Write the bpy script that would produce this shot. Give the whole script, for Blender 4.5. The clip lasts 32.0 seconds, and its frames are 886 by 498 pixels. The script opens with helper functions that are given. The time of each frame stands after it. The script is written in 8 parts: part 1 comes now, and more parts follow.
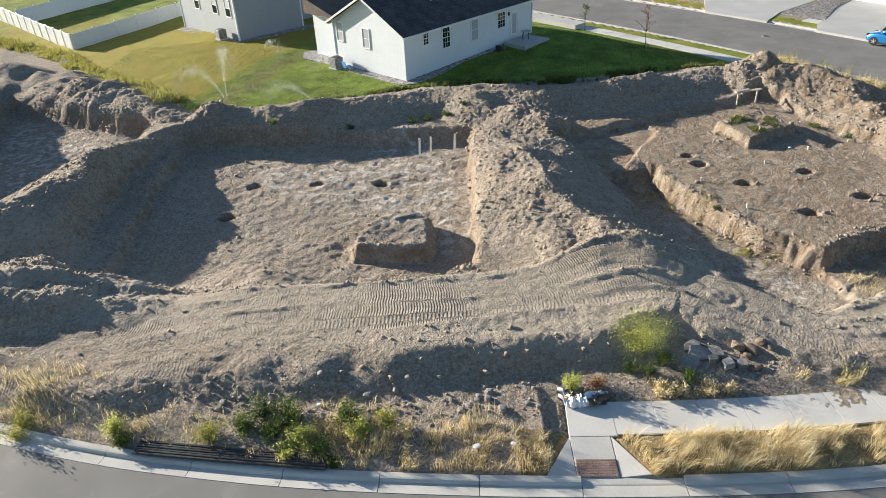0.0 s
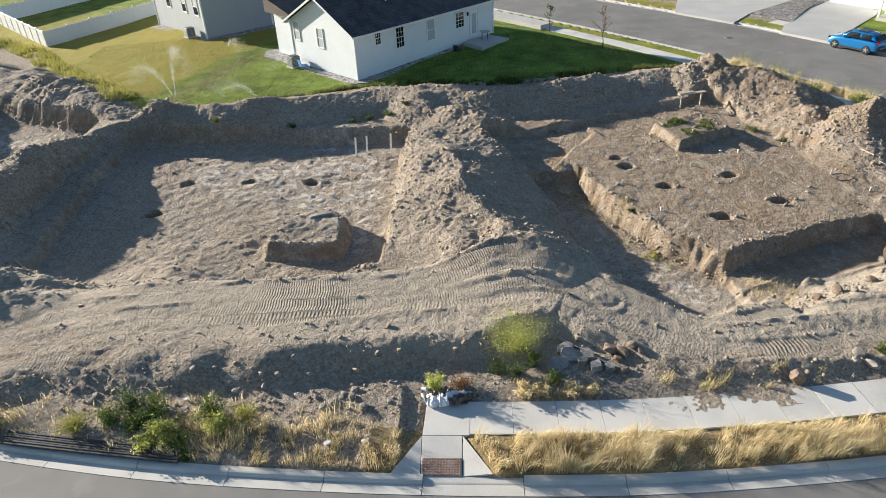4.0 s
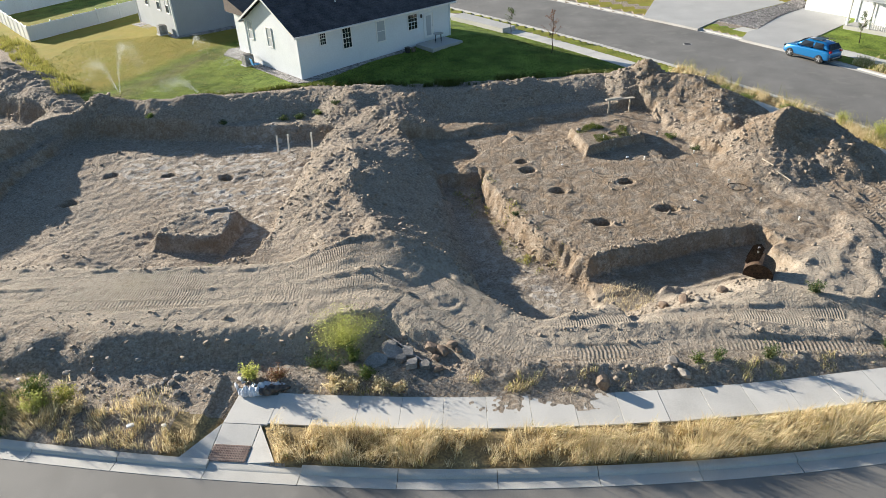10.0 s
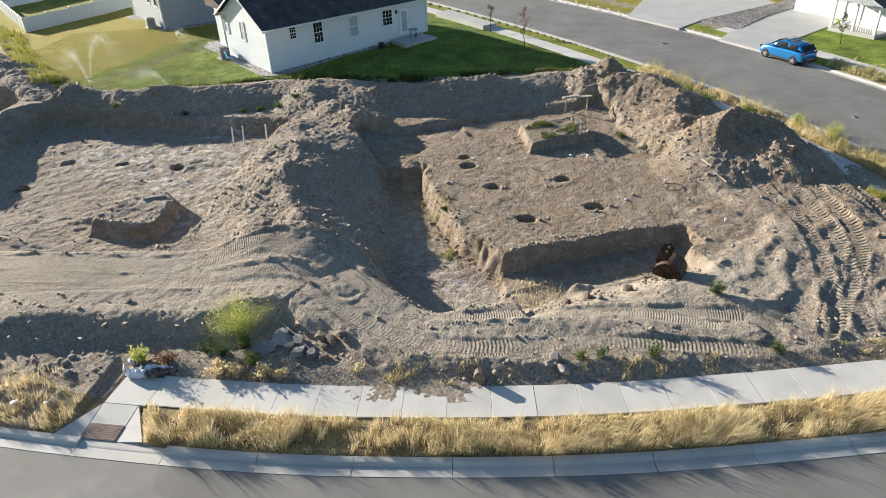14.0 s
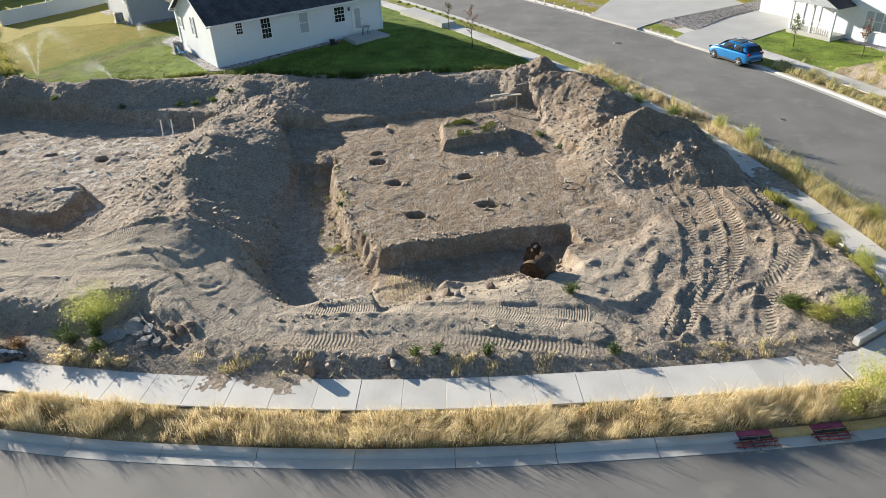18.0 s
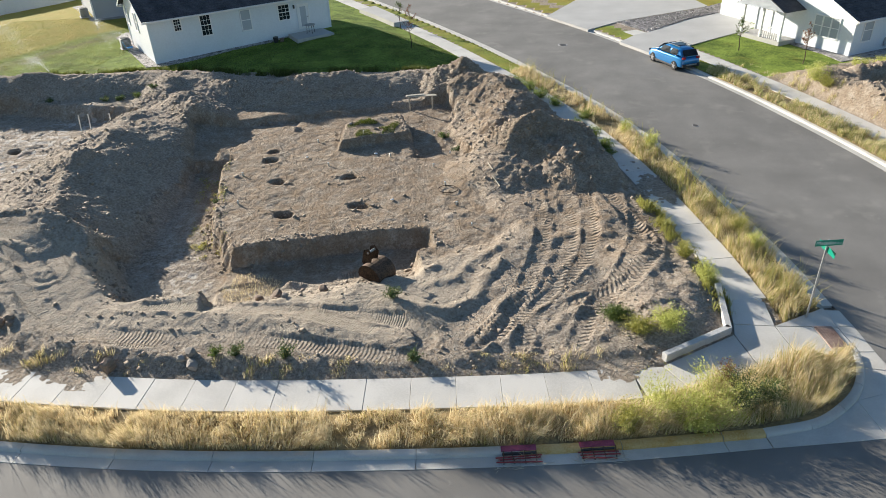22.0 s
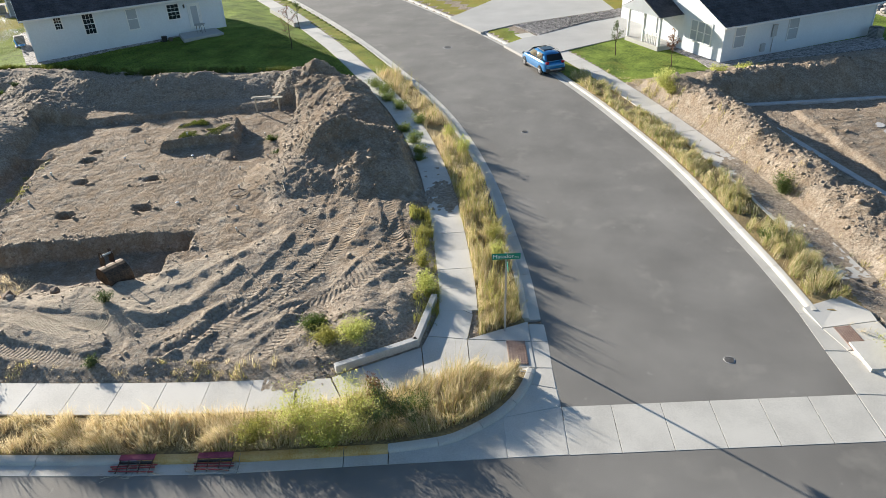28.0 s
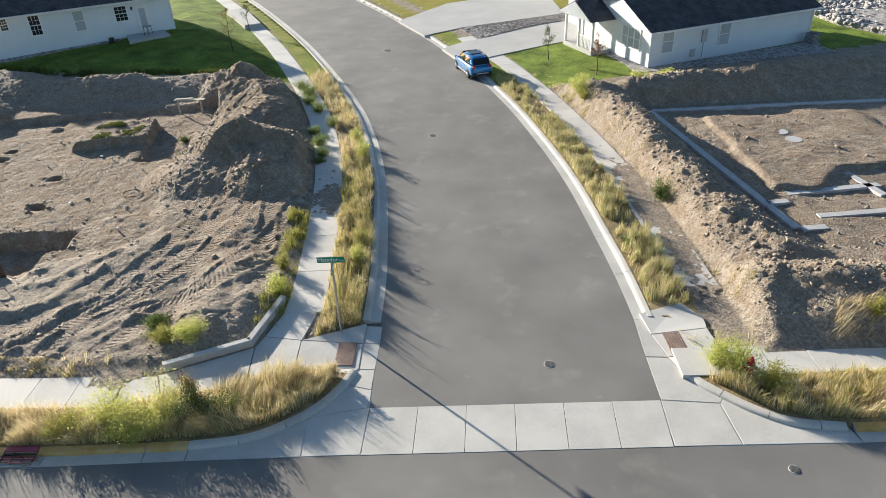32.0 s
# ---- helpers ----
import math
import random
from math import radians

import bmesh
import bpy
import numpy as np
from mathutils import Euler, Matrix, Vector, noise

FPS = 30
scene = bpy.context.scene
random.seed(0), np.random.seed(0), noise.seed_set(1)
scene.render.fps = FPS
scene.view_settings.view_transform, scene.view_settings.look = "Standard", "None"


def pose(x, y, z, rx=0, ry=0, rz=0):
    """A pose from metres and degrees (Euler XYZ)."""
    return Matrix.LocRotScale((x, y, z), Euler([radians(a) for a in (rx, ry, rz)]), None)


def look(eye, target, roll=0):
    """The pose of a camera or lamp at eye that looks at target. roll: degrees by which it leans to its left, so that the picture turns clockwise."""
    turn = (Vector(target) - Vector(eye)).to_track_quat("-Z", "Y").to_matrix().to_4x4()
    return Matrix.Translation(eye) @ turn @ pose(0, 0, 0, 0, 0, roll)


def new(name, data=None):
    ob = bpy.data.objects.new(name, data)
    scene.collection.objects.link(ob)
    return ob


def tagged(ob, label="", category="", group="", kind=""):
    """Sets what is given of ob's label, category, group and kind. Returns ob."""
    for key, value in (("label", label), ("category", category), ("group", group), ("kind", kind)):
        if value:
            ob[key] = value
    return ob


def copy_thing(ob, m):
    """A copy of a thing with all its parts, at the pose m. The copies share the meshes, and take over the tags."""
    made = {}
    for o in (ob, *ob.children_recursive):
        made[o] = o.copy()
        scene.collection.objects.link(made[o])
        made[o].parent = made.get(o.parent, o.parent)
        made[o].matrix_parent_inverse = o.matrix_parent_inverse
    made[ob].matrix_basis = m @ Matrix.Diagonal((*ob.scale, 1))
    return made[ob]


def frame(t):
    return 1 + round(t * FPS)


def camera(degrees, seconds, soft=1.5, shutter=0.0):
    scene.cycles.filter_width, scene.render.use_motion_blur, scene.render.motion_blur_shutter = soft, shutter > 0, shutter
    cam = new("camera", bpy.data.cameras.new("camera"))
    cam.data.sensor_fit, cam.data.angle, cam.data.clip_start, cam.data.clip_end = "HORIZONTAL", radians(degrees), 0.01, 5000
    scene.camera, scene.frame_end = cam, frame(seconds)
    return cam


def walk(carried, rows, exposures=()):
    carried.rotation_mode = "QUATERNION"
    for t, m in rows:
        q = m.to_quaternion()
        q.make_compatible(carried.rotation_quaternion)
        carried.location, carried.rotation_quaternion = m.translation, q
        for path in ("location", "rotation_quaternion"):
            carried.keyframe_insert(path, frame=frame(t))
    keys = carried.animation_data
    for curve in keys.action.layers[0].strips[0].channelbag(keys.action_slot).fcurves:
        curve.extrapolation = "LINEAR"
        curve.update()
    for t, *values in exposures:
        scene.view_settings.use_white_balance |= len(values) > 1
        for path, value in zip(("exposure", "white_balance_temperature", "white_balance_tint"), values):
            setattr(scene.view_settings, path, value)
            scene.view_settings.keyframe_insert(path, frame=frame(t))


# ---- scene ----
# camera: a slow sideways flight, about sixteen metres up
cam = camera(66.14, 32.0, soft=0.8)
PATH = [  # seconds, place, turn
    (0, 0.348, -0, 16.71, 58.558, 2.317, -0.034),
    (0.5, 0.988, -0.016, 16.702, 58.553, 2.333, 0.094),
    (1, 1.628, -0.033, 16.698, 58.536, 2.338, 0.226),
    (1.5, 2.294, -0.041, 16.704, 58.501, 2.334, 0.396),
    (2, 2.934, -0.057, 16.712, 58.473, 2.347, 0.564),
    (2.5, 3.573, -0.096, 16.715, 58.468, 2.348, 0.776),
    (3, 4.204, -0.13, 16.741, 58.443, 2.352, 1.004),
    (3.5, 4.836, -0.14, 16.738, 58.44, 2.354, 1.245),
    (5.5, 7.402, -0.198, 16.675, 58.504, 2.348, 2.332),
    (6, 8.045, -0.197, 16.684, 58.499, 2.341, 2.626),
    (6.5, 8.722, -0.21, 16.695, 58.496, 2.348, 2.94),
    (7, 9.363, -0.23, 16.689, 58.512, 2.355, 3.21),
    (7.5, 10.008, -0.256, 16.676, 58.539, 2.353, 3.492),
    (8, 10.631, -0.272, 16.666, 58.561, 2.328, 3.794),
    (8.5, 11.256, -0.281, 16.658, 58.593, 2.29, 4.167),
    (9, 11.886, -0.286, 16.667, 58.6, 2.282, 4.54),
    (9.5, 12.525, -0.299, 16.674, 58.625, 2.292, 4.782),
    (10, 13.152, -0.292, 16.663, 58.643, 2.297, 4.999),
    (10.5, 13.779, -0.299, 16.682, 58.609, 2.285, 5.222),
    (11, 14.378, -0.254, 16.638, 58.605, 2.282, 5.407),
    (11.5, 14.991, -0.222, 16.581, 58.615, 2.265, 5.656),
    (12, 15.633, -0.191, 16.522, 58.624, 2.269, 5.939),
    (12.5, 16.265, -0.154, 16.471, 58.632, 2.262, 6.384),
    (13, 16.878, -0.109, 16.417, 58.649, 2.227, 6.998),
    (13.5, 17.527, -0.06, 16.387, 58.636, 2.212, 7.407),
    (14, 18.175, -0.017, 16.335, 58.639, 2.202, 7.71),
    (14.5, 18.872, 0.049, 16.264, 58.655, 2.193, 7.999),
    (16.5, 21.996, 0.434, 16.157, 58.694, 2.128, 9.148),
    (17, 22.88, 0.551, 16.136, 58.67, 2.117, 9.393),
    (17.5, 23.746, 0.667, 16.094, 58.653, 2.119, 9.628),
    (18, 24.639, 0.812, 16.02, 58.637, 2.158, 9.923),
    (18.5, 25.521, 0.928, 15.95, 58.652, 2.15, 10.483),
    (19, 26.447, 1.089, 15.868, 58.679, 2.135, 11.035),
    (19.5, 27.375, 1.275, 15.817, 58.702, 2.15, 11.431),
    (20, 28.34, 1.485, 15.79, 58.719, 2.166, 11.753),
    (20.5, 29.277, 1.747, 15.732, 58.751, 2.153, 12.043),
    (21, 30.271, 2.089, 15.65, 58.768, 2.127, 12.36),
    (21.5, 31.296, 2.433, 15.634, 58.746, 2.138, 12.613),
    (22, 32.338, 2.775, 15.634, 58.699, 2.148, 12.844),
    (22.5, 33.355, 3.116, 15.622, 58.657, 2.148, 13.049),
    (23, 34.339, 3.453, 15.582, 58.625, 2.142, 13.206),
    (23.5, 35.29, 3.753, 15.528, 58.636, 2.132, 13.441),
    (24, 36.217, 4.031, 15.477, 58.636, 2.125, 13.737),
    (24.5, 37.125, 4.297, 15.486, 58.598, 2.101, 13.98),
    (25, 38.042, 4.522, 15.497, 58.578, 2.092, 14.134),
    (25.5, 38.958, 4.754, 15.5, 58.584, 2.092, 14.226),
    (27.5, 42.652, 5.647, 15.455, 58.586, 1.999, 14.607),
    (28, 43.546, 5.855, 15.46, 58.597, 2.001, 14.657),
    (28.5, 44.422, 6.046, 15.456, 58.602, 1.978, 14.745),
    (29, 45.261, 6.211, 15.498, 58.588, 1.961, 14.862),
    (29.5, 46.07, 6.37, 15.557, 58.567, 1.94, 14.989),
    (30, 46.855, 6.539, 15.577, 58.591, 1.954, 15.06),
    (30.5, 47.629, 6.712, 15.577, 58.609, 1.977, 15.145),
    (31, 48.362, 6.885, 15.587, 58.632, 1.992, 15.339),
    (31.5, 49.076, 7.049, 15.596, 58.641, 1.985, 15.665),
    (32, 49.814, 7.212, 15.6, 58.645, 1.998, 15.91),
]
walk(cam, [(t, pose(*p)) for t, *p in PATH])

# ---- world and sun: a low clear sun, ahead and to the left ----
SUN_EL, SUN_VEC = radians(15.3), Vector((-0.871, 0.492, 0.0))
SUN_ROT = math.atan2(SUN_VEC.x, SUN_VEC.y)
world = bpy.data.worlds.new("sky")
scene.world = world
world.use_nodes = True
wn = world.node_tree
sky = wn.nodes.new("ShaderNodeTexSky")
sky.sky_type = "NISHITA"
sky.sun_disc = False
sky.sun_elevation, sky.sun_rotation = SUN_EL, SUN_ROT
sky.air_density, sky.dust_density, sky.ozone_density = 1.2, 0.6, 3.5
wn.links.new(sky.outputs[0], wn.nodes["Background"].inputs[0])
wn.nodes["Background"].inputs[1].default_value = 0.066
sun = new("sun", bpy.data.lights.new("sun", "SUN"))
sun.data.energy, sun.data.angle, sun.data.color = 5.0, radians(0.6), (1.0, 0.92, 0.79)
to_sun = Vector((SUN_VEC.x * math.cos(SUN_EL), SUN_VEC.y * math.cos(SUN_EL), math.sin(SUN_EL)))
sun.matrix_world = look(to_sun * 80, (0, 0, 0))
scene.view_settings.exposure = 1.19


# ---- materials ----
def mat(name, base, rough=0.85, metal=0.0, spread=0.25, fine=40.0, coarse=1.5, bump=0.3, tint=None, island=0.0, depth=0.02, clear=0.0):
    """A surface with grain and stains at two scales, in object-independent world coordinates."""
    m = bpy.data.materials.new(name)
    m.use_nodes = True
    nt = m.node_tree
    n, l = nt.nodes, nt.links
    b = n["Principled BSDF"]
    geo = n.new("ShaderNodeNewGeometry")
    f, c = n.new("ShaderNodeTexNoise"), n.new("ShaderNodeTexNoise")
    f.inputs["Scale"].default_value, c.inputs["Scale"].default_value = fine, coarse
    f.inputs["Detail"].default_value, c.inputs["Detail"].default_value = 4, 5
    l.new(geo.outputs["Position"], f.inputs["Vector"])
    l.new(geo.outputs["Position"], c.inputs["Vector"])
    add = n.new("ShaderNodeMath")
    add.operation = "ADD"
    l.new(f.outputs[0], add.inputs[0])
    l.new(c.outputs[0], add.inputs[1])
    last = add.outputs[0]
    if island:
        oi = n.new("ShaderNodeObjectInfo")
        mul = n.new("ShaderNodeMath")
        mul.operation = "MULTIPLY_ADD"
        l.new(oi.outputs["Random"], mul.inputs[0])
        mul.inputs[1].default_value = island
        l.new(last, mul.inputs[2])
        last = mul.outputs[0]
    ramp = n.new("ShaderNodeValToRGB")
    e = ramp.color_ramp.elements
    e[0].position, e[1].position = 0.72 / 2, 1.3 / 2
    half = n.new("ShaderNodeMath")
    half.operation = "MULTIPLY"
    half.inputs[1].default_value = 0.5
    l.new(last, half.inputs[0])
    l.new(half.outputs[0], ramp.inputs[0])
    other = tint or base
    e[0].color = (*[v * (1 - spread) for v in base], 1)
    e[1].color = (*[min(1, v * (1 + spread)) for v in other], 1)
    l.new(ramp.outputs[0], b.inputs["Base Color"])
    b.inputs["Roughness"].default_value, b.inputs["Metallic"].default_value = rough, metal
    b.inputs["Coat Weight"].default_value = clear
    if bump:
        bp = n.new("ShaderNodeBump")
        bp.inputs["Strength"].default_value, bp.inputs["Distance"].default_value = bump, depth
        l.new(add.outputs[0], bp.inputs["Height"])
        l.new(bp.outputs[0], b.inputs["Normal"])
    return m


def leaf_mat(name, low, high, rough=0.6, through_=0.3):
    """Leaves or blades: each piece of the mesh has a shade of its own, and lets some light through."""
    m = bpy.data.materials.new(name)
    m.use_nodes = True
    n, l = m.node_tree.nodes, m.node_tree.links
    b = n["Principled BSDF"]
    geo, ramp = n.new("ShaderNodeNewGeometry"), n.new("ShaderNodeValToRGB")
    ramp.color_ramp.elements[0].color, ramp.color_ramp.elements[1].color = (*low, 1), (*high, 1)
    l.new(geo.outputs["Random Per Island"], ramp.inputs[0])
    l.new(ramp.outputs[0], b.inputs["Base Color"])
    b.inputs["Roughness"].default_value = rough
    tr, mix = n.new("ShaderNodeBsdfTranslucent"), n.new("ShaderNodeMixShader")
    l.new(ramp.outputs[0], tr.inputs[0])
    mix.inputs[0].default_value = through_
    l.new(b.outputs[0], mix.inputs[1])
    l.new(tr.outputs[0], mix.inputs[2])
    l.new(mix.outputs[0], n["Material Output"].inputs[0])
    return m


def glass_mat(name, base, rough=0.05):
    m = bpy.data.materials.new(name)
    m.use_nodes = True
    b = m.node_tree.nodes["Principled BSDF"]
    b.inputs["Base Color"].default_value = (*base, 1)
    b.inputs["Roughness"].default_value = rough
    b.inputs["Specular IOR Level"].default_value = 0.8
    return m




def asphalt_mat():
    """Worn asphalt: aggregate grain, pale dusty scuffs, darker patches and fine cracks."""
    m = mat("asphalt", (0.198, 0.188, 0.174), 0.8, spread=0.26, fine=38, coarse=0.3, bump=0.3, depth=0.008)
    n, l = m.node_tree.nodes, m.node_tree.links
    b = n["Principled BSDF"]
    last = b.inputs["Base Color"].links[0].from_socket
    geo = n.new("ShaderNodeNewGeometry")
    for scale, lo, hi, amount, colour, squash in ((0.55, 0.56, 0.78, 0.75, (0.3, 0.285, 0.255), 1.0), (0.16, 0.5, 0.7, 0.45, (0.115, 0.11, 0.102), 0.35), (2.6, 0.64, 0.72, 0.6, (0.3, 0.29, 0.27), 1.0), (9.0, 0.7, 0.74, 0.7, (0.07, 0.068, 0.066), 1.0)):
        mp, t, r, x = n.new("ShaderNodeMapping"), n.new("ShaderNodeTexNoise"), n.new("ShaderNodeMapRange"), n.new("ShaderNodeMix")
        mp.inputs["Scale"].default_value = (1.0, squash, 1.0)
        mp.inputs["Rotation"].default_value = (0, 0, radians(-16))
        l.new(geo.outputs["Position"], mp.inputs["Vector"])
        l.new(mp.outputs[0], t.inputs["Vector"])
        t.inputs["Scale"].default_value, t.inputs["Detail"].default_value, t.inputs["Roughness"].default_value = scale, 7, 0.6
        l.new(t.outputs[0], r.inputs[0])
        r.inputs[1].default_value, r.inputs[2].default_value, r.inputs[4].default_value = lo, hi, amount
        x.data_type = "RGBA"
        l.new(r.outputs[0], x.inputs[0])
        l.new(last, x.inputs[6])
        x.inputs[7].default_value = (*colour, 1)
        last = x.outputs[2]
    l.new(last, b.inputs["Base Color"])
    return m


M_ASPHALT = asphalt_mat()
M_GUTTER = mat("gutter_concrete", (0.49, 0.472, 0.435), 0.8, spread=0.18, fine=30, coarse=0.9, bump=0.15, depth=0.005, island=0.25)
M_WALK = mat("pavement_concrete", (0.52, 0.502, 0.468), 0.8, spread=0.16, fine=25, coarse=0.8, bump=0.15, depth=0.005, island=0.3)
M_DRIVE = mat("drive_concrete", (0.46, 0.45, 0.43), 0.8, spread=0.12, fine=20, coarse=0.4, bump=0.1, depth=0.005)
M_GREYCON = mat("wall_concrete", (0.47, 0.465, 0.46), 0.85, spread=0.2, fine=18, coarse=1.2, bump=0.2, depth=0.008)
M_YELLOW = mat("yellow_paint", (0.62, 0.34, 0.06), 0.7, spread=0.25, fine=22, coarse=1.3, bump=0.1, tint=(0.52, 0.37, 0.17))
M_TACTILE = mat("tactile_brick_red", (0.2, 0.11, 0.085), 0.8, spread=0.3, fine=25, coarse=2, tint=(0.3, 0.22, 0.18))
M_SIDING = mat("white_siding", (0.7, 0.735, 0.77), 0.55, spread=0.05, fine=8, coarse=0.6, bump=0.0)
M_GREYSIDE = mat("grey_siding", (0.33, 0.36, 0.39), 0.6, spread=0.06, fine=8, coarse=0.6, bump=0.0)
M_TRIM = mat("white_trim", (0.8, 0.8, 0.79), 0.5, spread=0.04, bump=0.0)
M_ROOF = mat("shingle", (0.045, 0.045, 0.055), 0.9, spread=0.4, fine=9, coarse=1.2, bump=0.4, tint=(0.07, 0.068, 0.075))
M_ROOFB = mat("brown_shingle", (0.13, 0.1, 0.085), 0.9, spread=0.35, fine=9, coarse=1.2, bump=0.4)
M_GLASS = glass_mat("window_glass", (0.02, 0.025, 0.03))
M_BLIND = mat("blind", (0.42, 0.45, 0.48), 0.6, spread=0.05, fine=30, coarse=1, bump=0)
M_VINYL = mat("white_vinyl", (0.8, 0.81, 0.83), 0.4, spread=0.04, fine=5, coarse=0.4, bump=0.0)
M_ROCKBED = mat("grey_gravel", (0.2, 0.19, 0.19), 0.9, spread=0.7, fine=9, coarse=3.0, bump=1.0, depth=0.06, tint=(0.33, 0.31, 0.3))
M_WOOD = mat("weathered_lumber", (0.5, 0.44, 0.35), 0.8, spread=0.25, fine=18, coarse=3, bump=0.2)
M_PALEWOOD = mat("pale_lumber", (0.72, 0.68, 0.6), 0.75, spread=0.15, fine=18, coarse=3, bump=0.15)
M_STONE = mat("field_stone", (0.23, 0.205, 0.18), 0.9, spread=0.35, fine=14, coarse=2, bump=0.5, island=0.5)
M_CHUNK = mat("broken_concrete", (0.27, 0.25, 0.23), 0.9, spread=0.35, fine=16, coarse=2, bump=0.4)
M_REDSTONE = mat("red_brown_stone", (0.21, 0.155, 0.115), 0.9, spread=0.35, fine=14, coarse=2, bump=0.5)
M_BLACKPIPE = mat("black_plastic", (0.022, 0.022, 0.025), 0.45, spread=0.3, fine=10, coarse=1.5, bump=0.1, tint=(0.05, 0.048, 0.045))
M_IRON = mat("worn_iron", (0.15, 0.14, 0.13), 0.6, metal=0.3, spread=0.3, fine=20, coarse=3, bump=0.2)
M_RUST = mat("rusty_steel", (0.055, 0.04, 0.032), 0.7, metal=0.4, spread=0.5, fine=16, coarse=2.5, bump=0.4, tint=(0.11, 0.07, 0.045))

# ---- plan: lines of the streets ----
def glide(pts, step=0.5):
    """A smooth line through the points of a plan, at even steps."""
    p = np.array(pts, float)
    p = np.vstack([2 * p[0] - p[1], p, 2 * p[-1] - p[-2]])
    out = []
    for a, b, c, d in zip(p[:-3], p[1:-2], p[2:-1], p[3:]):
        n = max(2, int(np.linalg.norm(c - b) / step))
        for t in np.linspace(0, 1, n, endpoint=False):
            out.append(0.5 * (2 * b + (c - a) * t + (2 * a - 5 * b + 4 * c - d) * t * t + (3 * b - a - 3 * c + d) * t ** 3))
    out.append(p[-2])
    return np.array(out)


def offset(line, d):
    """The line moved d metres to its left."""
    t = np.gradient(line, axis=0)
    t /= np.linalg.norm(t, axis=1)[:, None]
    return line + d * np.stack([-t[:, 1], t[:, 0]], 1)


def even(line, step, start=0.0):
    """Points along a line at equal distances."""
    s = np.r_[0, np.cumsum(np.linalg.norm(np.diff(line, axis=0), axis=1))]
    q = np.arange(start, s[-1], step)
    return np.stack([np.interp(q, s, line[:, 0]), np.interp(q, s, line[:, 1])], 1)


FRONT = glide([(-75, 47), (-45, 28.5), (-28, 20.6), (-15, 15.9), (-7, 14.1), (1, 13.3), (9, 13.1), (15, 13.45), (21, 14.2), (27, 15.4), (33, 16.85), (38.3, 18.45), (44.5, 20.3), (50.8, 22.1), (58, 24.15), (72, 28.4), (100, 37)])
LEFT = glide([(42.9, 20.6), (42.6, 22.0), (41.7, 25.1), (40.7, 28.7), (39.5, 32.2), (38.1, 36.0), (36.8, 39.1), (34.9, 43.0), (32.0, 48.0), (27.2, 54.8), (19.8, 64.3), (9.5, 76.0), (-3, 89), (-30, 118)])
RIGHT = glide([(51.9, 22.4), (51.6, 24.3), (51.0, 26.9), (49.9, 30.6), (48.7, 34.0), (46.5, 39.8), (43.8, 45.6), (40.4, 52.0), (35.2, 60.3), (27.5, 70.4), (17, 82.3), (4, 96), (-22, 124)])


def far_off(x, y, line):
    """Distance of each place from a line, signed: positive on its left."""
    best, sign = np.full(x.shape, 1e9), np.zeros(x.shape)
    for a, b in zip(line[:-1], line[1:]):
        d = b - a
        k = np.clip(((x - a[0]) * d[0] + (y - a[1]) * d[1]) / (d @ d), 0, 1)
        ex, ey = x - a[0] - k * d[0], y - a[1] - k * d[1]
        r = ex * ex + ey * ey
        near = r < best
        best = np.where(near, r, best)
        sign = np.where(near, np.sign(d[0] * ey - d[1] * ex), sign)
    return np.sqrt(best) * sign


def inside(x, y, poly):
    """Signed distance to a closed outline: negative inside."""
    p = np.array(poly, float)
    best, odd = np.full(x.shape, 1e9), np.zeros(x.shape, bool)
    for a, b in zip(p, np.roll(p, -1, 0)):
        d = b - a
        k = np.clip(((x - a[0]) * d[0] + (y - a[1]) * d[1]) / (d @ d), 0, 1)
        best = np.minimum(best, (x - a[0] - k * d[0]) ** 2 + (y - a[1] - k * d[1]) ** 2)
        if a[1] != b[1]:
            cross = ((a[1] > y) != (b[1] > y)) & (x < (b[0] - a[0]) * (y - a[1]) / (b[1] - a[1]) + a[0])
            odd ^= cross
    return np.sqrt(best) * np.where(odd, -1, 1)


def step(v, a, b):
    t = np.clip((v - a) / (b - a), 0, 1)
    return t * t * (3 - 2 * t)


TABLE = np.random.RandomState(4).rand(512, 512)


def rough_noise(x, y, size, shift=0):
    """Smooth value noise from -1 to 1 with cells of that size."""
    u, v = x / size + 37.3 + shift * 11.7, y / size + 91.1 + shift * 5.3
    i, j = np.floor(u).astype(int), np.floor(v).astype(int)
    a, b = u - i, v - j
    a, b = a * a * (3 - 2 * a), b * b * (3 - 2 * b)
    g = lambda p, q: TABLE[p % 512, q % 512]
    return 2 * ((g(i, j) * (1 - a) + g(i + 1, j) * a) * (1 - b) + (g(i, j + 1) * (1 - a) + g(i + 1, j + 1) * a) * b) - 1


def ridge(x, y, line, top, width, sharp=1.3):
    """A heap along a line: its height above zero, falling off over the width. Points may carry a height of their own."""
    p = np.array(line, float)
    best, h = np.full(x.shape, 1e9), np.ones(x.shape)
    for a, b in zip(p[:-1], p[1:]):
        d = (b - a)[:2]
        k = np.clip(((x - a[0]) * d[0] + (y - a[1]) * d[1]) / (d @ d), 0, 1)
        r = (x - a[0] - k * d[0]) ** 2 + (y - a[1] - k * d[1]) ** 2
        near = r < best
        best = np.where(near, r, best)
        if p.shape[1] > 2:
            h = np.where(near, a[2] + k * (b[2] - a[2]), h)
    return top * h * np.clip(1 - (np.sqrt(best) / width) ** sharp, 0, 1)


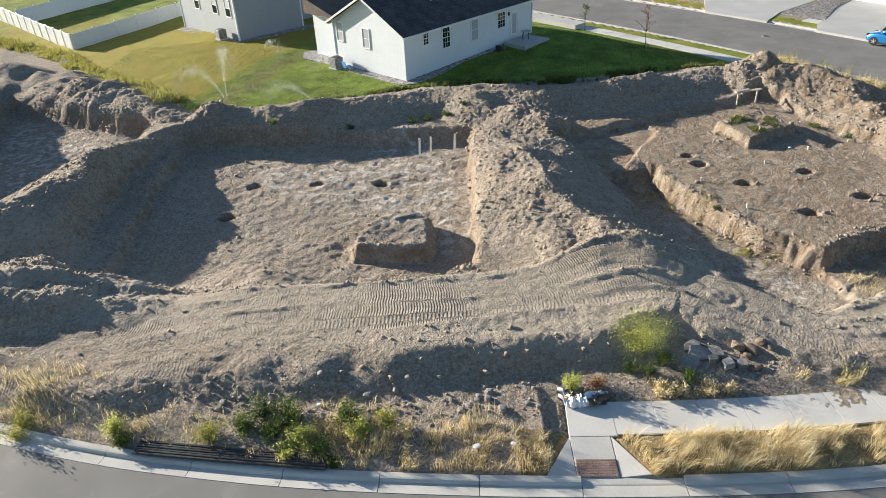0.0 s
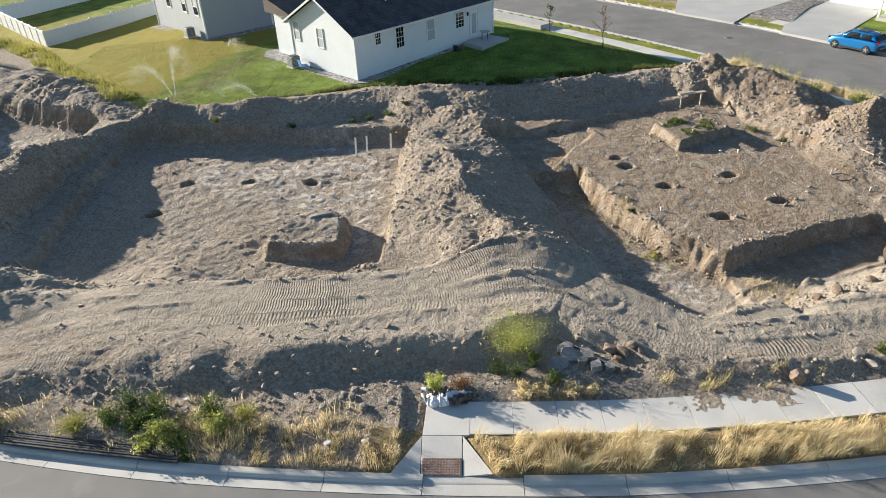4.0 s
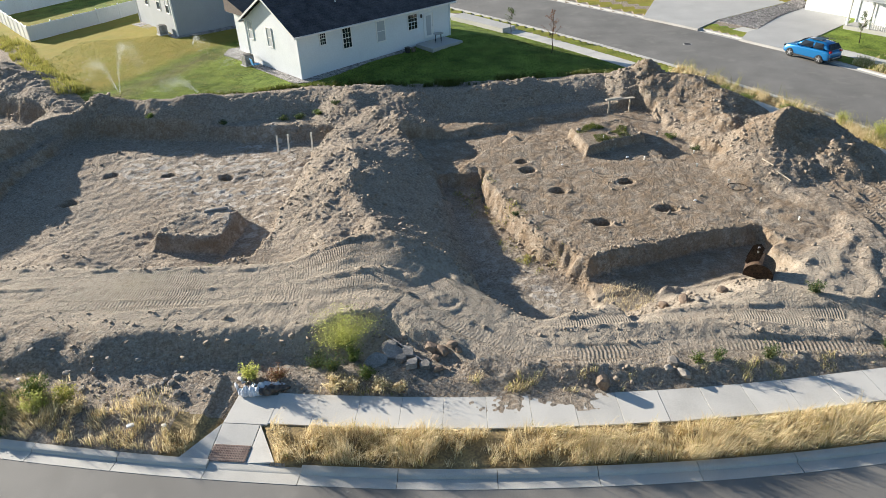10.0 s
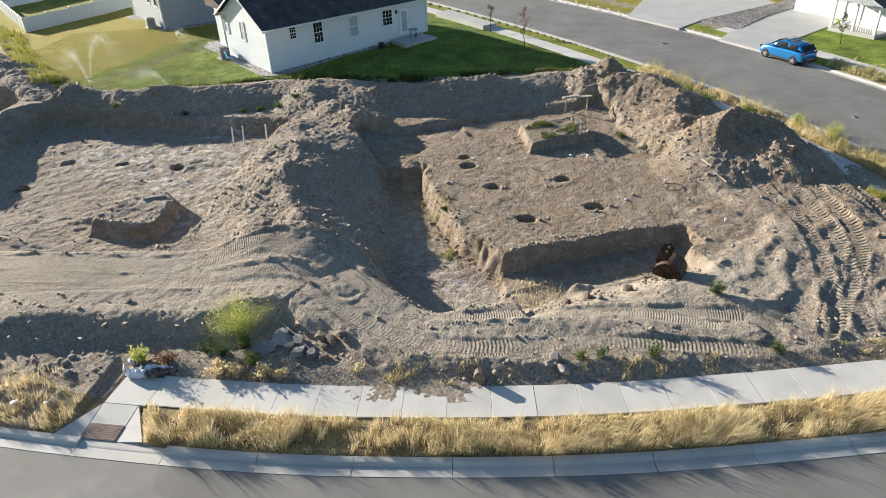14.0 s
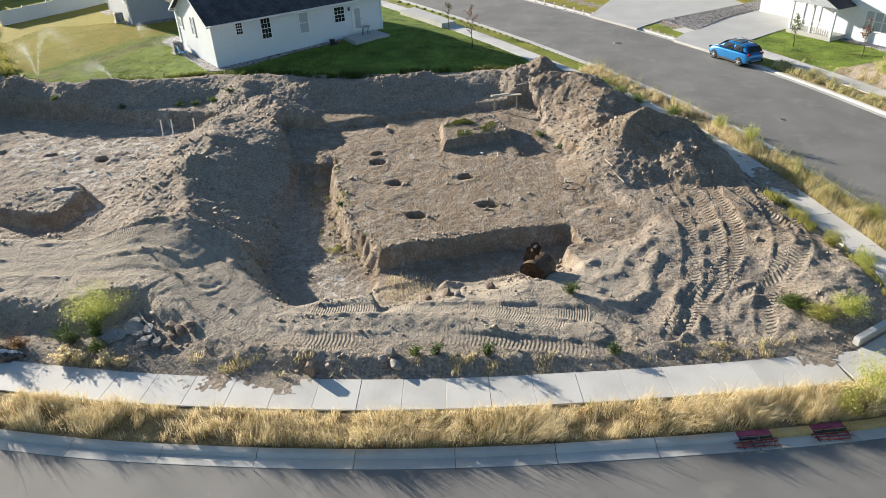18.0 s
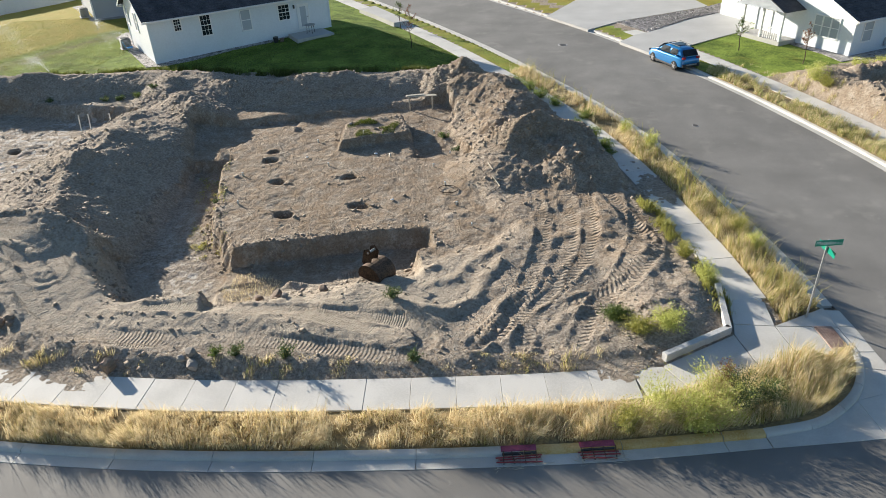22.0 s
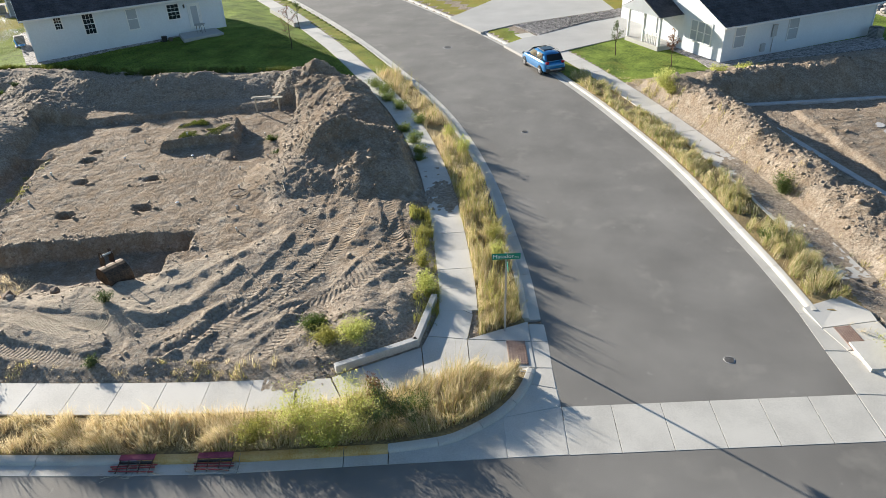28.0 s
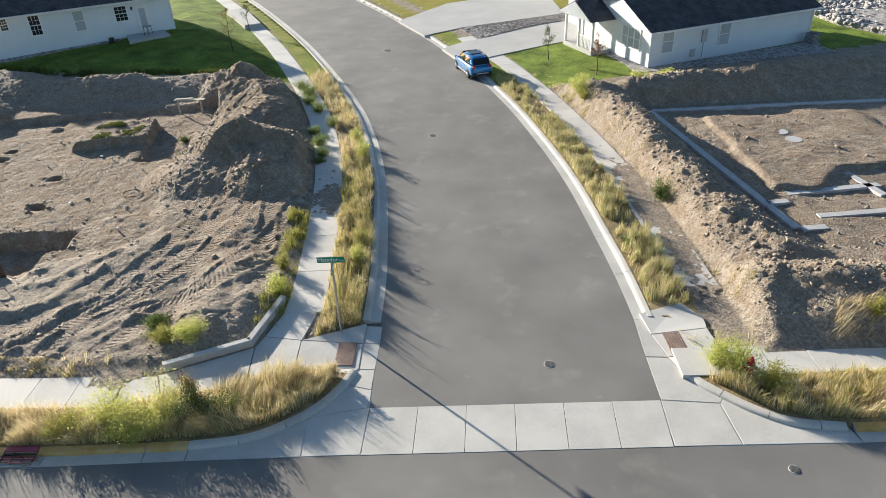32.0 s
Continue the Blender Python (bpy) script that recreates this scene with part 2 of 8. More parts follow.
def trail(x, y, line):
    """Distance along a line, distance to its left, and the height that its points carry."""
    p = np.array(line, float)
    best, along_, left, h, run = np.full(x.shape, 1e9), np.zeros(x.shape), np.zeros(x.shape), np.zeros(x.shape), 0.0
    for a, b in zip(p[:-1], p[1:]):
        d = (b - a)[:2]
        ln = math.hypot(*d)
        k = np.clip(((x - a[0]) * d[0] + (y - a[1]) * d[1]) / (d @ d), 0, 1)
        ex, ey = x - a[0] - k * d[0], y - a[1] - k * d[1]
        r = ex * ex + ey * ey
        near = r < best
        best = np.where(near, r, best)
        along_ = np.where(near, run + k * ln, along_)
        left = np.where(near, np.sign(d[0] * ey - d[1] * ex), left)
        if p.shape[1] > 2:
            h = np.where(near, a[2] + k * (b[2] - a[2]), h)
        run += ln
    return along_, np.sqrt(best) * left, h


def grade(lo, hi, a, b, fine_step, out):
    """Grid lines: fine between lo and hi, wider and wider outside, to a and b."""
    v = list(np.arange(lo, hi, fine_step))
    s, p = fine_step, hi
    while p < b:
        v.append(p)
        s = min(s * out, 60)
        p += s
    v.append(b)
    s, p = fine_step, lo
    low = []
    while p > a:
        s = min(s * out, 60)
        p -= s
        low.append(max(p, a))
    return np.array(low[::-1] + v)


XS, YS = grade(-26, 55, -1500, 1500, 0.092, 1.05), grade(16, 30, -300, 30, 0.08, 1.06)
YS = np.concatenate([YS[YS < 29.95], grade(30, 48.5, 29.9, 2500, 0.105, 1.04)[1:]])
gx, gy = np.meshgrid(XS, YS)


def far_field(line):
    """Signed distance of every place of the ground's grid from a line, worked out on every fourth grid line."""
    xs, ys = np.unique(np.r_[XS[::4], XS[-1]]), np.unique(np.r_[YS[::4], YS[-1]])
    c = far_off(*np.meshgrid(xs, ys), line)
    i = np.clip(np.searchsorted(xs, XS) - 1, 0, len(xs) - 2)
    j = np.clip(np.searchsorted(ys, YS) - 1, 0, len(ys) - 2)
    a, b = (XS - xs[i]) / (xs[i + 1] - xs[i]), ((YS - ys[j]) / (ys[j + 1] - ys[j]))[:, None]
    rows_ = c[:, i] * (1 - a) + c[:, i + 1] * a
    return rows_[j] * (1 - b) + rows_[j + 1] * b


PIT = [(-16.9, 41.8), (-10, 41.5), (-5, 41.3), (1.0, 41.4), (1.2, 37.6), (1.1, 25.9), (-3, 25.4), (-6.2, 25.6), (-9.0, 25.8), (-12.4, 26.0), (-15.7, 26.6), (-16.0, 29.5), (-16.7, 33.0), (-17.1, 37)]
PIT_FAR = [(-33.2, 49.8), (-28.6, 47.3), (-21.4, 44.0), (-21.9, 41.4), (-23.2, 38.6), (-24.8, 35.6), (-27, 32.5), (-29.8, 34), (-31.2, 42)]
PIT_SIDE = [(-16.6, 42.0), (-16.4, 25.4), (-17.4, 27.5), (-18.3, 31.5), (-18.5, 36), (-18.0, 41.0)]
ISLAND = [(-4.6, 27.75), (-1.0, 27.45), (-0.95, 30.3), (-1.9, 31.3), (-3.4, 30.8), (-4.5, 29.0)]
TRENCH_A = [(9.4, 35.4), (11.2, 35.3), (12.2, 32.4), (13.6, 29.2), (14.9, 26.9), (16.6, 25.4), (17.0, 23.4), (16.0, 22.7), (14.2, 22.7), (12.9, 23.6), (11.7, 25.1), (11.7, 27.2), (10.8, 31.0)]
TRENCH_B = [(16.4, 25.2), (20.1, 27.2), (25.0, 28.8), (25.5, 27.7), (24.0, 26.6), (20.0, 24.8), (17.0, 22.9)]
SHELF = [(6.5, 40.2), (12.9, 42.4), (13.1, 40.8), (11.2, 38.0), (10.2, 36.2), (11.4, 35.2), (9.3, 35.4), (8.2, 37.6)]
TRENCH_C = [(12.9, 42.2), (17, 44.0), (21.9, 46.3), (22.6, 45.0), (23.4, 41.0), (25.2, 37.0), (22.6, 37.2), (21.4, 39.6), (20.2, 42.2), (17.0, 40.7), (14, 40.0)]
GRASSY = [(17.7, 37.4), (21.4, 39.6), (20.2, 42.2), (16.9, 40.6)]
PAD = [(8, 43), (22.1, 46.0), (22.9, 43.0), (23.9, 40.4), (25.2, 36.5), (26.4, 33.9), (27.7, 31.6), (28.9, 29.9), (28.4, 28.5), (26.3, 26.6), (22, 25.2), (16.5, 24.0), (8, 36)]
CHURN = [(28.6, 33.6), (31, 34.8), (35.6, 34.6), (36.6, 30), (36.4, 25), (34, 22.6), (31, 20.4), (27, 21.2), (27.2, 26), (29.2, 29.8)]
PIT_R = [(49.8, 51.6), (53.3, 53.0), (66, 57.2), (80, 60), (84, 44), (70, 36.0), (58.9, 35.8), (56.9, 36.0), (54.2, 42)]
FAN_L = [(38.2, 18.2), (43.3, 19.7), (42.9, 21.8), (41.9, 25.2), (41.0, 25.75), (41.2, 24.7), (41.5, 23.35), (41.45, 22.6), (41.25, 21.8), (40.82, 21.0), (40.3, 20.4), (39.82, 19.88), (39.25, 19.52), (38.2, 19.0)]
FAN_R = [(51.1, 27.9), (50.6, 27.6), (50.8, 23.5), (53.5, 22), (57.5, 23.5), (57, 24.45), (55.7, 24.3), (54.9, 24.32), (54.2, 24.64), (53.5, 25.02), (53.0, 25.25), (52.4, 25.85), (51.8, 26.6), (51.2, 27.7)]
DIPS = [[(2.7, 13.2), (6.0, 13.2), (5.7, 14.1), (5.05, 15.5), (5.3, 16.8), (3.7, 16.8), (3.6, 15.6), (2.9, 14.1)], [(39.0, 24.4), (39.4, 22.85), (41.8, 23.2), (41.4, 25.0), (41.0, 25.8)], [(50.5, 28.9), (51.0, 26.3), (52.3, 25.5), (53.7, 27.0), (53.2, 28.7), (51.6, 28.7)]]
CORNER_WALK = [(33.9, 20.95), (34.4, 19.6), (36.5, 20.7), (38.2, 21.7), (39.5, 22.7), (39.1, 24.3), (38.95, 25.8), (38.7, 26.8), (37.5, 26.4), (37.6, 23.5), (35.2, 21.45)]
HOLES = [(-12.1, 32.5, 0.5), (-11.5, 36.2, 0.42), (-7.7, 36.2, 0.42), (-4.0, 36.0, 0.42), (13.9, 36.5, 0.35), (15.8, 32.8, 0.38), (19.5, 33.8, 0.42), (21.1, 30.8, 0.45), (17.7, 29.4, 0.42), (14.2, 35.4, 0.4)]
# the haul road: place and height of its middle
HAUL = [(-60, 34, 0.5), (-40, 25.5, 0.5), (-24, 20.6, 0.5), (-14, 20.4, 0.62), (-8, 21.1, 0.86), (-2, 21.3, 0.95), (4, 22.0, 0.95), (8, 23.1, 1.0), (10.3, 22.3, 0.85), (12, 20.9, 0.66), (14, 20.1, 0.5), (19, 20.3, 0.42), (25, 20.9, 0.34), (29, 22, 0.3)]
# crest of the spoil heap between the two cuttings, with its heights
SPOIL = [(2.9, 39.4, 0.8), (3.9, 36.6, 1.25), (4.7, 33.8, 1.5), (5.1, 31.2, 1.5), (5.9, 28.8, 1.4), (7.4, 26.4, 1.2)]
# wheel and crawler lines: each a centre line, the gauge of its two ruts and the pitch of the tread
TRACKS = [([(-30, 21.4), (-20, 20.0), (-12, 20.6), (-6, 21.3), (-1.5, 21.7), (3.5, 22.5), (6.8, 23.2), (8.9, 22.7), (10.8, 21.7), (12.9, 20.3), (14.9, 19.8), (18, 20.2), (22, 20.9), (26, 20.9)], 2.0, 0.1),
          ([(-15, 19.0), (-8, 20.4), (-2, 21.0), (4.3, 21.6), (8.2, 21.9), (10.1, 21.0), (12.0, 19.95), (14.5, 19.15), (17.5, 19.3), (21.5, 20.0), (27.0, 19.95)], 0.0, 0.15),
          ([(-12, 23.0), (-1.5, 22.9), (3.6, 23.6), (6.8, 24.7), (8.9, 23.6), (10.6, 22.7), (13.0, 20.9), (15.9, 20.9), (21.3, 21.7), (25.5, 21.0)], 0.0, 0.1),
          ([(-20, 18.4), (-14, 19.4), (-9, 21.0), (-5, 22.7), (0, 23.0)], 1.8, 0.12), ([(-17, 20.6), (-12, 19.4), (-8.6, 19.4)], 1.5, 0.13), ([(-13, 21.6), (-7, 21.8), (0, 22.0), (5, 22.8), (8.6, 23.2), (10.6, 21.9)], 0.9, 0.11),
          ([(17.6, 23.6), (21.0, 25.0), (24.4, 26.4)], 0.9, 0.12)]
# deep lugged wheel prints over the churned corner
PRINTS = [[(29.3, 33.8), (30.2, 30.2), (30.3, 27.3), (30.0, 24.8), (29.4, 22.5), (28.8, 21.0)], [(31.6, 35.0), (32.3, 30.6), (32.3, 28.2), (31.6, 25.9), (30.7, 23.8), (30.3, 21.4)], [(34.1, 34.4), (34.4, 30.0), (34.1, 27.6), (33.4, 25.8), (32.6, 23.8), (32.2, 21.8)], [(35.0, 34.2), (35.1, 29.6), (34.7, 27.2), (33.7, 25.5), (32.0, 24.3)], [(32.3, 34.7), (33.6, 31.9), (34.8, 29.5)], [(30.9, 33.4), (31.5, 29.0), (31.2, 26.7), (30.9, 24.9), (30.0, 23.3), (29.3, 21.6)]]


# curled ridges that slewing wheels pushed up
CURLS = [([(26.6, 22.6), (27.4, 22.9), (28.2, 23.8), (28.3, 25.2), (28.8, 26.4)], 0.11, 0.38), ([(28.9, 21.4), (29.3, 22.6), (29.2, 23.6), (29.8, 24.6)], 0.09, 0.32), ([(26.4, 24.6), (27.3, 25.2), (27.6, 26.4), (28.6, 27.6)], 0.08, 0.38), ([(33.0, 22.4), (33.6, 23.6), (34.8, 24.4)], 0.08, 0.38), ([(31.2, 22.4), (31.6, 23.4), (32.4, 24.0)], 0.07, 0.30), ([(30.9, 28.8), (31.8, 29.6), (33.2, 29.4)], 0.08, 0.38), ([(25.6, 30.4), (26.6, 30.8), (27.6, 30.4)], 0.06, 0.38), ([(24.4, 24.6), (25.4, 25.2), (26.2, 25.9)], 0.07, 0.30)]


def lay(x, y):
    """Height of the ground, and of what it is: lawn, verge, soil."""
    df, dl, dr = far_field(FRONT), far_field(LEFT), -far_field(RIGHT)
    n1, n2, n3, n4 = rough_noise(x, y, 3.5), rough_noise(x, y, 1.2, 1), rough_noise(x, y, 0.5, 2), rough_noise(x, y, 0.24, 3)
    n5, n6 = rough_noise(x, y, 9, 4), rough_noise(x, y, 0.16, 15)
    # broken earth: rounded lumps with sharp hollows between them
    broken = 0.2 * np.abs(rough_noise(x, y, 2.3, 11)) + 0.055 * np.abs(rough_noise(x, y, 0.8, 12)) + 0.04 * np.abs(rough_noise(x, y, 0.43, 13)) + 0.04 * np.abs(rough_noise(x, y, 0.23, 14)) + 0.02 * n6
    lumps = 0.045 * n1 + 0.022 * n2 + 0.014 * n3 + 0.018 * n4 + 0.02 * n6
    west = dl > 0
    # building lot: the haul road on its bank, and the level of the rest
    z = 0.26 + 0.18 * step(x, 26, 29.5) * step(y, 23, 29) - 0.14 * step(x, 33.5, 36.5)
    hs, hd, hh = trail(x, y, glide(HAUL, 1.2))
    wide = 2.1 - 0.55 * step(x, 9, 14)
    fall = np.where(hd > 0, 1.2, 1.9 - 0.95 * step(x, 5, 10))
    wobble = 0.3 * n2 + 0.25 * rough_noise(x, y, 2.2, 16)
    haul = step(np.abs(hd) + wobble * (hd < 0), wide + fall, wide + 0.1 * (hd < 0)) * step(x, 29.5, 26.5)
    furrow = rough_noise(hs / 7, hd, 0.62, 44) + 0.5 * rough_noise(hs / 4, hd, 0.3, 45)
    z = z * (1 - haul) + haul * (hh + (0.03 - 0.018 * step(x, 8, 13)) * furrow + 0.05 * n1 * step(x, 14, 9))
    z = z + ridge(x, y, [(15, 20.5, 0.04), (19, 20.85, 0.13), (22.5, 21.05, 0.15), (26, 20.8, 0.1)], 1, 0.8, 1.3)
    z = z + ridge(x, y, [(22.6, 24.0, 0.1), (23.6, 23.5, 0.34), (26.2, 22.5, 0.34), (28.6, 21.1, 0.16)], 1, 1.0, 1.0)
    back = step(y - 0.16 * np.maximum(x, 0) - 0.1 * np.maximum(-x - 12, 0), 43.0, 47.5)
    z = z * (1 - back) + back * (0.58 + 0.05 * n5 + 0.32 * np.clip((y - 50) / 12, 0, 1) * np.clip((x + 6) / 10, 0, 2))
    z = np.where(x < -22, z - np.clip((-22 - x) * 0.05, 0, 0.9) * back, z)
    pad = step(inside(x + 0.25 * n2 + 0.15 * n3, y + 0.2 * rough_noise(x, y, 1.1, 7), PAD), 0.35, -0.35)
    z = z * (1 - pad) + pad * (0.12 + 0.004 * (x - 16) * (x > 16))
    # heaps
    amp = 1 + 0.2 * n1 + 0.14 * n2
    berm = ridge(x, y, [(-15.4, 44.2), (-11, 43.9), (-7.4, 45), (-3.6, 46), (-1.2, 46.8), (3.2, 47.0), (6.6, 45.9), (10, 46), (14.6, 48), (18.2, 49), (22, 49.8)], 1.15 * (1 + 0.12 * n1 + 0.14 * n2), 2.5, 1.15)
    heaps = ridge(x, y, [(2.0, 44.2, 0.8), (4.6, 42.6, 0.85), (6.8, 40.6, 0.6)], amp, 2.4)
    heaps = np.maximum(heaps, ridge(x, y, [(p, q, h - 0.26) for p, q, h in SPOIL], 1 + 0.1 * n1 + 0.12 * n2, 4.4, 1.05))
    heaps = np.maximum(heaps, ridge(x, y, [(9.6, 24.6, 0.8), (11.4, 23.2, 0.5)], amp * (1 - haul), 1.4, 1.4))
    heaps = np.maximum(heaps, ridge(x, y, [(23.2, 47.8, 1.6), (25.2, 46.6, 1.6), (27.0, 44.4, 1.2)], amp, 3.4, 1.05))
    heaps = np.maximum(heaps, ridge(x, y, [(26.6, 43.2, 0.8), (26.4, 39.5, 0.7), (27.4, 36.2, 0.6)], amp, 2.6, 1.2))
    heaps = np.maximum(heaps, ridge(x, y, [(27.5, 36.0, 0.9), (27.9, 37.2, 1.8), (29.0, 38.4, 2.25), (30.4, 38.1, 2.0), (31.4, 36.6, 1.2)], 1 + 0.05 * n1 + 0.06 * n2, 3.3, 1.0))
    heaps = np.maximum(heaps, ridge(x, y, [(-18.2, 42.6, 0.7), (-18.7, 40.4, 0.75), (-19.3, 38, 1.2), (-20.0, 35.5, 1.7), (-20.5, 33, 1.8), (-21.5, 30.5, 1.75), (-24.5, 27, 1.5)], 1 + 0.08 * n1 + 0.08 * n2, 4.2, 1.15))
    heaps = np.maximum(heaps, ridge(x, y, [(-60, 30, 1.8), (-34, 26.6, 1.9), (-24, 24.0, 1.9), (-19.5, 23.7, 1.75), (-16.4, 24.2, 1.35), (-14.4, 23.8, 0.5)], 1 + 0.1 * n1 + 0.1 * n2, 3.2, 1.1))
    heaps = np.maximum(heaps, ridge(x, y, [(-61, 72, 2.2), (-43.2, 60.4, 2.2), (-34.3, 54.6, 2.0), (-27.8, 50.8, 1.6), (-23, 47.4, 1.0), (-18.6, 44.2, 0.6)], amp, 4.2, 1.1))
    # heap added west of the view, only to shade the far pit
    heaps = np.maximum(heaps, ridge(x, y, [(-46, 61, 2.4), (-38.4, 52, 2.6), (-34.2, 45.4, 2.7), (-33.6, 38, 2.7), (-34, 30, 2.2)], amp, 3.4, 1.1))
    heaps = np.maximum(heaps, ridge(x, y, [(35.9, 25.6, 0.42), (34.6, 27.5, 0.3), (35.4, 24.0, 0.4)], amp, 1.8))
    z = z + berm * (1 - 0.35 * back) + heaps
    _, sd, sh = trail(x, y, SPOIL)
    flank = np.maximum(sh + 0.06 * n2 + 0.03 * n3 - 0.41 * sd, -1.0)
    z = np.where((sd > 0) & (sd < 7), z + (np.minimum(z, flank) - z) * step(y, 25.2, 26.6) * step(y, 36.5, 34.5), z)
    lee = (sd > 0.3) * (sd < 6.5) * step(y, 25.2, 26.6) * step(y, 36.5, 34.5)
    # cuttings
    for poly, floor, wall in ((PIT_SIDE, -0.1, 1.4), (PIT, -0.66, 0.4), (PIT_FAR, -0.5, 1.0), (TRENCH_A, -1.0, 0.32), (SHELF, -0.28, 0.4), (TRENCH_C, -0.12, 0.45), (TRENCH_B, -0.72, 0.4)):
        sd = inside(x + 0.2 * n2 + 0.1 * n3 + 0.08 * n4, y + 0.2 * rough_noise(x, y, 1.7, 7) + 0.1 * rough_noise(x, y, 0.6, 8), poly)
        w = wall
        if poly is PIT:
            w = wall + 1.5 * step(y, 27, 25.5) * step(x, 0.5, -1) + 0.5 * step(y, 39, 41)
        if poly is PIT_FAR:
            w = wall + 1.2 * step(y, 46, 42)
        if poly is TRENCH_B:
            w = wall + 2.2 * step(inside(x, y, [(17.4, 23.2), (24.8, 27.0), (27, 24), (18, 20)]), 0.3, -0.3)
        if poly is TRENCH_A:
            w = wall + 0.25 + 0.7 * step(x + 0.42 * (y - 30), 12.6, 10.6) * step(y, 33.5, 30) + 0.5 * step(y, 24.4, 23)
        cut = step(sd, w, 0.0)
        z = np.where(sd < w, z * (1 - cut) + np.minimum(z, floor + 0.03 * n1 + 0.02 * n2) * cut, z)
    isl = step(inside(x + 0.12 * n3, y + 0.12 * n2, ISLAND), 0.3, -0.2)
    z = z * (1 - isl) + isl * (0.2 + 0.1 * n2 + 0.1 * rough_noise(x, y, 2.0, 17))
    gra = step(inside(x + 0.07 * n3, y + 0.07 * n2, GRASSY), 0.14, -0.1)
    z = z * (1 - gra) + gra * (0.62 + 0.05 * n2)
    z = z + ridge(x, y, [(-11.2, 25.4, 0.1), (-9.9, 26.2, 0.3), (-8.6, 25.8, 0.34), (-7.2, 25.4, 0.15)], amp, 1.4, 1.7)
    for hx, hy, hr in HOLES:
        hole = np.hypot(x - hx, (y - hy) * 1.25) + 0.08 * n3
        z = z - 0.75 * step(hole, hr * 1.1, hr * 0.75) + 0.025 * step(np.abs(hole - hr * 1.5), hr * 0.5, 0)
    # how broken each stretch is
    pit = step(inside(x, y, PIT), 0.3, -0.5)
    edge = np.minimum(df, dl)
    bare = np.where(x < 3.0, np.clip((df - 0.9) / 1.4, 0, 1), np.clip((edge - 3.9) / 0.6, 0, 1)) * west
    churn = step(inside(x, y, CHURN), 0.4, -0.8)
    torn = 0.3 + 1.1 * np.clip(heaps / 0.7, 0, 1) + 0.7 * np.clip(berm / 0.5, 0, 1)
    torn = torn * (1 - 0.8 * haul * step(np.abs(hd), wide + 0.3, wide - 0.5)) * (1 - 0.45 * pit)
    torn = np.where(back > 0.9, np.minimum(torn, 0.15 + torn * (berm + heaps > 0.15)), torn)
    torn = torn * np.clip(0.85 + 0.5 * rough_noise(x, y, 2.7, 18), 0.3, 1.4) * (1 - 0.6 * lee)
    # ruts
    rut = np.zeros(x.shape)
    for line, gauge, pitch in TRACKS:
        g = glide(line, 1.0)
        sel = (x > g[:, 0].min() - 2) & (x < g[:, 0].max() + 2) & (y > g[:, 1].min() - 2) & (y < g[:, 1].max() + 2)
        d = np.full(x.shape, 99.0)
        d[sel] = far_off(x[sel], y[sel], g) + 0.1 * n2[sel] + 0.03 * n3[sel]
        ends = np.minimum(np.hypot(x - g[0, 0], y - g[0, 1]), np.hypot(x - g[-1, 0], y - g[-1, 1])) < 0.5
        worn = np.clip(0.75 + 0.7 * n1 + 0.4 * n2, 0.15, 1) * ~ends * bare
        for side in (-1, 1) if gauge else (1,):
            band = np.abs(d - side * gauge / 2)
            m = step(band, 0.36, 0.26) * worn
            rut = np.maximum(rut, m)
            z = z + 0.012 * step(np.abs(band - 0.44), 0.15, 0.0) * worn * (1 + 2.0 * n3) * (d < 90)
    z = z - 0.035 * rut
    lug = np.zeros(x.shape)
    for line in PRINTS:
        g = glide(line, 0.6)
        sel = (x > g[:, 0].min() - 1.2) & (x < g[:, 0].max() + 1.2) & (y > g[:, 1].min() - 1.2) & (y < g[:, 1].max() + 1.2)
        s_, d_, _ = trail(x[sel], y[sel], g)
        d_ = d_ + 0.08 * n2[sel]
        side = (np.abs(d_) < 0.34) * np.clip(0.75 + 0.8 * rough_noise(x[sel], y[sel], 1.6, 19), 0.35, 1)
        z[sel] += -0.03 * side + 0.022 * step(np.abs(np.abs(d_) - 0.42), 0.14, 0.0) * (1 + 1.5 * n3[sel])
        lug[sel] = np.maximum(lug[sel], side)
    z = z + (lumps * 0.8 + broken * torn * 1.2 - 0.06 * torn) * bare * (1 - 0.75 * rut) * (1 - 0.6 * lug)
    z = z + churn * (0.11 * rough_noise(x, y, 1.7, 9) + 0.03 * rough_noise(x, y, 0.6, 10)) * bare * (1 - 0.5 * lug)
    for line, top, w in CURLS:
        z = z + ridge(x, y, line, top * (1 + 0.4 * n2), w, 1.4) * bare
    z = z + pit * bare * (0.022 * rough_noise(x * 0.45 + y * 0.2, y - 0.45 * x, 0.4, 46) + 0.018 * n3 + 0.014 * n4)
    # verge, pavement and street
    flat = np.where(x < 3.0, 0.9, 3.8)
    z = np.where((edge < flat + 1.3) & west, 0.13 + (z - 0.13) * step(edge, flat, flat + np.where(x < 3.0, 1.3, 0.8)), z)
    yard = (y > 50) & west & (dl < 9)
    z = np.where(yard, 0.13 + (z - 0.13) * step(dl, 3.8, 9), z)
    z = np.where(edge < np.where(x < 3.0, 0.9, 3.85), 0.1, z)
    # the lots across the side street
    e2 = np.minimum(df, dr)
    zr = 0.28 + 0.0 * x
    ramp_ = ridge(x, y, [(46.8, 52.2, 0.9), (48.6, 48.2, 1.1), (50.9, 43.2, 1.15), (52.8, 39.0, 1.1), (53.8, 36.6, 1.1), (55.6, 33.6, 0.9)], amp, 2.7, 1.2)
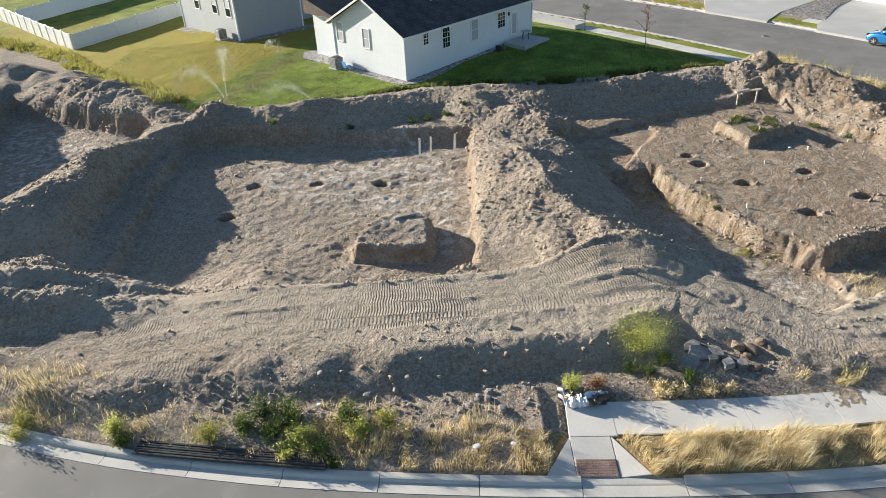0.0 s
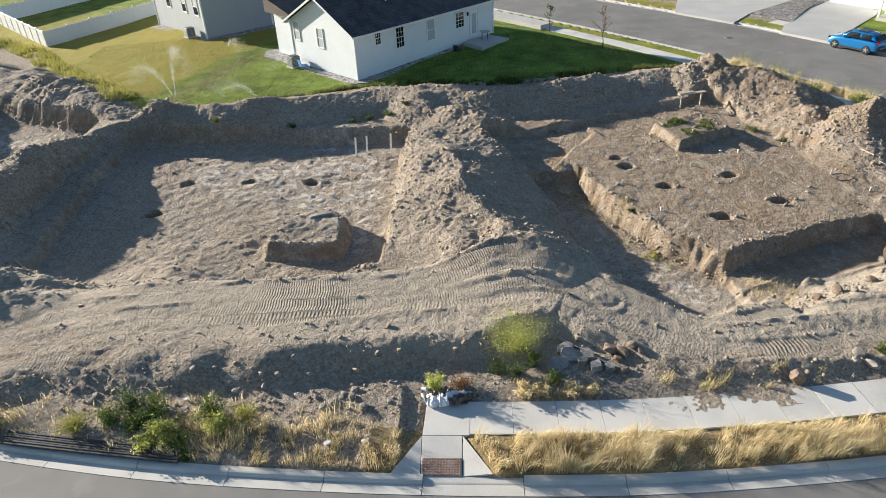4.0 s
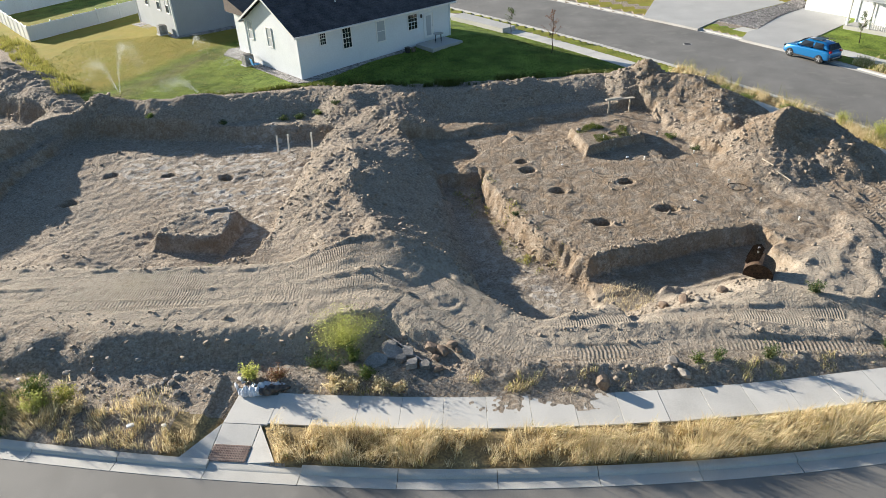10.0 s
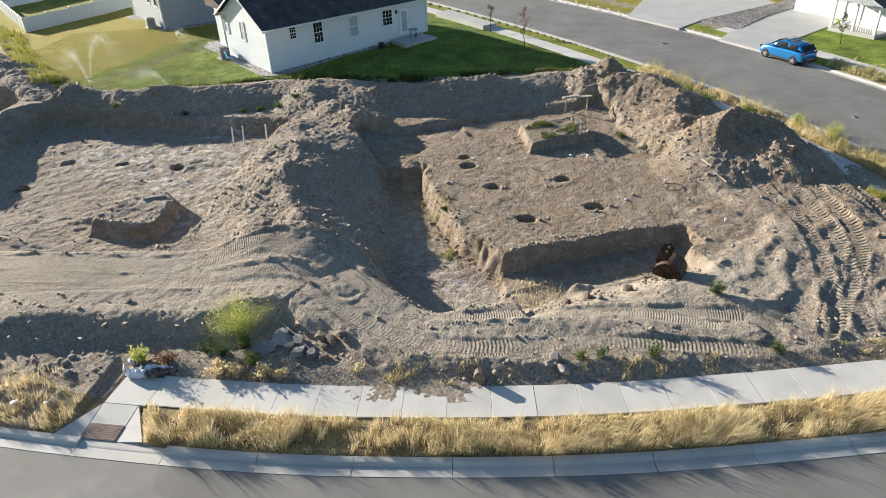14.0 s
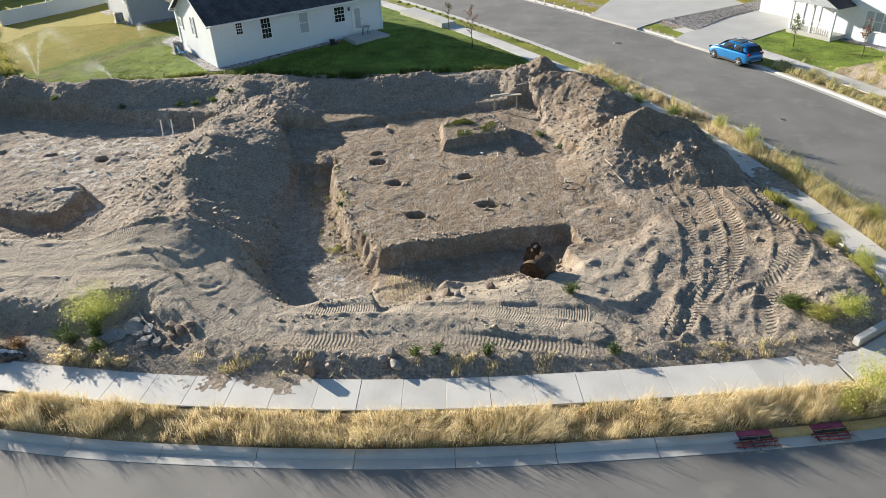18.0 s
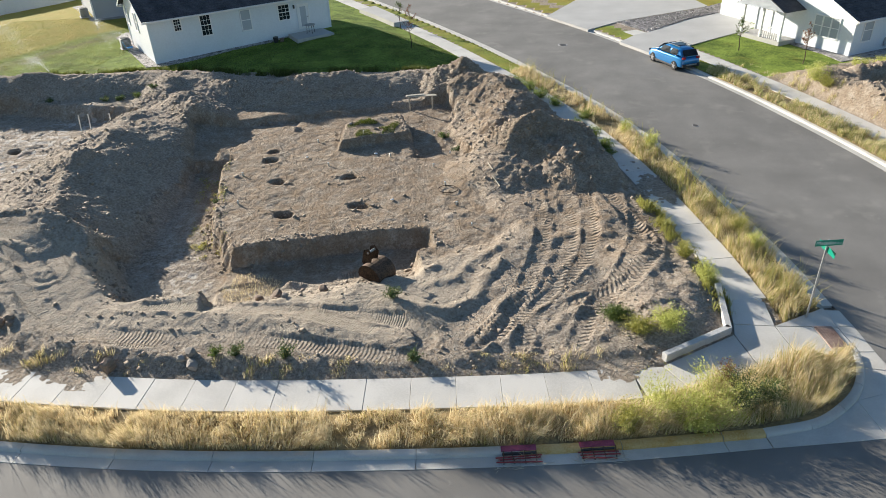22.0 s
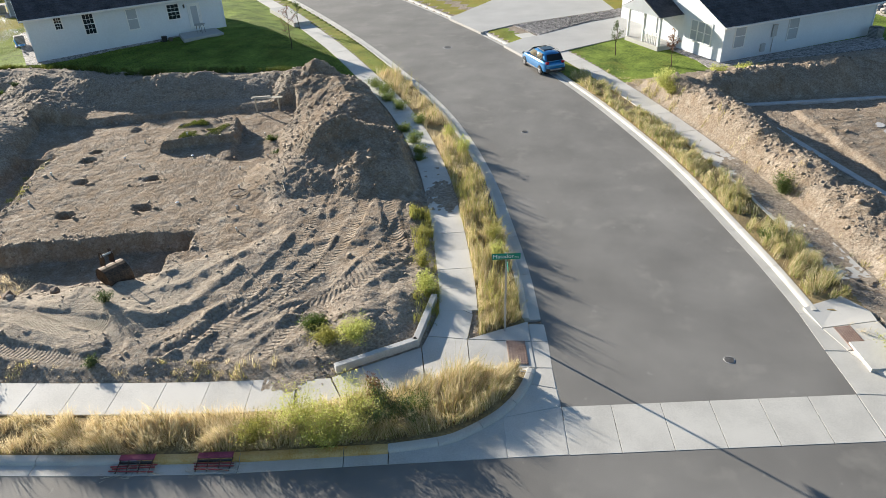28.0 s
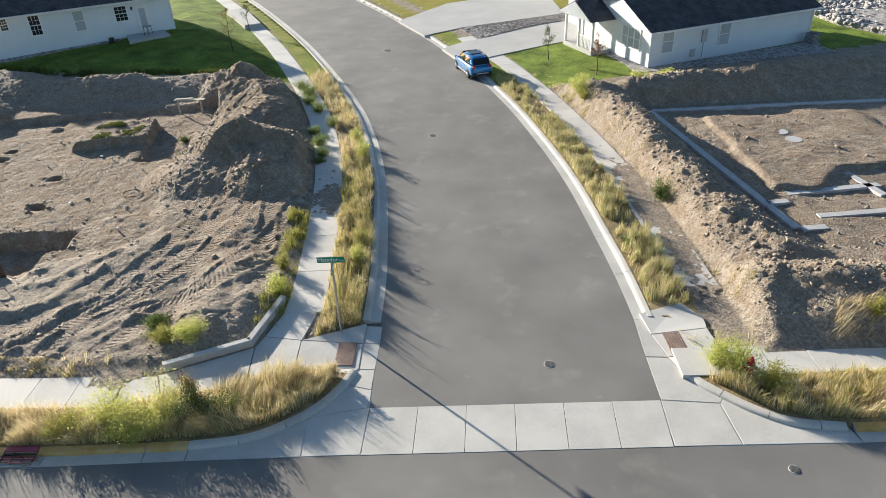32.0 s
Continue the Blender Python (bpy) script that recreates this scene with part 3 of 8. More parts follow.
    ramp_ = np.maximum(ramp_, ridge(x, y, [(54.0, 30.6, 0.7), (56.0, 31.0, 0.9), (60, 31.4, 1.1), (75, 35.5, 1.0)], amp, 2.6, 1.2))
    ramp_ = np.maximum(ramp_, ridge(x, y, [(49.5, 53.2), (52.4, 54.6), (59.6, 58.6), (66.3, 62.4), (90, 74)], 0.95 * amp, 2.2, 1.3))
    zr = zr + ramp_
    sd = inside(x + 0.15 * n2, y + 0.1 * n3, PIT_R)
    cut = step(sd, 0.9, 0.0)
    zr = zr * (1 - cut) + np.minimum(zr, -0.14 + 0.05 * n2) * cut
    core = step(inside(x + 0.2 * n2, y + 0.1 * n3, [(53.6, 50.4), (63, 53.6), (66, 46), (60.6, 43.6), (59.0, 41.0), (56.6, 40.6)]), 0.4, -0.4)
    zr = np.maximum(zr, core * (0.15 + 0.04 * n2) - (1 - core))
    zr = zr + (lumps + broken * (0.6 + 1.3 * np.clip(ramp_, 0, 1)) * (1 - 0.5 * cut)) * np.clip((e2 - 4) / 0.8, 0, 1) * (y < 62)
    zr = np.where(e2 < 4.6, 0.13 + (zr - 0.13) * step(e2, 3.8, 4.6), zr)
    zr = np.where(e2 < 3.85, 0.1, zr)
    yard_r = step(y - 0.62 * (x - 50), 57.0, 59.0)
    zr = zr * (1 - yard_r) + yard_r * (0.14 + 0.03 * step(e2, 4, 9))
    z = np.where(dr > 0, zr, z)
    street = (df < 0) | ((dl < 0) & (dr < 0))
    z = np.where(street | (edge < 0.6) & west | (e2 < 0.6) & ~west & (dr > 0), -0.1, z)
    for fan in (FAN_L, FAN_R):
        z = np.where(inside(x, y, fan) < 0, -0.1, z)
    for dip in DIPS:
        z = np.where(inside(x, y, dip) < 0, np.minimum(z, -0.03), z)
    z = np.where(inside(x, y, CORNER_WALK) < 0, np.minimum(z, 0.06), z)
    z = np.where(np.hypot(x, y) > 160, z * 0.5, z)
    # what grows where: 1 lawn, 2 verge, 3 trampled soil
    kind = np.zeros(x.shape, int)
    lawn_y = 47.0 + 0.12 * np.maximum(x + 3, 0) + 1.6 * step(x, -14, -3) - 3.0 * step(x, -9, -15)
    lawn = west & (dl > 3.8) & (y > lawn_y) & (berm < 0.22) & (far_off(x, y, np.array([(-62, 78), (-43, 68.3), (-36.4, 64.2), (-27.1, 54.4), (-19.6, 47.2)])) > 0) & (inside(x, y, [(22.4, 52.5), (27.5, 48.4), (28.4, 45), (33, 40), (20, 40), (20, 49)]) > 0)
    lawn |= west & (y > 53) & (dl > 0.6) & (dl < 2.4)
    lawn |= (dr > 3.7) & (yard_r > 0.5) | (dr > 0.6) & (dr < 2.4) & (y > 53.5)
    kind[lawn] = 1
    kind[~lawn & west & (x > 2.0) & (edge > 0.5) & (edge < 2.4) & (y < 55) | ~lawn & (dr > 0) & (e2 > 0.5) & (e2 < 2.4) & (y < 55) & (x < 75)] = 2
    return z, kind, rut, lug, df, dl, dr


def soil_mat():
    """Dry, pale site soil: dust, damp cut faces, salt bloom, tyre print relief."""
    m = bpy.data.materials.new("site_soil")
    m.use_nodes = True
    n, l = m.node_tree.nodes, m.node_tree.links
    b = n["Principled BSDF"]
    b.inputs["Roughness"].default_value = 0.95
    b.inputs["Specular IOR Level"].default_value = 0.15
    geo = n.new("ShaderNodeNewGeometry")

    def noise_(scale, detail, lo, hi, rough=0.5):
        t, r = n.new("ShaderNodeTexNoise"), n.new("ShaderNodeMapRange")
        t.inputs["Roughness"].default_value = rough
        t.inputs["Scale"].default_value, t.inputs["Detail"].default_value = scale, detail
        l.new(geo.outputs["Position"], t.inputs["Vector"])
        r.inputs[1].default_value, r.inputs[2].default_value = lo, hi
        l.new(t.outputs[0], r.inputs[0])
        return r.outputs[0], t.outputs[0]

    def mix(fac, a, c):
        x = n.new("ShaderNodeMix")
        x.data_type = "RGBA"
        l.new(fac, x.inputs[0])
        for v, s in ((a, 6), (c, 7)):
            if isinstance(v, tuple):
                x.inputs[s].default_value = (*v, 1)
            else:
                l.new(v, x.inputs[s])
        return x.outputs[2]

    big, _ = noise_(0.22, 4, 0.38, 0.62)
    mid, mraw = noise_(1.6, 8, 0.35, 0.65, 0.66)
    _, craw = noise_(4.5, 5, 0.35, 0.65, 0.6)
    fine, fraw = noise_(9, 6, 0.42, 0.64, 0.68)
    c = mix(big, (0.325, 0.262, 0.2), (0.42, 0.348, 0.272))
    c = mix(mid, c, (0.222, 0.178, 0.14))
    warm, _ = noise_(0.75, 6, 0.48, 0.62, 0.6)
    wr = n.new("ShaderNodeMath")
    wr.operation = "MULTIPLY"
    wr.inputs[1].default_value = 0.45
    l.new(warm, wr.inputs[0])
    c = mix(wr.outputs[0], c, (0.3, 0.215, 0.142))
    # mottled soil tones, dark then pale; they also stand in for small clod shadows
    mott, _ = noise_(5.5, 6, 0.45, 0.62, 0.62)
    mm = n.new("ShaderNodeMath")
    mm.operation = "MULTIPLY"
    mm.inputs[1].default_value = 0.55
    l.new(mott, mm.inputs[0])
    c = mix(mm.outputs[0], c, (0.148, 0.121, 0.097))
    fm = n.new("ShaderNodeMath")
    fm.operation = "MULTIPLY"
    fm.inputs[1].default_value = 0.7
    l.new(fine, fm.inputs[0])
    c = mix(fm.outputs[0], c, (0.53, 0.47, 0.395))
    salt = n.new("ShaderNodeAttribute")
    salt.attribute_name = "salt"
    sp, _ = noise_(2.2, 6, 0.5, 0.6)
    sm = n.new("ShaderNodeMath")
    sm.operation = "MULTIPLY"
    l.new(salt.outputs["Fac"], sm.inputs[0])
    l.new(sp, sm.inputs[1])
    c = mix(sm.outputs[0], c, (0.66, 0.62, 0.57))
    clay = n.new("ShaderNodeAttribute")
    clay.attribute_name = "clay"
    cm = n.new("ShaderNodeMath")
    cm.operation = "MULTIPLY"
    l.new(clay.outputs["Fac"], cm.inputs[0])
    l.new(mid, cm.inputs[1])
    c = mix(cm.outputs[0], c, (0.25, 0.178, 0.115))
    dust = n.new("ShaderNodeAttribute")
    dust.attribute_name = "dust"
    dm = n.new("ShaderNodeMath")
    dm.operation, dm.use_clamp = "MULTIPLY", True
    l.new(dust.outputs["Fac"], dm.inputs[0])
    dp, _ = noise_(3.0, 7, 0.25, 0.6, 0.65)
    l.new(dp, dm.inputs[1])
    c = mix(dm.outputs[0], c, (0.45, 0.388, 0.312))
    grit, _ = noise_(21, 3, 0.6, 0.68)
    gm = n.new("ShaderNodeMath")
    gm.operation = "MULTIPLY"
    gm.inputs[1].default_value = 0.6
    l.new(grit, gm.inputs[0])
    c = mix(gm.outputs[0], c, (0.12, 0.1, 0.08))
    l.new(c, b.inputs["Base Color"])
    # relief: clods, grit and tread bars in the ruts
    tread = n.new("ShaderNodeAttribute")
    tread.attribute_name = "tread"
    wave = n.new("ShaderNodeMath")
    wave.operation = "SINE"
    l.new(tread.outputs["Fac"], wave.inputs[0])
    rut = n.new("ShaderNodeAttribute")
    rut.attribute_name = "rut"
    wm = n.new("ShaderNodeMath")
    wm.operation = "MULTIPLY"
    l.new(wave.outputs[0], wm.inputs[0])
    l.new(rut.outputs["Fac"], wm.inputs[1])
    vor = n.new("ShaderNodeTexVoronoi")
    vor.inputs["Scale"].default_value = 15
    l.new(geo.outputs["Position"], vor.inputs["Vector"])
    prev = None
    for src, dist in ((mraw, 0.1), (craw, 0.05), (fraw, 0.085), (vor.outputs["Distance"], -0.02), (wm.outputs[0], 0.021)):
        bp = n.new("ShaderNodeBump")
        bp.inputs["Strength"].default_value = 0.8
        bp.inputs["Distance"].default_value = abs(dist)
        bp.invert = dist < 0
        l.new(src, bp.inputs["Height"])
        if prev:
            l.new(prev, bp.inputs["Normal"])
        prev = bp.outputs[0]
    l.new(prev, b.inputs["Normal"])
    return m


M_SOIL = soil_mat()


def lawn_mat():
    """Mown turf: green where watered, straw-yellow where dry, grey-brown where dead."""
    m = mat("lawn_turf", (0.092, 0.155, 0.022), 0.95, spread=0.45, fine=9, coarse=0.6, bump=0.9, depth=0.06, tint=(0.185, 0.245, 0.042))
    n, l = m.node_tree.nodes, m.node_tree.links
    b = n["Principled BSDF"]
    b.inputs["Specular IOR Level"].default_value = 0.15
    last = b.inputs["Base Color"].links[0].from_socket
    geo = n.new("ShaderNodeNewGeometry")
    for nm, colour, scale in (("dry", (0.34, 0.265, 0.055), 0.5), ("dead", (0.17, 0.14, 0.075), 1.3)):
        at, t, r, x = n.new("ShaderNodeAttribute"), n.new("ShaderNodeTexNoise"), n.new("ShaderNodeMath"), n.new("ShaderNodeMix")
        at.attribute_name = nm
        t.inputs["Scale"].default_value, t.inputs["Detail"].default_value, t.inputs["Roughness"].default_value = scale, 8, 0.7
        l.new(geo.outputs["Position"], t.inputs["Vector"])
        r.operation, r.use_clamp = "MULTIPLY_ADD", True
        l.new(at.outputs["Fac"], r.inputs[0])
        r.inputs[1].default_value = 0.85
        off = n.new("ShaderNodeMath")
        off.operation = "MULTIPLY_ADD"
        l.new(t.outputs[0], off.inputs[0])
        off.inputs[1].default_value, off.inputs[2].default_value = 1.6, -0.85
        l.new(off.outputs[0], r.inputs[2])
        x.data_type = "RGBA"
        l.new(r.outputs[0], x.inputs[0])
        l.new(last, x.inputs[6])
        x.inputs[7].default_value = (*colour, 1)
        last = x.outputs[2]
    l.new(last, b.inputs["Base Color"])
    return m


M_LAWN = lawn_mat()
M_VERGE = mat("verge_soil", (0.2, 0.15, 0.085), 0.95, spread=0.4, fine=12, coarse=1.2, bump=0.8, depth=0.05, tint=(0.3, 0.22, 0.1))


gz, gkind, grut, glug, gdf, gdl, gdr = lay(gx, gy)


def height(x, y):
    """The ground's height at a place."""
    i = int(np.clip(np.searchsorted(XS, x) - 1, 0, len(XS) - 2))
    j = int(np.clip(np.searchsorted(YS, y) - 1, 0, len(YS) - 2))
    a, b = (x - XS[i]) / (XS[i + 1] - XS[i]), (y - YS[j]) / (YS[j + 1] - YS[j])
    return float((gz[j, i] * (1 - a) + gz[j, i + 1] * a) * (1 - b) + (gz[j + 1, i] * (1 - a) + gz[j + 1, i + 1] * a) * b)


def sheet(name, keep, material, label):
    """The cells of the ground that are of one kind, as one mesh."""
    nx = len(XS)
    jj, ii = np.nonzero(keep)
    quads = np.stack([jj * nx + ii, jj * nx + ii + 1, (jj + 1) * nx + ii + 1, (jj + 1) * nx + ii], 1)
    used, back = np.unique(quads, return_inverse=True)
    me = bpy.data.meshes.new(name)
    me.vertices.add(len(used))
    me.vertices.foreach_set("co", np.stack([gx.ravel()[used], gy.ravel()[used], gz.ravel()[used]], 1).ravel())
    me.loops.add(quads.size)
    me.loops.foreach_set("vertex_index", back.ravel().astype(np.int32))
    me.polygons.add(len(quads))
    me.polygons.foreach_set("loop_start", np.arange(len(quads), dtype=np.int32) * 4)
    me.polygons.foreach_set("use_smooth", np.ones(len(quads), bool))
    me.update()
    me.validate()
    me.materials.append(material)
    ob = new(name, me)
    tagged(ob, label, "ground", kind="structure")
    return ob, used


cell_kind = gkind[:-1, :-1]
ground, used = sheet("ground", cell_kind == 0, M_SOIL, "dry pale dug-over building-site soil with ruts, pits and heaps")
lawn_ob, lu = sheet("lawn", cell_kind == 1, M_LAWN, "mown green and yellowing lawn round the houses")
lx, ly = gx.ravel()[lu], gy.ravel()[lu]
streak = far_off(lx, ly, np.array([(-18.6, 45), (-16.2, 52.5), (-15.0, 58.2), (-11, 64), (-6, 80)], float))
dry = np.maximum.reduce([1.0 * step(streak, 0.0, 2.5) * step(ly, 95, 70), 0.8 * (gdr.ravel()[lu] > 0) * step(ly, 69, 72) * (lx < 50), 0.45 * (np.minimum(np.abs(gdl.ravel()[lu]), np.abs(gdr.ravel()[lu])) < 2.6), 0.25 * (ly > 80)])
dead = 1.05 * np.clip(1 - np.abs(streak + 1.0) / 2.6, 0, 1) * step(ly, 66, 58) - 0.25
for nm, val in (("dry", dry), ("dead", dead)):
    at = lawn_ob.data.attributes.new(nm, "FLOAT", "POINT")
    at.data.foreach_set("value", val.astype(np.float32))
sheet("verge", cell_kind == 2, M_VERGE, "dry soil of the verge between kerb and pavement")
fx, fy, fz = gx.ravel()[used], gy.ravel()[used], gz.ravel()[used]
salt = np.maximum.reduce([0.6 * step(inside(fx, fy, [(-12, 39), (1, 41), (1, 27), (-6, 33), (-11, 35)]), 1.2, -1.5), 0.9 * step(np.hypot(fx - 15.2, fy - 24.3), 1.5, 0.6), 0.25 * step(inside(fx, fy, TRENCH_A), 0.2, -0.6), 0.55 * step(inside(fx, fy, PIT_FAR), 1, -2), 0.6 * step(np.hypot(fx + 3, fy - 40.6), 3, 1), 0.5 * step(np.hypot(fx - 34.6, fy - 34.6), 2, 0.6)])
slope = np.gradient(gz, axis=0).ravel()[used] / np.gradient(gy, axis=0).ravel()[used]
slope_x = np.gradient(gz, axis=1).ravel()[used] / np.gradient(gx, axis=1).ravel()[used]
clay = np.maximum.reduce([0.95 * step(inside(fx, fy, [(21.5, 48.5), (25, 50), (29, 46), (33.5, 37), (31, 34.4), (26.5, 36.5)]), 0.6, -0.6), 0.55 * step(inside(fx, fy, [(44, 56), (51, 34), (56, 30), (75, 33), (75, 66)]), 1.0, -1.0), 0.7 * step(inside(fx, fy, [(27.5, 35.5), (35.4, 35.4), (36, 28), (32, 26.5), (29.5, 29)]), 0.8, -1.2), 0.85 * step(inside(fx, fy, PAD), 0.3, -0.6), 0.7 * step(inside(fx, fy, [(53.6, 50.4), (63, 53.6), (66, 46), (60.6, 43.6), (59.0, 41.0), (56.6, 40.6)]), 0.5, -0.5), 0.9 * step(np.hypot(slope, slope_x), 0.9, 1.8) * (fz < 0.6), 0.5 * step(np.hypot(fx - 17.8, fy - 23.2), 1.9, 0.5), 0.6 * step(np.hypot(fx - 0.4, fy - 26.4), 2.0, 0.6), 0.5 * step(inside(fx, fy, [(22, 47), (26, 38), (28, 34), (25.5, 33), (22.5, 40)]), 0.4, -0.8), 0.5 * step(inside(fx, fy, [(12, 34.5), (16.5, 26), (17.6, 26.4), (13, 35)]), 0.4, -0.3)])
tread = np.zeros(fx.shape)
for line, gauge, pitch in TRACKS:
    g = glide(line, 0.5)
    sel = np.nonzero((fx > g[:, 0].min() - 2) & (fx < g[:, 0].max() + 2) & (fy > g[:, 1].min() - 2) & (fy < g[:, 1].max() + 2))[0]
    s, d, _ = trail(fx[sel], fy[sel], g)
    near = np.abs(np.abs(d) - gauge / 2) < 0.42
    tread[sel[near]] = (s[near] / pitch * 2 * math.pi + 6.0 * np.abs(np.abs(d[near]) - gauge / 2))
for line in PRINTS:
    g = glide(line, 0.6)
    sel = np.nonzero((fx > g[:, 0].min() - 1.2) & (fx < g[:, 0].max() + 1.2) & (fy > g[:, 1].min() - 1.2) & (fy < g[:, 1].max() + 1.2))[0]
    s, d, _ = trail(fx[sel], fy[sel], g)
    near = np.abs(d) < 0.5
    tread[sel[near]] = s[near] / 0.23 * 2 * math.pi + 17.0 * np.abs(d[near])
fdf = gdf.ravel()[used]
dust = 0.75 * step(fdf, 5.0, 6.2) * step(fdf, 12.0, 10.0) * step(fx, 30, 26) * step(fx, -34, -28)
fine_rut = grut.ravel()[used] * np.clip(0.55 + 0.9 * rough_noise(fx, fy, 1.9, 60) + 0.35 * rough_noise(fx, fy, 0.6, 61), 0.25, 1.2)
fine_rut = np.maximum(fine_rut, 1.5 * glug.ravel()[used])
for nm, val in (("salt", salt), ("clay", clay), ("rut", fine_rut), ("dust", dust), ("tread", tread)):
    at = ground.data.attributes.new(nm, "FLOAT", "POINT")
    at.data.foreach_set("value", val.astype(np.float32))


# ---- helpers for things ----
def thing(name, label, category, group="", kind="", at=(0, 0, 0), turn=0.0):
    ob = new(name)
    ob.matrix_world = pose(*at, 0, 0, turn)
    ob.empty_display_size = 0.2
    return tagged(ob, label, category, group, kind)


def part(name, bm, material, parent=None, label="", smooth=False):
    """Links a bmesh as one mesh object under a thing or part."""
    me = bpy.data.meshes.new(name)
    bm.to_mesh(me)
    bm.free()
    for m in material if isinstance(material, (list, tuple)) else [material]:
        me.materials.append(m)
    if smooth:
        me.polygons.foreach_set("use_smooth", np.ones(len(me.polygons), bool))
    ob = new(name, me)
    if parent:
        ob.parent = parent
    if label:
        ob["label"] = label
    return ob


def box(bm, a, b, bevel=0.0, m=None, mi=0):
    """A box between two corners, with softened edges, into bm."""
    r = bmesh.ops.create_cube(bm, size=1)
    c, s = (Vector(a) + Vector(b)) / 2, Vector(b) - Vector(a)
    vs = r["verts"]
    for v in vs:
        v.co = Vector((v.co.x * s.x, v.co.y * s.y, v.co.z * s.z)) + c
    fs = {f for v in vs for f in v.link_faces}
    for f in fs:
        f.material_index = mi
    if bevel:
        es = list({e for v in vs for e in v.link_edges})
        r = bmesh.ops.bevel(bm, geom=es, offset=bevel, segments=1, affect="EDGES")
        vs = list({v for f in r["faces"] for v in f.verts} | {v for v in vs if v.is_valid})
    if m is not None:
        bmesh.ops.transform(bm, matrix=m, verts=vs)
    return vs


def rod(bm, p, q, r, r2=None, n=8, caps=True):
    """A round bar from p to q."""
    p, q = Vector(p), Vector(q)
    d = q - p
    m = Matrix.Translation((p + q) / 2) @ d.to_track_quat("Z", "Y").to_matrix().to_4x4()
    return bmesh.ops.create_cone(bm, cap_ends=caps, segments=n, radius1=r, radius2=r if r2 is None else r2, depth=d.length, matrix=m)["verts"]


def prism(bm, poly, z0, z1, bevel=0.0):
    """An upright solid over an outline; z1 may be a list, a height for each corner."""
    tops = z1 if isinstance(z1, (list, tuple)) else [z1] * len(poly)
    top = [bm.verts.new((x, y, z)) for (x, y), z in zip(poly, tops)]
    low = [bm.verts.new((x, y, z0)) for x, y in poly]
    f = bm.faces.new(top)
    bm.faces.new(low[::-1])
    k = len(poly)
    for i in range(k):
        bm.faces.new((low[i], low[(i + 1) % k], top[(i + 1) % k], top[i]))
    if f.normal.z < 0 or sum((poly[i][0] - poly[i - 1][0]) * (poly[i][1] + poly[i - 1][1]) for i in range(k)) > 0:
        bmesh.ops.reverse_faces(bm, faces=bm.faces[:])
    if bevel:
        bmesh.ops.bevel(bm, geom=list(f.edges), offset=bevel, segments=1, affect="EDGES")


def strip(name, line_a, line_b, z, material, label, category, parent=None):
    bm = bmesh.new()
    a = [bm.verts.new((p[0], p[1], z)) for p in line_a]
    b = [bm.verts.new((p[0], p[1], z)) for p in line_b]
    for i in range(len(a) - 1):
        bm.faces.new((a[i], a[i + 1], b[i + 1], b[i]))
    bmesh.ops.recalc_face_normals(bm, faces=bm.faces[:])
    ob = part(name, bm, material, parent)
    return tagged(ob, label, category, kind="structure")


# ---- streets ----
def between(line, xa, xb):
    return line[(line[:, 0] >= xa) & (line[:, 0] <= xb)]


far_side = offset(FRONT, -10.0)
strip("road", FRONT, far_side, 0.0, M_ASPHALT, "grey asphalt street with faint tyre marks", "road")
mouth = LEFT[LEFT[:, 1] > 21.0]
mouth_r = RIGHT[RIGHT[:, 1] > 23.4]
na = even(mouth, 1.0)
k = np.linspace(0, len(mouth_r) - 1, len(na))
nb = np.stack([np.interp(k, np.arange(len(mouth_r)), mouth_r[:, i]) for i in (0, 1)], 1)
strip("side_road", na, nb, 0.004, M_ASPHALT, "grey asphalt side street curving away between the lots", "road")

KERB_SECTION = [(0.0, -0.12), (0.0, 0.012), (0.4, -0.005), (0.43, 0.07), (0.47, 0.1), (0.53, 0.115), (0.67, 0.122), (0.69, 0.11), (0.69, -0.12)]
FLAT_SECTION = [(0.0, -0.12), (0.0, 0.012), (0.4, 0.0), (0.43, 0.01), (0.47, 0.018), (0.53, 0.022), (0.67, 0.03), (0.69, 0.028), (0.69, -0.12)]
FACE_SECTION = [(-0.03, -0.12), (-0.03, 0.004), (0.0, -0.005), (0.03, 0.07), (0.07, 0.1), (0.13, 0.115), (0.27, 0.122), (0.29, 0.11), (0.29, -0.12)]


def kerb_piece(line, section, material, parent, side=1, mi=None):
    """One poured length of gutter and kerb along a short line."""
    bm = bmesh.new()
    rings = []
    for d, z in section:
        o = offset(line, d * side)
        rings.append([bm.verts.new((p[0], p[1], z)) for p in o])
    for r, (a, b) in enumerate(zip(rings, rings[1:])):
        for i in range(len(line) - 1):
            f = bm.faces.new((a[i], a[i + 1], b[i + 1], b[i]))
            f.material_index = 1 if mi and r >= 2 else 0
    for e in (0, -1):
        bm.faces.new([r[e] for r in rings])
    bmesh.ops.recalc_face_normals(bm, faces=bm.faces[:])
    return part("kerb_stone", bm, [material, mi] if mi else material, parent)


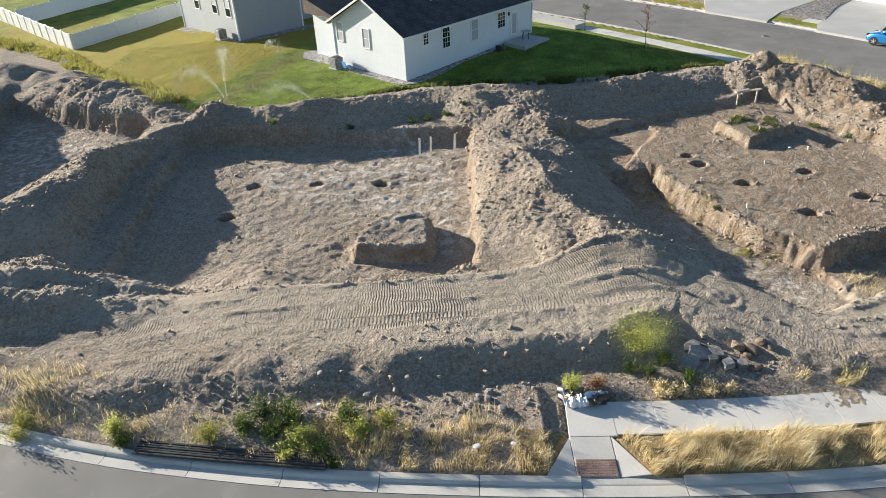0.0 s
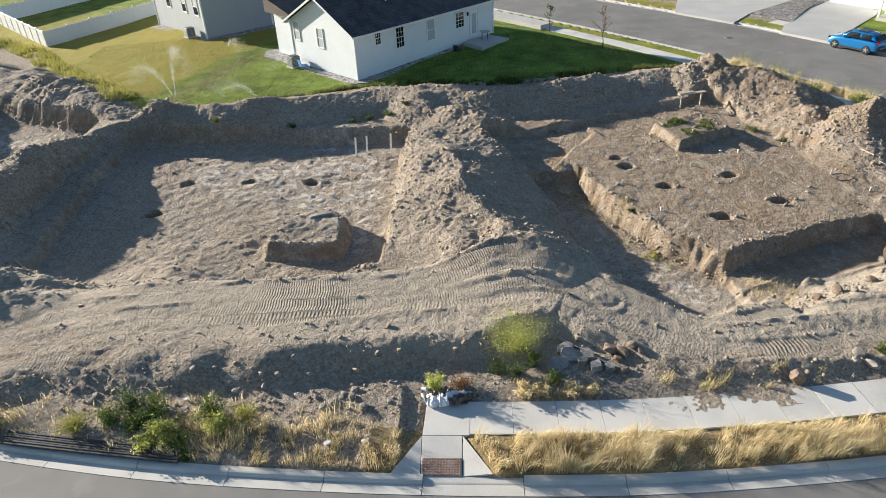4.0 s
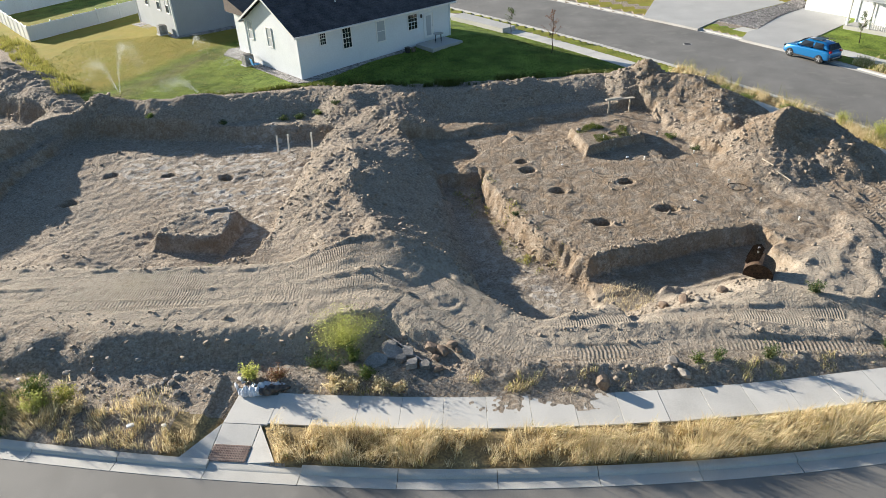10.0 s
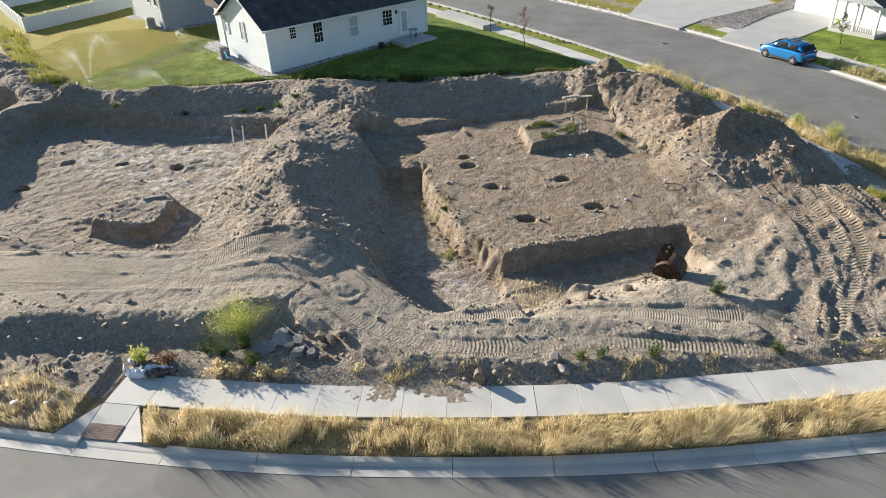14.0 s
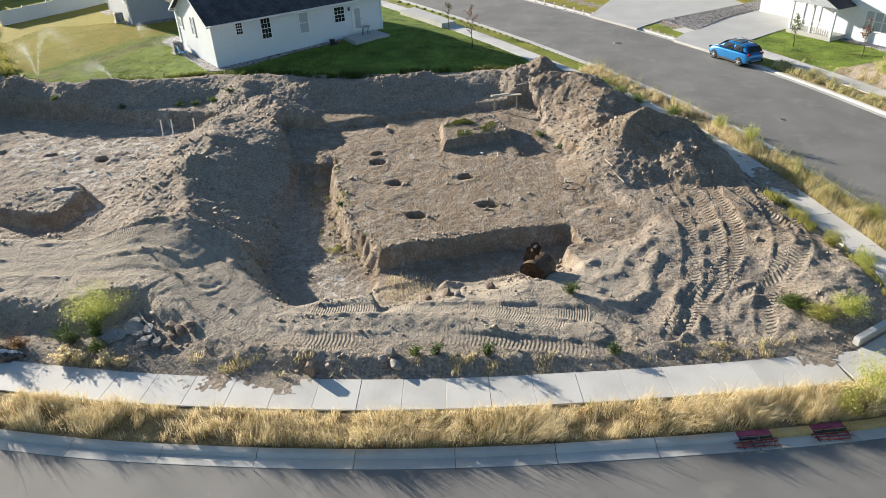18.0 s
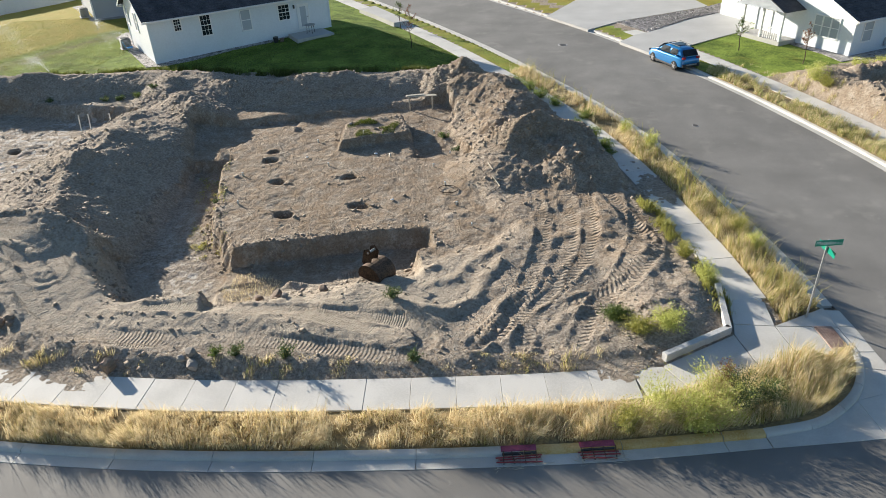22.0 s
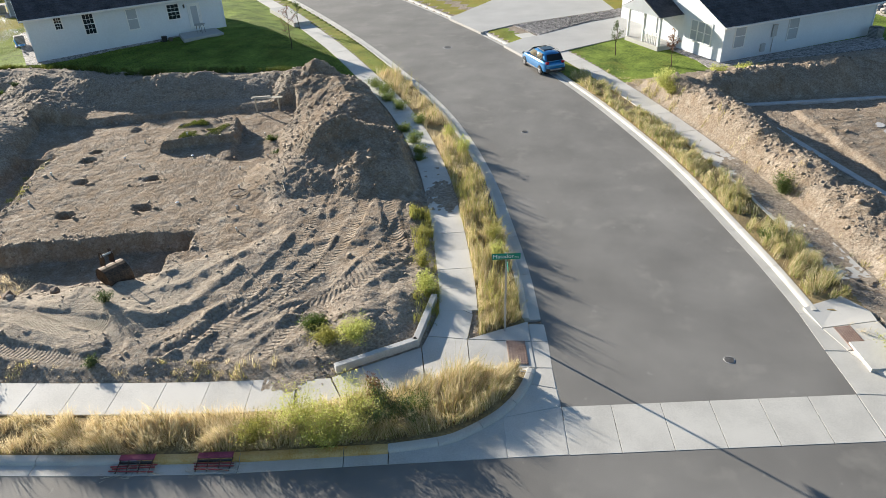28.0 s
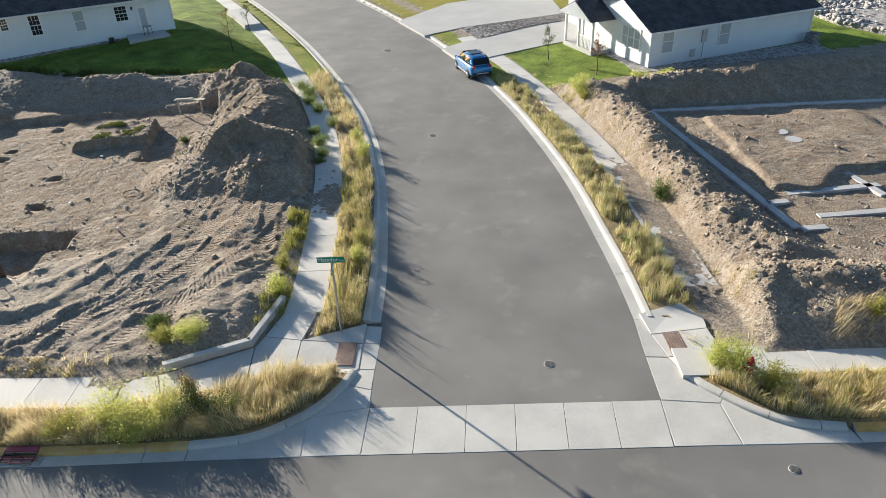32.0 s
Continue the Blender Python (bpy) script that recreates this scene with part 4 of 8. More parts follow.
def kerb_run(name, line, length, label, flat=(), painted=(), side=1, start=0.0, section=KERB_SECTION):
    root = thing(name, label, "kerb", kind="structure")
    fine = even(line, 0.25)
    s = np.arange(len(fine)) * 0.25
    a = start
    while a < s[-1] - 0.05:
        b = min(a + length, s[-1])
        q = np.linspace(a + 0.011, b - 0.011, 7)
        seg = np.stack([np.interp(q, s, fine[:, 0]), np.interp(q, s, fine[:, 1])], 1)
        c = seg.mean(0)
        low = any(math.hypot(c[0] - fx_, c[1] - fy_) < r for fx_, fy_, r in flat)
        col = any(x0 < c[0] < x1 for x0, x1 in painted)
        kerb_piece(seg, FLAT_SECTION if low else section, M_GUTTER, root, side, M_YELLOW if col else None)
        a = b
    return root


# the corner: kerb from the front round into the side street
front_main = between(FRONT, -70, 38.6)
kerb_end = offset(even(front_main, 0.25), 0.4)[-1]
corner_left = glide([tuple(kerb_end), (39.35, 19.36), (39.92, 19.74), (40.45, 20.28), (40.97, 20.93), (41.38, 21.75), (41.6, 22.6), (41.66, 23.4)], 0.3)
kerb_run("kerb_front", front_main, 3.05, "pale concrete kerb and gutter with joints, partly painted yellow", flat=[(4.35, 13.2, 1.3)], painted=[(32.4, 40)], start=1.35)
kerb_run("kerb_corner", corner_left, 1.5, "pale concrete kerb curving round the street corner", section=FACE_SECTION)
left_main = LEFT[LEFT[:, 1] > 25.8]
kerb_run("kerb_side_left", left_main[:140], 3.05, "pale concrete kerb along the side street")
front_right = between(FRONT, 57, 95)
corner_right = glide([(52.2, 25.82), (52.55, 25.42), (52.95, 25.12), (53.45, 24.84), (54.17, 24.46), (54.91, 24.2), (55.69, 24.12), tuple(offset(front_right, 0.4)[0])], 0.3)
kerb_run("kerb_corner_right", corner_right, 1.5, "pale concrete kerb curving round the opposite corner", section=FACE_SECTION)
kerb_run("kerb_front_right", front_right, 3.05, "pale concrete kerb and gutter with a yellow painted stretch", painted=[(57, 66)])
right_main = RIGHT[RIGHT[:, 1] > 28.4]
kerb_run("kerb_side_right", right_main[:140], 3.05, "sunlit concrete kerb along the side street", side=-1)

# shallow concrete gutter across the mouth of the side street
valley = thing("valley_gutter", "wide flat concrete gutter panels across the street mouth", "gutter", kind="structure")
va, vb_ = np.array([(43.1, 19.88), (51.98, 22.44)]), np.array([(42.67, 21.77), (51.57, 24.32)])
for i in range(6):
    t0, t1 = i / 6 + 0.001, (i + 1) / 6 - 0.001
    poly = [tuple(va[0] + (va[1] - va[0]) * t0), tuple(va[0] + (va[1] - va[0]) * t1), tuple(vb_[0] + (vb_[1] - vb_[0]) * t1), tuple(vb_[0] + (vb_[1] - vb_[0]) * t0)]
    bm = bmesh.new()
    prism(bm, poly, -0.12, 0.010, 0.004)
    part("panel", bm, M_GUTTER, valley)


def pavement(name, line, near, far, length, label, skip=(), side=1, limit=400):
    """Concrete pavement of separate slabs between two offsets from a kerb line."""
    root = thing(name, label, "pavement", kind="structure")
    rnd = random.Random(name)
    pts = even(line, length)
    tan = np.gradient(pts, axis=0)
    tan /= np.linalg.norm(tan, axis=1)[:, None]
    nor = np.stack([-tan[:, 1], tan[:, 0]], 1) * side
    for i in range(min(limit, len(pts) - 1)):
        m_ = (pts[i] + pts[i + 1]) / 2
        if any(x0 < m_[0] < x1 and y0 < m_[1] < y1 for x0, x1, y0, y1 in skip):
            continue
        g = 0.006 * tan[i]
        z = 0.15 + rnd.uniform(-0.006, 0.006)
        poly = [pts[i] + nor[i] * near + g, pts[i + 1] + nor[i + 1] * near - g, pts[i + 1] + nor[i + 1] * far - g, pts[i] + nor[i] * far + g]
        bm = bmesh.new()
        prism(bm, [tuple(p) for p in poly], 0.0, z, 0.006)
        part("slab", bm, M_WALK, root)
    return root


pavement("pavement_front", between(FRONT, 5.05, 36.7), 2.3, 3.75, 1.52, "pale concrete pavement slabs, partly covered by washed soil")
pavement("pavement_side_left", LEFT[(LEFT[:, 1] > 26.6) & (LEFT[:, 1] < 96)], 2.3, 3.75, 1.52, "pale concrete pavement slabs beside the side street")
pavement("pavement_side_right", RIGHT[(RIGHT[:, 1] > 30) & (RIGHT[:, 1] < 66)], 2.3, 3.75, 1.52, "dusty concrete pavement slabs beside the side street", side=-1)
pavement("pavement_front_right", between(FRONT, 52.6, 95), 2.9, 4.3, 1.52, "pale concrete pavement slabs beside the tall verge")


def slab_group(name, label, polys, z=0.15, material=M_WALK):
    root = thing(name, label, "pavement", kind="structure")
    for poly in polys:
        bm = bmesh.new()
        c = np.mean([p[:2] for p in poly], axis=0)
        pl = [(p[0] + (c[0] - p[0]) * 0.003, p[1] + (c[1] - p[1]) * 0.003) for p in poly]
        zs = [p[2] if len(p) > 2 else z for p in poly]
        prism(bm, pl, -0.05, zs, 0.005)
        part("slab", bm, material, root)
    return root


slab_group("kerb_ramp", "concrete kerb ramp with flared sides", [
    [(3.74, 13.86, 0.035), (5.0, 13.82, 0.035), (5.0, 15.34), (3.72, 15.36)], [(3.72, 15.38), (5.24, 15.36), (5.28, 16.75), (3.8, 16.75)],
    [(2.8, 13.88, 0.115), (3.72, 13.86, 0.035), (3.7, 15.34)], [(5.02, 13.82, 0.035), (5.95, 13.84, 0.115), (5.03, 15.34)]])
slab_group("corner_pavement", "concrete corner pavement of angled slabs", [
    [(34.6, 19.72, 0.14), (35.9, 20.32, 0.14), (35.08, 21.3, 0.14), (34.0, 20.98, 0.14)], [(35.12, 21.34), (35.93, 20.34), (36.5, 20.72), (38.22, 21.74), (37.6, 23.46)], [(37.62, 23.48), (38.25, 21.77), (39.5, 22.75), (39.07, 24.22), (37.66, 24.1)],
    [(37.66, 24.13), (39.07, 24.25), (38.95, 25.7), (37.7, 26.2)], [(37.75, 26.22), (38.9, 25.74), (38.75, 26.75), (37.3, 26.5)]])
slab_group("corner_ramp", "concrete kerb ramp sloping down at the corner", [
    [(39.09, 24.22), (39.48, 22.94), (41.62, 23.4, 0.03), (41.26, 24.7, 0.03)], [(39.09, 24.26), (41.25, 24.73, 0.03), (41.0, 25.75, 0.11)], [(39.5, 22.92), (40.9, 22.95), (41.36, 23.05, 0.1), (41.6, 23.37, 0.03)]])
slab_group("opposite_ramp", "concrete kerb ramp with flared sides at the opposite corner", [
    [(51.22, 27.62, 0.03), (51.8, 26.54, 0.03), (53.6, 27.0), (53.1, 28.3)], [(50.75, 28.7, 0.11), (51.2, 27.66, 0.03), (53.1, 28.33), (53.0, 28.9), (52.2, 29.7)], [(51.82, 26.5, 0.025), (52.26, 25.93, 0.06), (52.62, 26.0, 0.11), (53.6, 26.97)]])


def tactile(at, size, turn, tilt=0):
    """Red warning panel of raised domes."""
    root = thing("tactile_panel", "brick-red tactile paving panel with raised domes on a kerb ramp", "paving", at=at, turn=turn)
    root.matrix_world = pose(*at, 0, 0, turn) @ pose(0, 0, 0, tilt)
    bm = bmesh.new()
    box(bm, (-size[0] / 2, -size[1] / 2, -0.03), (size[0] / 2, size[1] / 2, 0.012), 0.004)
    part("plate", bm, M_TACTILE, root)
    bm = bmesh.new()
    nx, ny = int(size[0] / 0.085), int(size[1] / 0.085)
    for i in range(nx):
        for j in range(ny):
            bmesh.ops.create_cone(bm, segments=6, cap_ends=True, radius1=0.026, radius2=0.015, depth=0.014, matrix=Matrix.Translation(((i + 0.5) / nx * size[0] - size[0] / 2, (j + 0.5) / ny * size[1] - size[1] / 2, 0.018)))
    tagged(part("domes", bm, M_TACTILE, root), kind="stuff")
    return root


tactile((4.37, 14.16, 0.075), (1.22, 0.64), -1, 4.3)
tactile((52.05, 27.22, 0.068), (1.28, 0.6), 108 + 180, 3.4)
tactile((40.9, 24.0, 0.078), (1.24, 0.66), 105, 3.2)

# concrete aprons between the corner kerbs and the street line
slab_group("corner_apron", "concrete gutter apron fanning round the corner", [
    [tuple(even(front_main, 0.25)[-1] + np.array([0.01, 0.004])), (41.37, 19.38), (40.93, 20.86), (40.42, 20.27), (39.9, 19.72), (39.35, 19.36), tuple(kerb_end + np.array([0.02, 0.004]))], [(41.4, 19.39), (43.08, 19.89), (42.65, 21.75), (40.96, 20.88)],
    [(40.98, 20.93), (42.63, 21.79), (42.42, 22.53), (41.58, 22.55), (41.38, 21.75)], [(41.6, 22.59), (42.4, 22.57), (42.17, 23.49), (41.67, 23.39)], [(41.65, 23.43), (42.16, 23.53), (41.85, 24.88), (41.28, 24.74)], [(41.27, 24.77), (41.84, 24.91), (41.58, 25.82), (41.03, 25.74)]], z=0.011, material=M_GUTTER)
slab_group("opposite_apron", "concrete gutter apron fanning round the opposite corner", [
    [(52.0, 22.46), (53.9, 23.0), (53.35, 24.6), (51.59, 24.31)], [(53.93, 23.01), (56.98, 23.86), (56.9, 24.22), (55.69, 24.11), (54.91, 24.18), (54.17, 24.44), (53.45, 24.82), (53.38, 24.62)],
    [(51.59, 24.35), (53.36, 24.64), (53.44, 24.84), (52.95, 25.12), (52.2, 25.8), (51.8, 26.48), (51.07, 26.34)], [(51.06, 26.38), (51.78, 26.52), (51.2, 27.6), tuple(offset(right_main, -0.4)[0] - np.array([0.0, 0.01])), tuple(right_main[0] - np.array([0.0, 0.01]))]], z=0.011, material=M_GUTTER)


for label_, fan in (("concrete bedding under the corner apron", FAN_L), ("concrete bedding under the opposite apron", FAN_R)):
    bm = bmesh.new()
    prism(bm, fan, -0.12, -0.004)
    tagged(part("apron_bedding", bm, M_GUTTER), label_, "gutter", kind="structure")


# ---- houses ----
def wall_window(parent, w, h, m, grid=True, blind=0.0, name="window"):
    """A sash window: trim, sashes, muntins and glass, in a wall whose outside faces -y of m."""
    root = new(name)
    root.parent = parent
    root.matrix_local = m
    bm = bmesh.new()
    t = 0.09
    for a, b in (((-w / 2 - t, -0.05, -t), (-w / 2, 0.02, h + t)), ((w / 2, -0.05, -t), (w / 2 + t, 0.02, h + t)), ((-w / 2, -0.05, h), (w / 2, 0.02, h + t)), ((-w / 2, -0.06, -t), (w / 2, 0.02, 0))):
        box(bm, a, b, 0.008)
    part("window_frame", bm, M_TRIM, root)
    bm = bmesh.new()
    box(bm, (-w / 2, -0.035, h / 2 - 0.025), (w / 2, 0.0, h / 2 + 0.025), 0.005)
    if grid:
        for i in (1, 2):
            box(bm, (-w / 2 + w * i / 3 - 0.011, -0.03, 0), (-w / 2 + w * i / 3 + 0.011, -0.012, h))
        for z in (0.25, 0.75):
            box(bm, (-w / 2, -0.03, h * z - 0.011), (w / 2, -0.012, h * z + 0.011))
    part("sash", bm, M_TRIM, root)
    for i, (z0, z1) in enumerate(((0, h / 2 - 0.03), (h / 2 + 0.03, h))):
        bm = bmesh.new()
        box(bm, (-w / 2, -0.015, z0), (w / 2, 0.005, z1))
        part("pane", bm, M_BLIND if blind and z1 > h * (1 - blind) else M_GLASS, root)
    return root


def siding(bm, w, h0, h1, zs, gable=0.0, reach=0.012, pitch=0.18):
    """Lapped boards over a wall from x=0 to w; zs: the height of its foot at both ends; a gable adds a triangle."""
    n = int((h1 + gable - h0) / pitch) + 1
    for i in range(n):
        a, b = h0 + i * pitch, h0 + (i + 1) * pitch
        xa, xb = 0.0, w
        top = b
        if b > h1:
            if not gable:
                b = top = h1
                if a >= h1:
                    break
            else:
                k = max(0.0, min(1.0, (max(a, h1) - h1) / gable))
                k2 = max(0.0, min(1.0, (b - h1) / gable))
                x0, x1, x2, x3 = w / 2 * k, w - w / 2 * k, w - w / 2 * k2, w / 2 * k2
                if k >= 1:
                    break
                vs = [bm.verts.new(p) for p in ((x0, -reach, a), (x1, -reach, a), (x2, 0, b), (x3, 0, b))]
                if x2 - x3 < 1e-4:
                    bm.faces.new(vs[:3])
                else:
                    bm.faces.new(vs)
                lo = [bm.verts.new(p) for p in ((x0, 0, a), (x1, 0, a))]
                bm.faces.new((lo[0], lo[1], vs[1], vs[0]))
                continue
        vs = [bm.verts.new(p) for p in ((xa, -reach, a), (xb, -reach, a), (xb, 0, top), (xa, 0, top))]
        bm.faces.new(vs)
        lo = [bm.verts.new(p) for p in ((xa, 0, a), (xb, 0, a))]
        bm.faces.new((lo[0], lo[1], vs[1], vs[0]))


def house_body(name, label, at, turn, length, width, foot, eave, rise, side_mat, roof_mat, over=0.45):
    """A gabled house: x along the eaves, y across; its walls, boards, roof, fascia and gutters."""
    root = thing(name, label, "house", at=(at[0], at[1], 0), turn=turn)
    bm = bmesh.new()
    vs = []
    pts = [(0, 0), (length, 0), (length, width), (0, width)]
    prism(bm, pts, foot - 0.6, eave)
    for x in (0.0, length):
        a, b, c = (bm.verts.new(p) for p in ((x, 0, eave), (x, width, eave), (x, width / 2, eave + rise)))
        bm.faces.new((a, b, c))
    part("wall", bm, side_mat, root)
    for nm, m, w, g in (("long", pose(0, 0, 0), length, 0), ("gable", pose(0, width, 0, 0, 0, -90), width, rise), ("gable", pose(length, 0, 0, 0, 0, 90), width, rise)):
        bm = bmesh.new()
        siding(bm, w, foot - 0.5, eave, (0, 0), g)
        bmesh.ops.transform(bm, matrix=m @ pose(0, -0.004, 0), verts=bm.verts[:])
        bmesh.ops.recalc_face_normals(bm, faces=bm.faces[:])
        part("siding", bm, side_mat, root)
    # corner boards
    for x, y in ((0, 0), (length, 0), (0, width), (length, width)):
        bm = bmesh.new()
        box(bm, (x - 0.07, y - 0.07, foot - 0.4), (x + 0.07, y + 0.07, eave - 0.02), 0.008)
        part("corner_board", bm, M_TRIM if side_mat is not M_SIDING else side_mat, root)
    # roof slopes with courses
    sl = math.hypot(width / 2, rise)
    k = rise / (width / 2)
    for s in (0, 1):
        bm = bmesh.new()
        n, prev = int((sl + over * 1.05) / 0.3), None
        for i in range(n):
            t0, t1 = i / n, (i + 1) / n
            y0, y1 = -over + (width / 2 + over) * t0, -over + (width / 2 + over) * t1
            z0, z1 = eave + y0 * k + 0.12, eave + y1 * k + 0.12
            a = [bm.verts.new((x, y if not s else width - y, z)) for x, y, z in ((-over, y0, z0 + 0.03), (length + over, y0, z0 + 0.03), (length + over, y1, z1), (-over, y1, z1))]
            bm.faces.new(a)
            if prev:
                bm.faces.new((prev[3], prev[2], a[1], a[0]))
            prev = a
        bmesh.ops.recalc_face_normals(bm, faces=bm.faces[:])
        part("roof", bm, roof_mat, root)
        # soffit and eave gutter
        bm = bmesh.new()
        y = -over if not s else width + over
        box(bm, (-over, min(y, y + (0.09 if s else -0.09)), eave - over * k + 0.0), (length + over, max(y, y + (0.09 if s else -0.09)), eave - over * k + 0.13), 0.012)
        part("gutter", bm, M_TRIM, root)
        bm = bmesh.new()
        y2 = 0.0 if not s else width
        lo_y, hi_y = sorted((y, y2))
        box(bm, (-over, lo_y, eave - over * k + 0.0), (length + over, hi_y, eave - over * k + 0.03))
        part("soffit", bm, M_TRIM, root)
    for x in (-over, length + over):
        for s in (0, 1):
            bm = bmesh.new()
            a = (x, -over if not s else width + over, eave - over * k + 0.04)
            b = (x, width / 2, eave + rise + 0.04)
            vs = [bm.verts.new((p[0] + dx, p[1], p[2] + dz)) for dx in (-0.02, 0.02) for p in (a, b) for dz in (-0.08, 0.09)]
            bmesh.ops.convex_hull(bm, input=vs)
            part("rake_board", bm, M_TRIM, root)
    return root


def vent_pipe(root, x, y, z):
    bm = bmesh.new()
    rod(bm, (x, y, z - 0.1), (x, y, z + 0.35), 0.05)
    rod(bm, (x, y, z - 0.06), (x, y, z + 0.03), 0.11, 0.06)
    part("vent_pipe", bm, M_TRIM, root)


HT = 46.6
h1 = house_body("house", "white single-storey house with a dark shingle roof", (-3.05, 51.05), HT, 15.6, 8.35, 0.45, 4.15, 2.2, M_SIDING, M_ROOF)
for x, z, w, h, g, bl in ((2.26, 2.95, 0.5, 0.9, True, 0), (4.52, 2.25, 0.78, 1.55, True, 0), (7.92, 2.1, 0.78, 1.6, False, 0.6), (11.35, 2.42, 0.95, 1.2, True, 0)):
    wall_window(h1, w, h, pose(x, -0.02, z), g, bl)
for y, z in ((7.5, 2.65), (4.3, 2.53)):
    wall_window(h1, 0.72, 1.42, pose(-0.02, y, z, 0, 0, -90), False, 0.55)
# patio door, lamp, bay window end
dr = new("door")
dr.parent = h1
dr.matrix_local = pose(13.1, -0.03, 1.36)
bm = bmesh.new()
for a, b in (((-0.56, -0.05, 0), (-0.46, 0.03, 2.12)), ((0.46, -0.05, 0), (0.56, 0.03, 2.12)), ((-0.46, -0.05, 2.03), (0.46, 0.03, 2.12))):
    box(bm, a, b, 0.008)
part("door_frame", bm, M_TRIM, dr)
bm = bmesh.new()
box(bm, (-0.45, -0.03, 0.02), (0.45, 0.02, 2.02), 0.01)
part("leaf", bm, M_TRIM, dr)
bm = bmesh.new()
box(bm, (-0.27, -0.045, 0.22), (0.27, -0.028, 1.9))
part("pane", bm, M_BLIND, dr)
bm = bmesh.new()
rod(bm, (0.38, -0.03, 1.0), (0.38, -0.09, 1.0), 0.025)
part("handle", bm, M_RUST, dr)
bm = bmesh.new()
box(bm, (12.22, -0.16, 3.2), (12.36, -0.02, 3.5), 0.02)
part("wall_lamp", bm, M_BLACKPIPE, h1)
for x in (5.2, 9.6):
    vent_pipe(h1, x, 2.2, 4.15 + 2.2 * 2.2 / 4.175 + 0.1)
# wing at the back of the house, with the brown roof edge
bm = bmesh.new()
prism(bm, [(0.9, 8.36), (6.5, 8.36), (6.5, 12.2), (0.9, 12.2)], 0.0, 4.05)
part("wing", bm, M_SIDING, h1)
bm = bmesh.new()
prism(bm, [(0.4, 8.9), (7, 8.9), (7, 12.7), (0.4, 12.7)], 4.1, [4.3, 4.3, 5.4, 5.4])
part("wing_roof", bm, M_ROOFB, h1)

patio = slab_group("patio", "pale concrete patio slab beside the back door", [[(5.0, 59.0), (6.6, 57.3), (9.0, 59.8), (7.2, 61.4)]], z=1.22, material=M_DRIVE)

h2 = house_body("house", "grey two-storey house with white trim", (-19.6, 65.6), 44.0, 7.2, 11.5, 0.6, 6.0, 2.2, M_GREYSIDE, M_ROOF)
for y, z, h in ((7.5, 2.7, 1.5), (3.8, 2.7, 1.5), (1.2, 2.7, 1.5), (7.5, 5.0, 0.9)):
    wall_window(h2, 0.9, h, pose(-0.02, y, z, 0, 0, -90), False, 0.5)
bm = bmesh.new()
prism(bm, [(7.2, 2.6), (12.4, 2.6), (12.4, 11.5), (7.2, 11.5)], 0.2, 6.0)
part("wing", bm, M_GREYSIDE, h2)
bm = bmesh.new()
rod(bm, (7.3, 2.5, 0.7), (7.3, 2.5, 6.0), 0.06)
part("downpipe", bm, M_TRIM, h2)

T3 = 38.4
h3 = house_body("house", "white single-storey house with a dark roof and front porch", (50.2, 59.75), T3, 15.6, 9.0, 0.3, 2.95, 2.1, M_SIDING, M_ROOF)
for x, z in ((1.5, 1.15), (6.8, 1.05)):
    wall_window(h3, 0.95, 1.6, pose(x, -0.02, z), False, 0.95)
for y in (1.6, 2.35, 3.1):
    wall_window(h3, 0.62, 1.45, pose(-0.02, y, 1.2, 0, 0, -90), False, 0.9)
bm = bmesh.new()
box(bm, (4.6, -0.16, 1.5), (5.05, -0.02, 2.4), 0.02)
rod(bm, (4.85, -0.06, 0.3), (4.85, -0.06, 1.5), 0.03)
part("electric_meter", bm, M_GREYCON, h3)
bm = bmesh.new()
box(bm, (3.7, -0.2, 0.5), (4.1, -0.02, 1.1), 0.03)
part("gas_meter", bm, M_GREYCON, h3)
# porch: slab, posts, gable roof, railing and door
bm = bmesh.new()
prism(bm, [(-1.9, 4.8), (0, 4.8), (0, 9.0), (-1.9, 9.0)], -0.1, 0.5)
part("porch_slab", bm, M_DRIVE, h3)
for y in (4.95, 6.9, 8.85):
    bm = bmesh.new()
    box(bm, (-1.85, y - 0.09, 0.5), (-1.67, y + 0.09, 2.9), 0.012)
    part("porch_post", bm, M_TRIM, h3)
bm = bmesh.new()
vs = [bm.verts.new(p) for p in ((-2.3, 4.4, 2.85), (0.6, 4.4, 2.85), (0.6, 9.4, 2.85), (-2.3, 9.4, 2.85), (-2.3, 6.9, 4.1), (0.6, 6.9, 4.1))]
for q in ((0, 1, 5, 4), (2, 3, 4, 5), (3, 0, 4), (1, 2, 5), (3, 2, 1, 0)):
    bm.faces.new([vs[i] for i in q])
bmesh.ops.recalc_face_normals(bm, faces=bm.faces[:])
part("porch_roof", bm, [M_ROOF], h3)
bm = bmesh.new()
vs = [bm.verts.new(p) for p in ((-2.33, 4.5, 2.87), (-2.33, 9.3, 2.87), (-2.33, 6.9, 4.02))]
bm.faces.new(vs)
bmesh.ops.solidify(bm, geom=bm.faces[:], thickness=0.03)
part("porch_gable", bm, M_SIDING, h3)
for k in range(9):
    bm = bmesh.new()
    y = 5.15 + k * 0.2
    box(bm, (-1.79, y - 0.02, 0.55), (-1.75, y + 0.02, 1.4))
    part("baluster", bm, M_TRIM, h3)
bm = bmesh.new()
box(bm, (-1.82, 5.0, 1.4), (-1.72, 6.85, 1.47), 0.01)
part("handrail", bm, M_TRIM, h3)
bm = bmesh.new()
box(bm, (-0.06, 7.4, 0.52), (0.02, 8.35, 2.58), 0.01)
part("front_door", bm, M_TRIM, h3)
bm = bmesh.new()
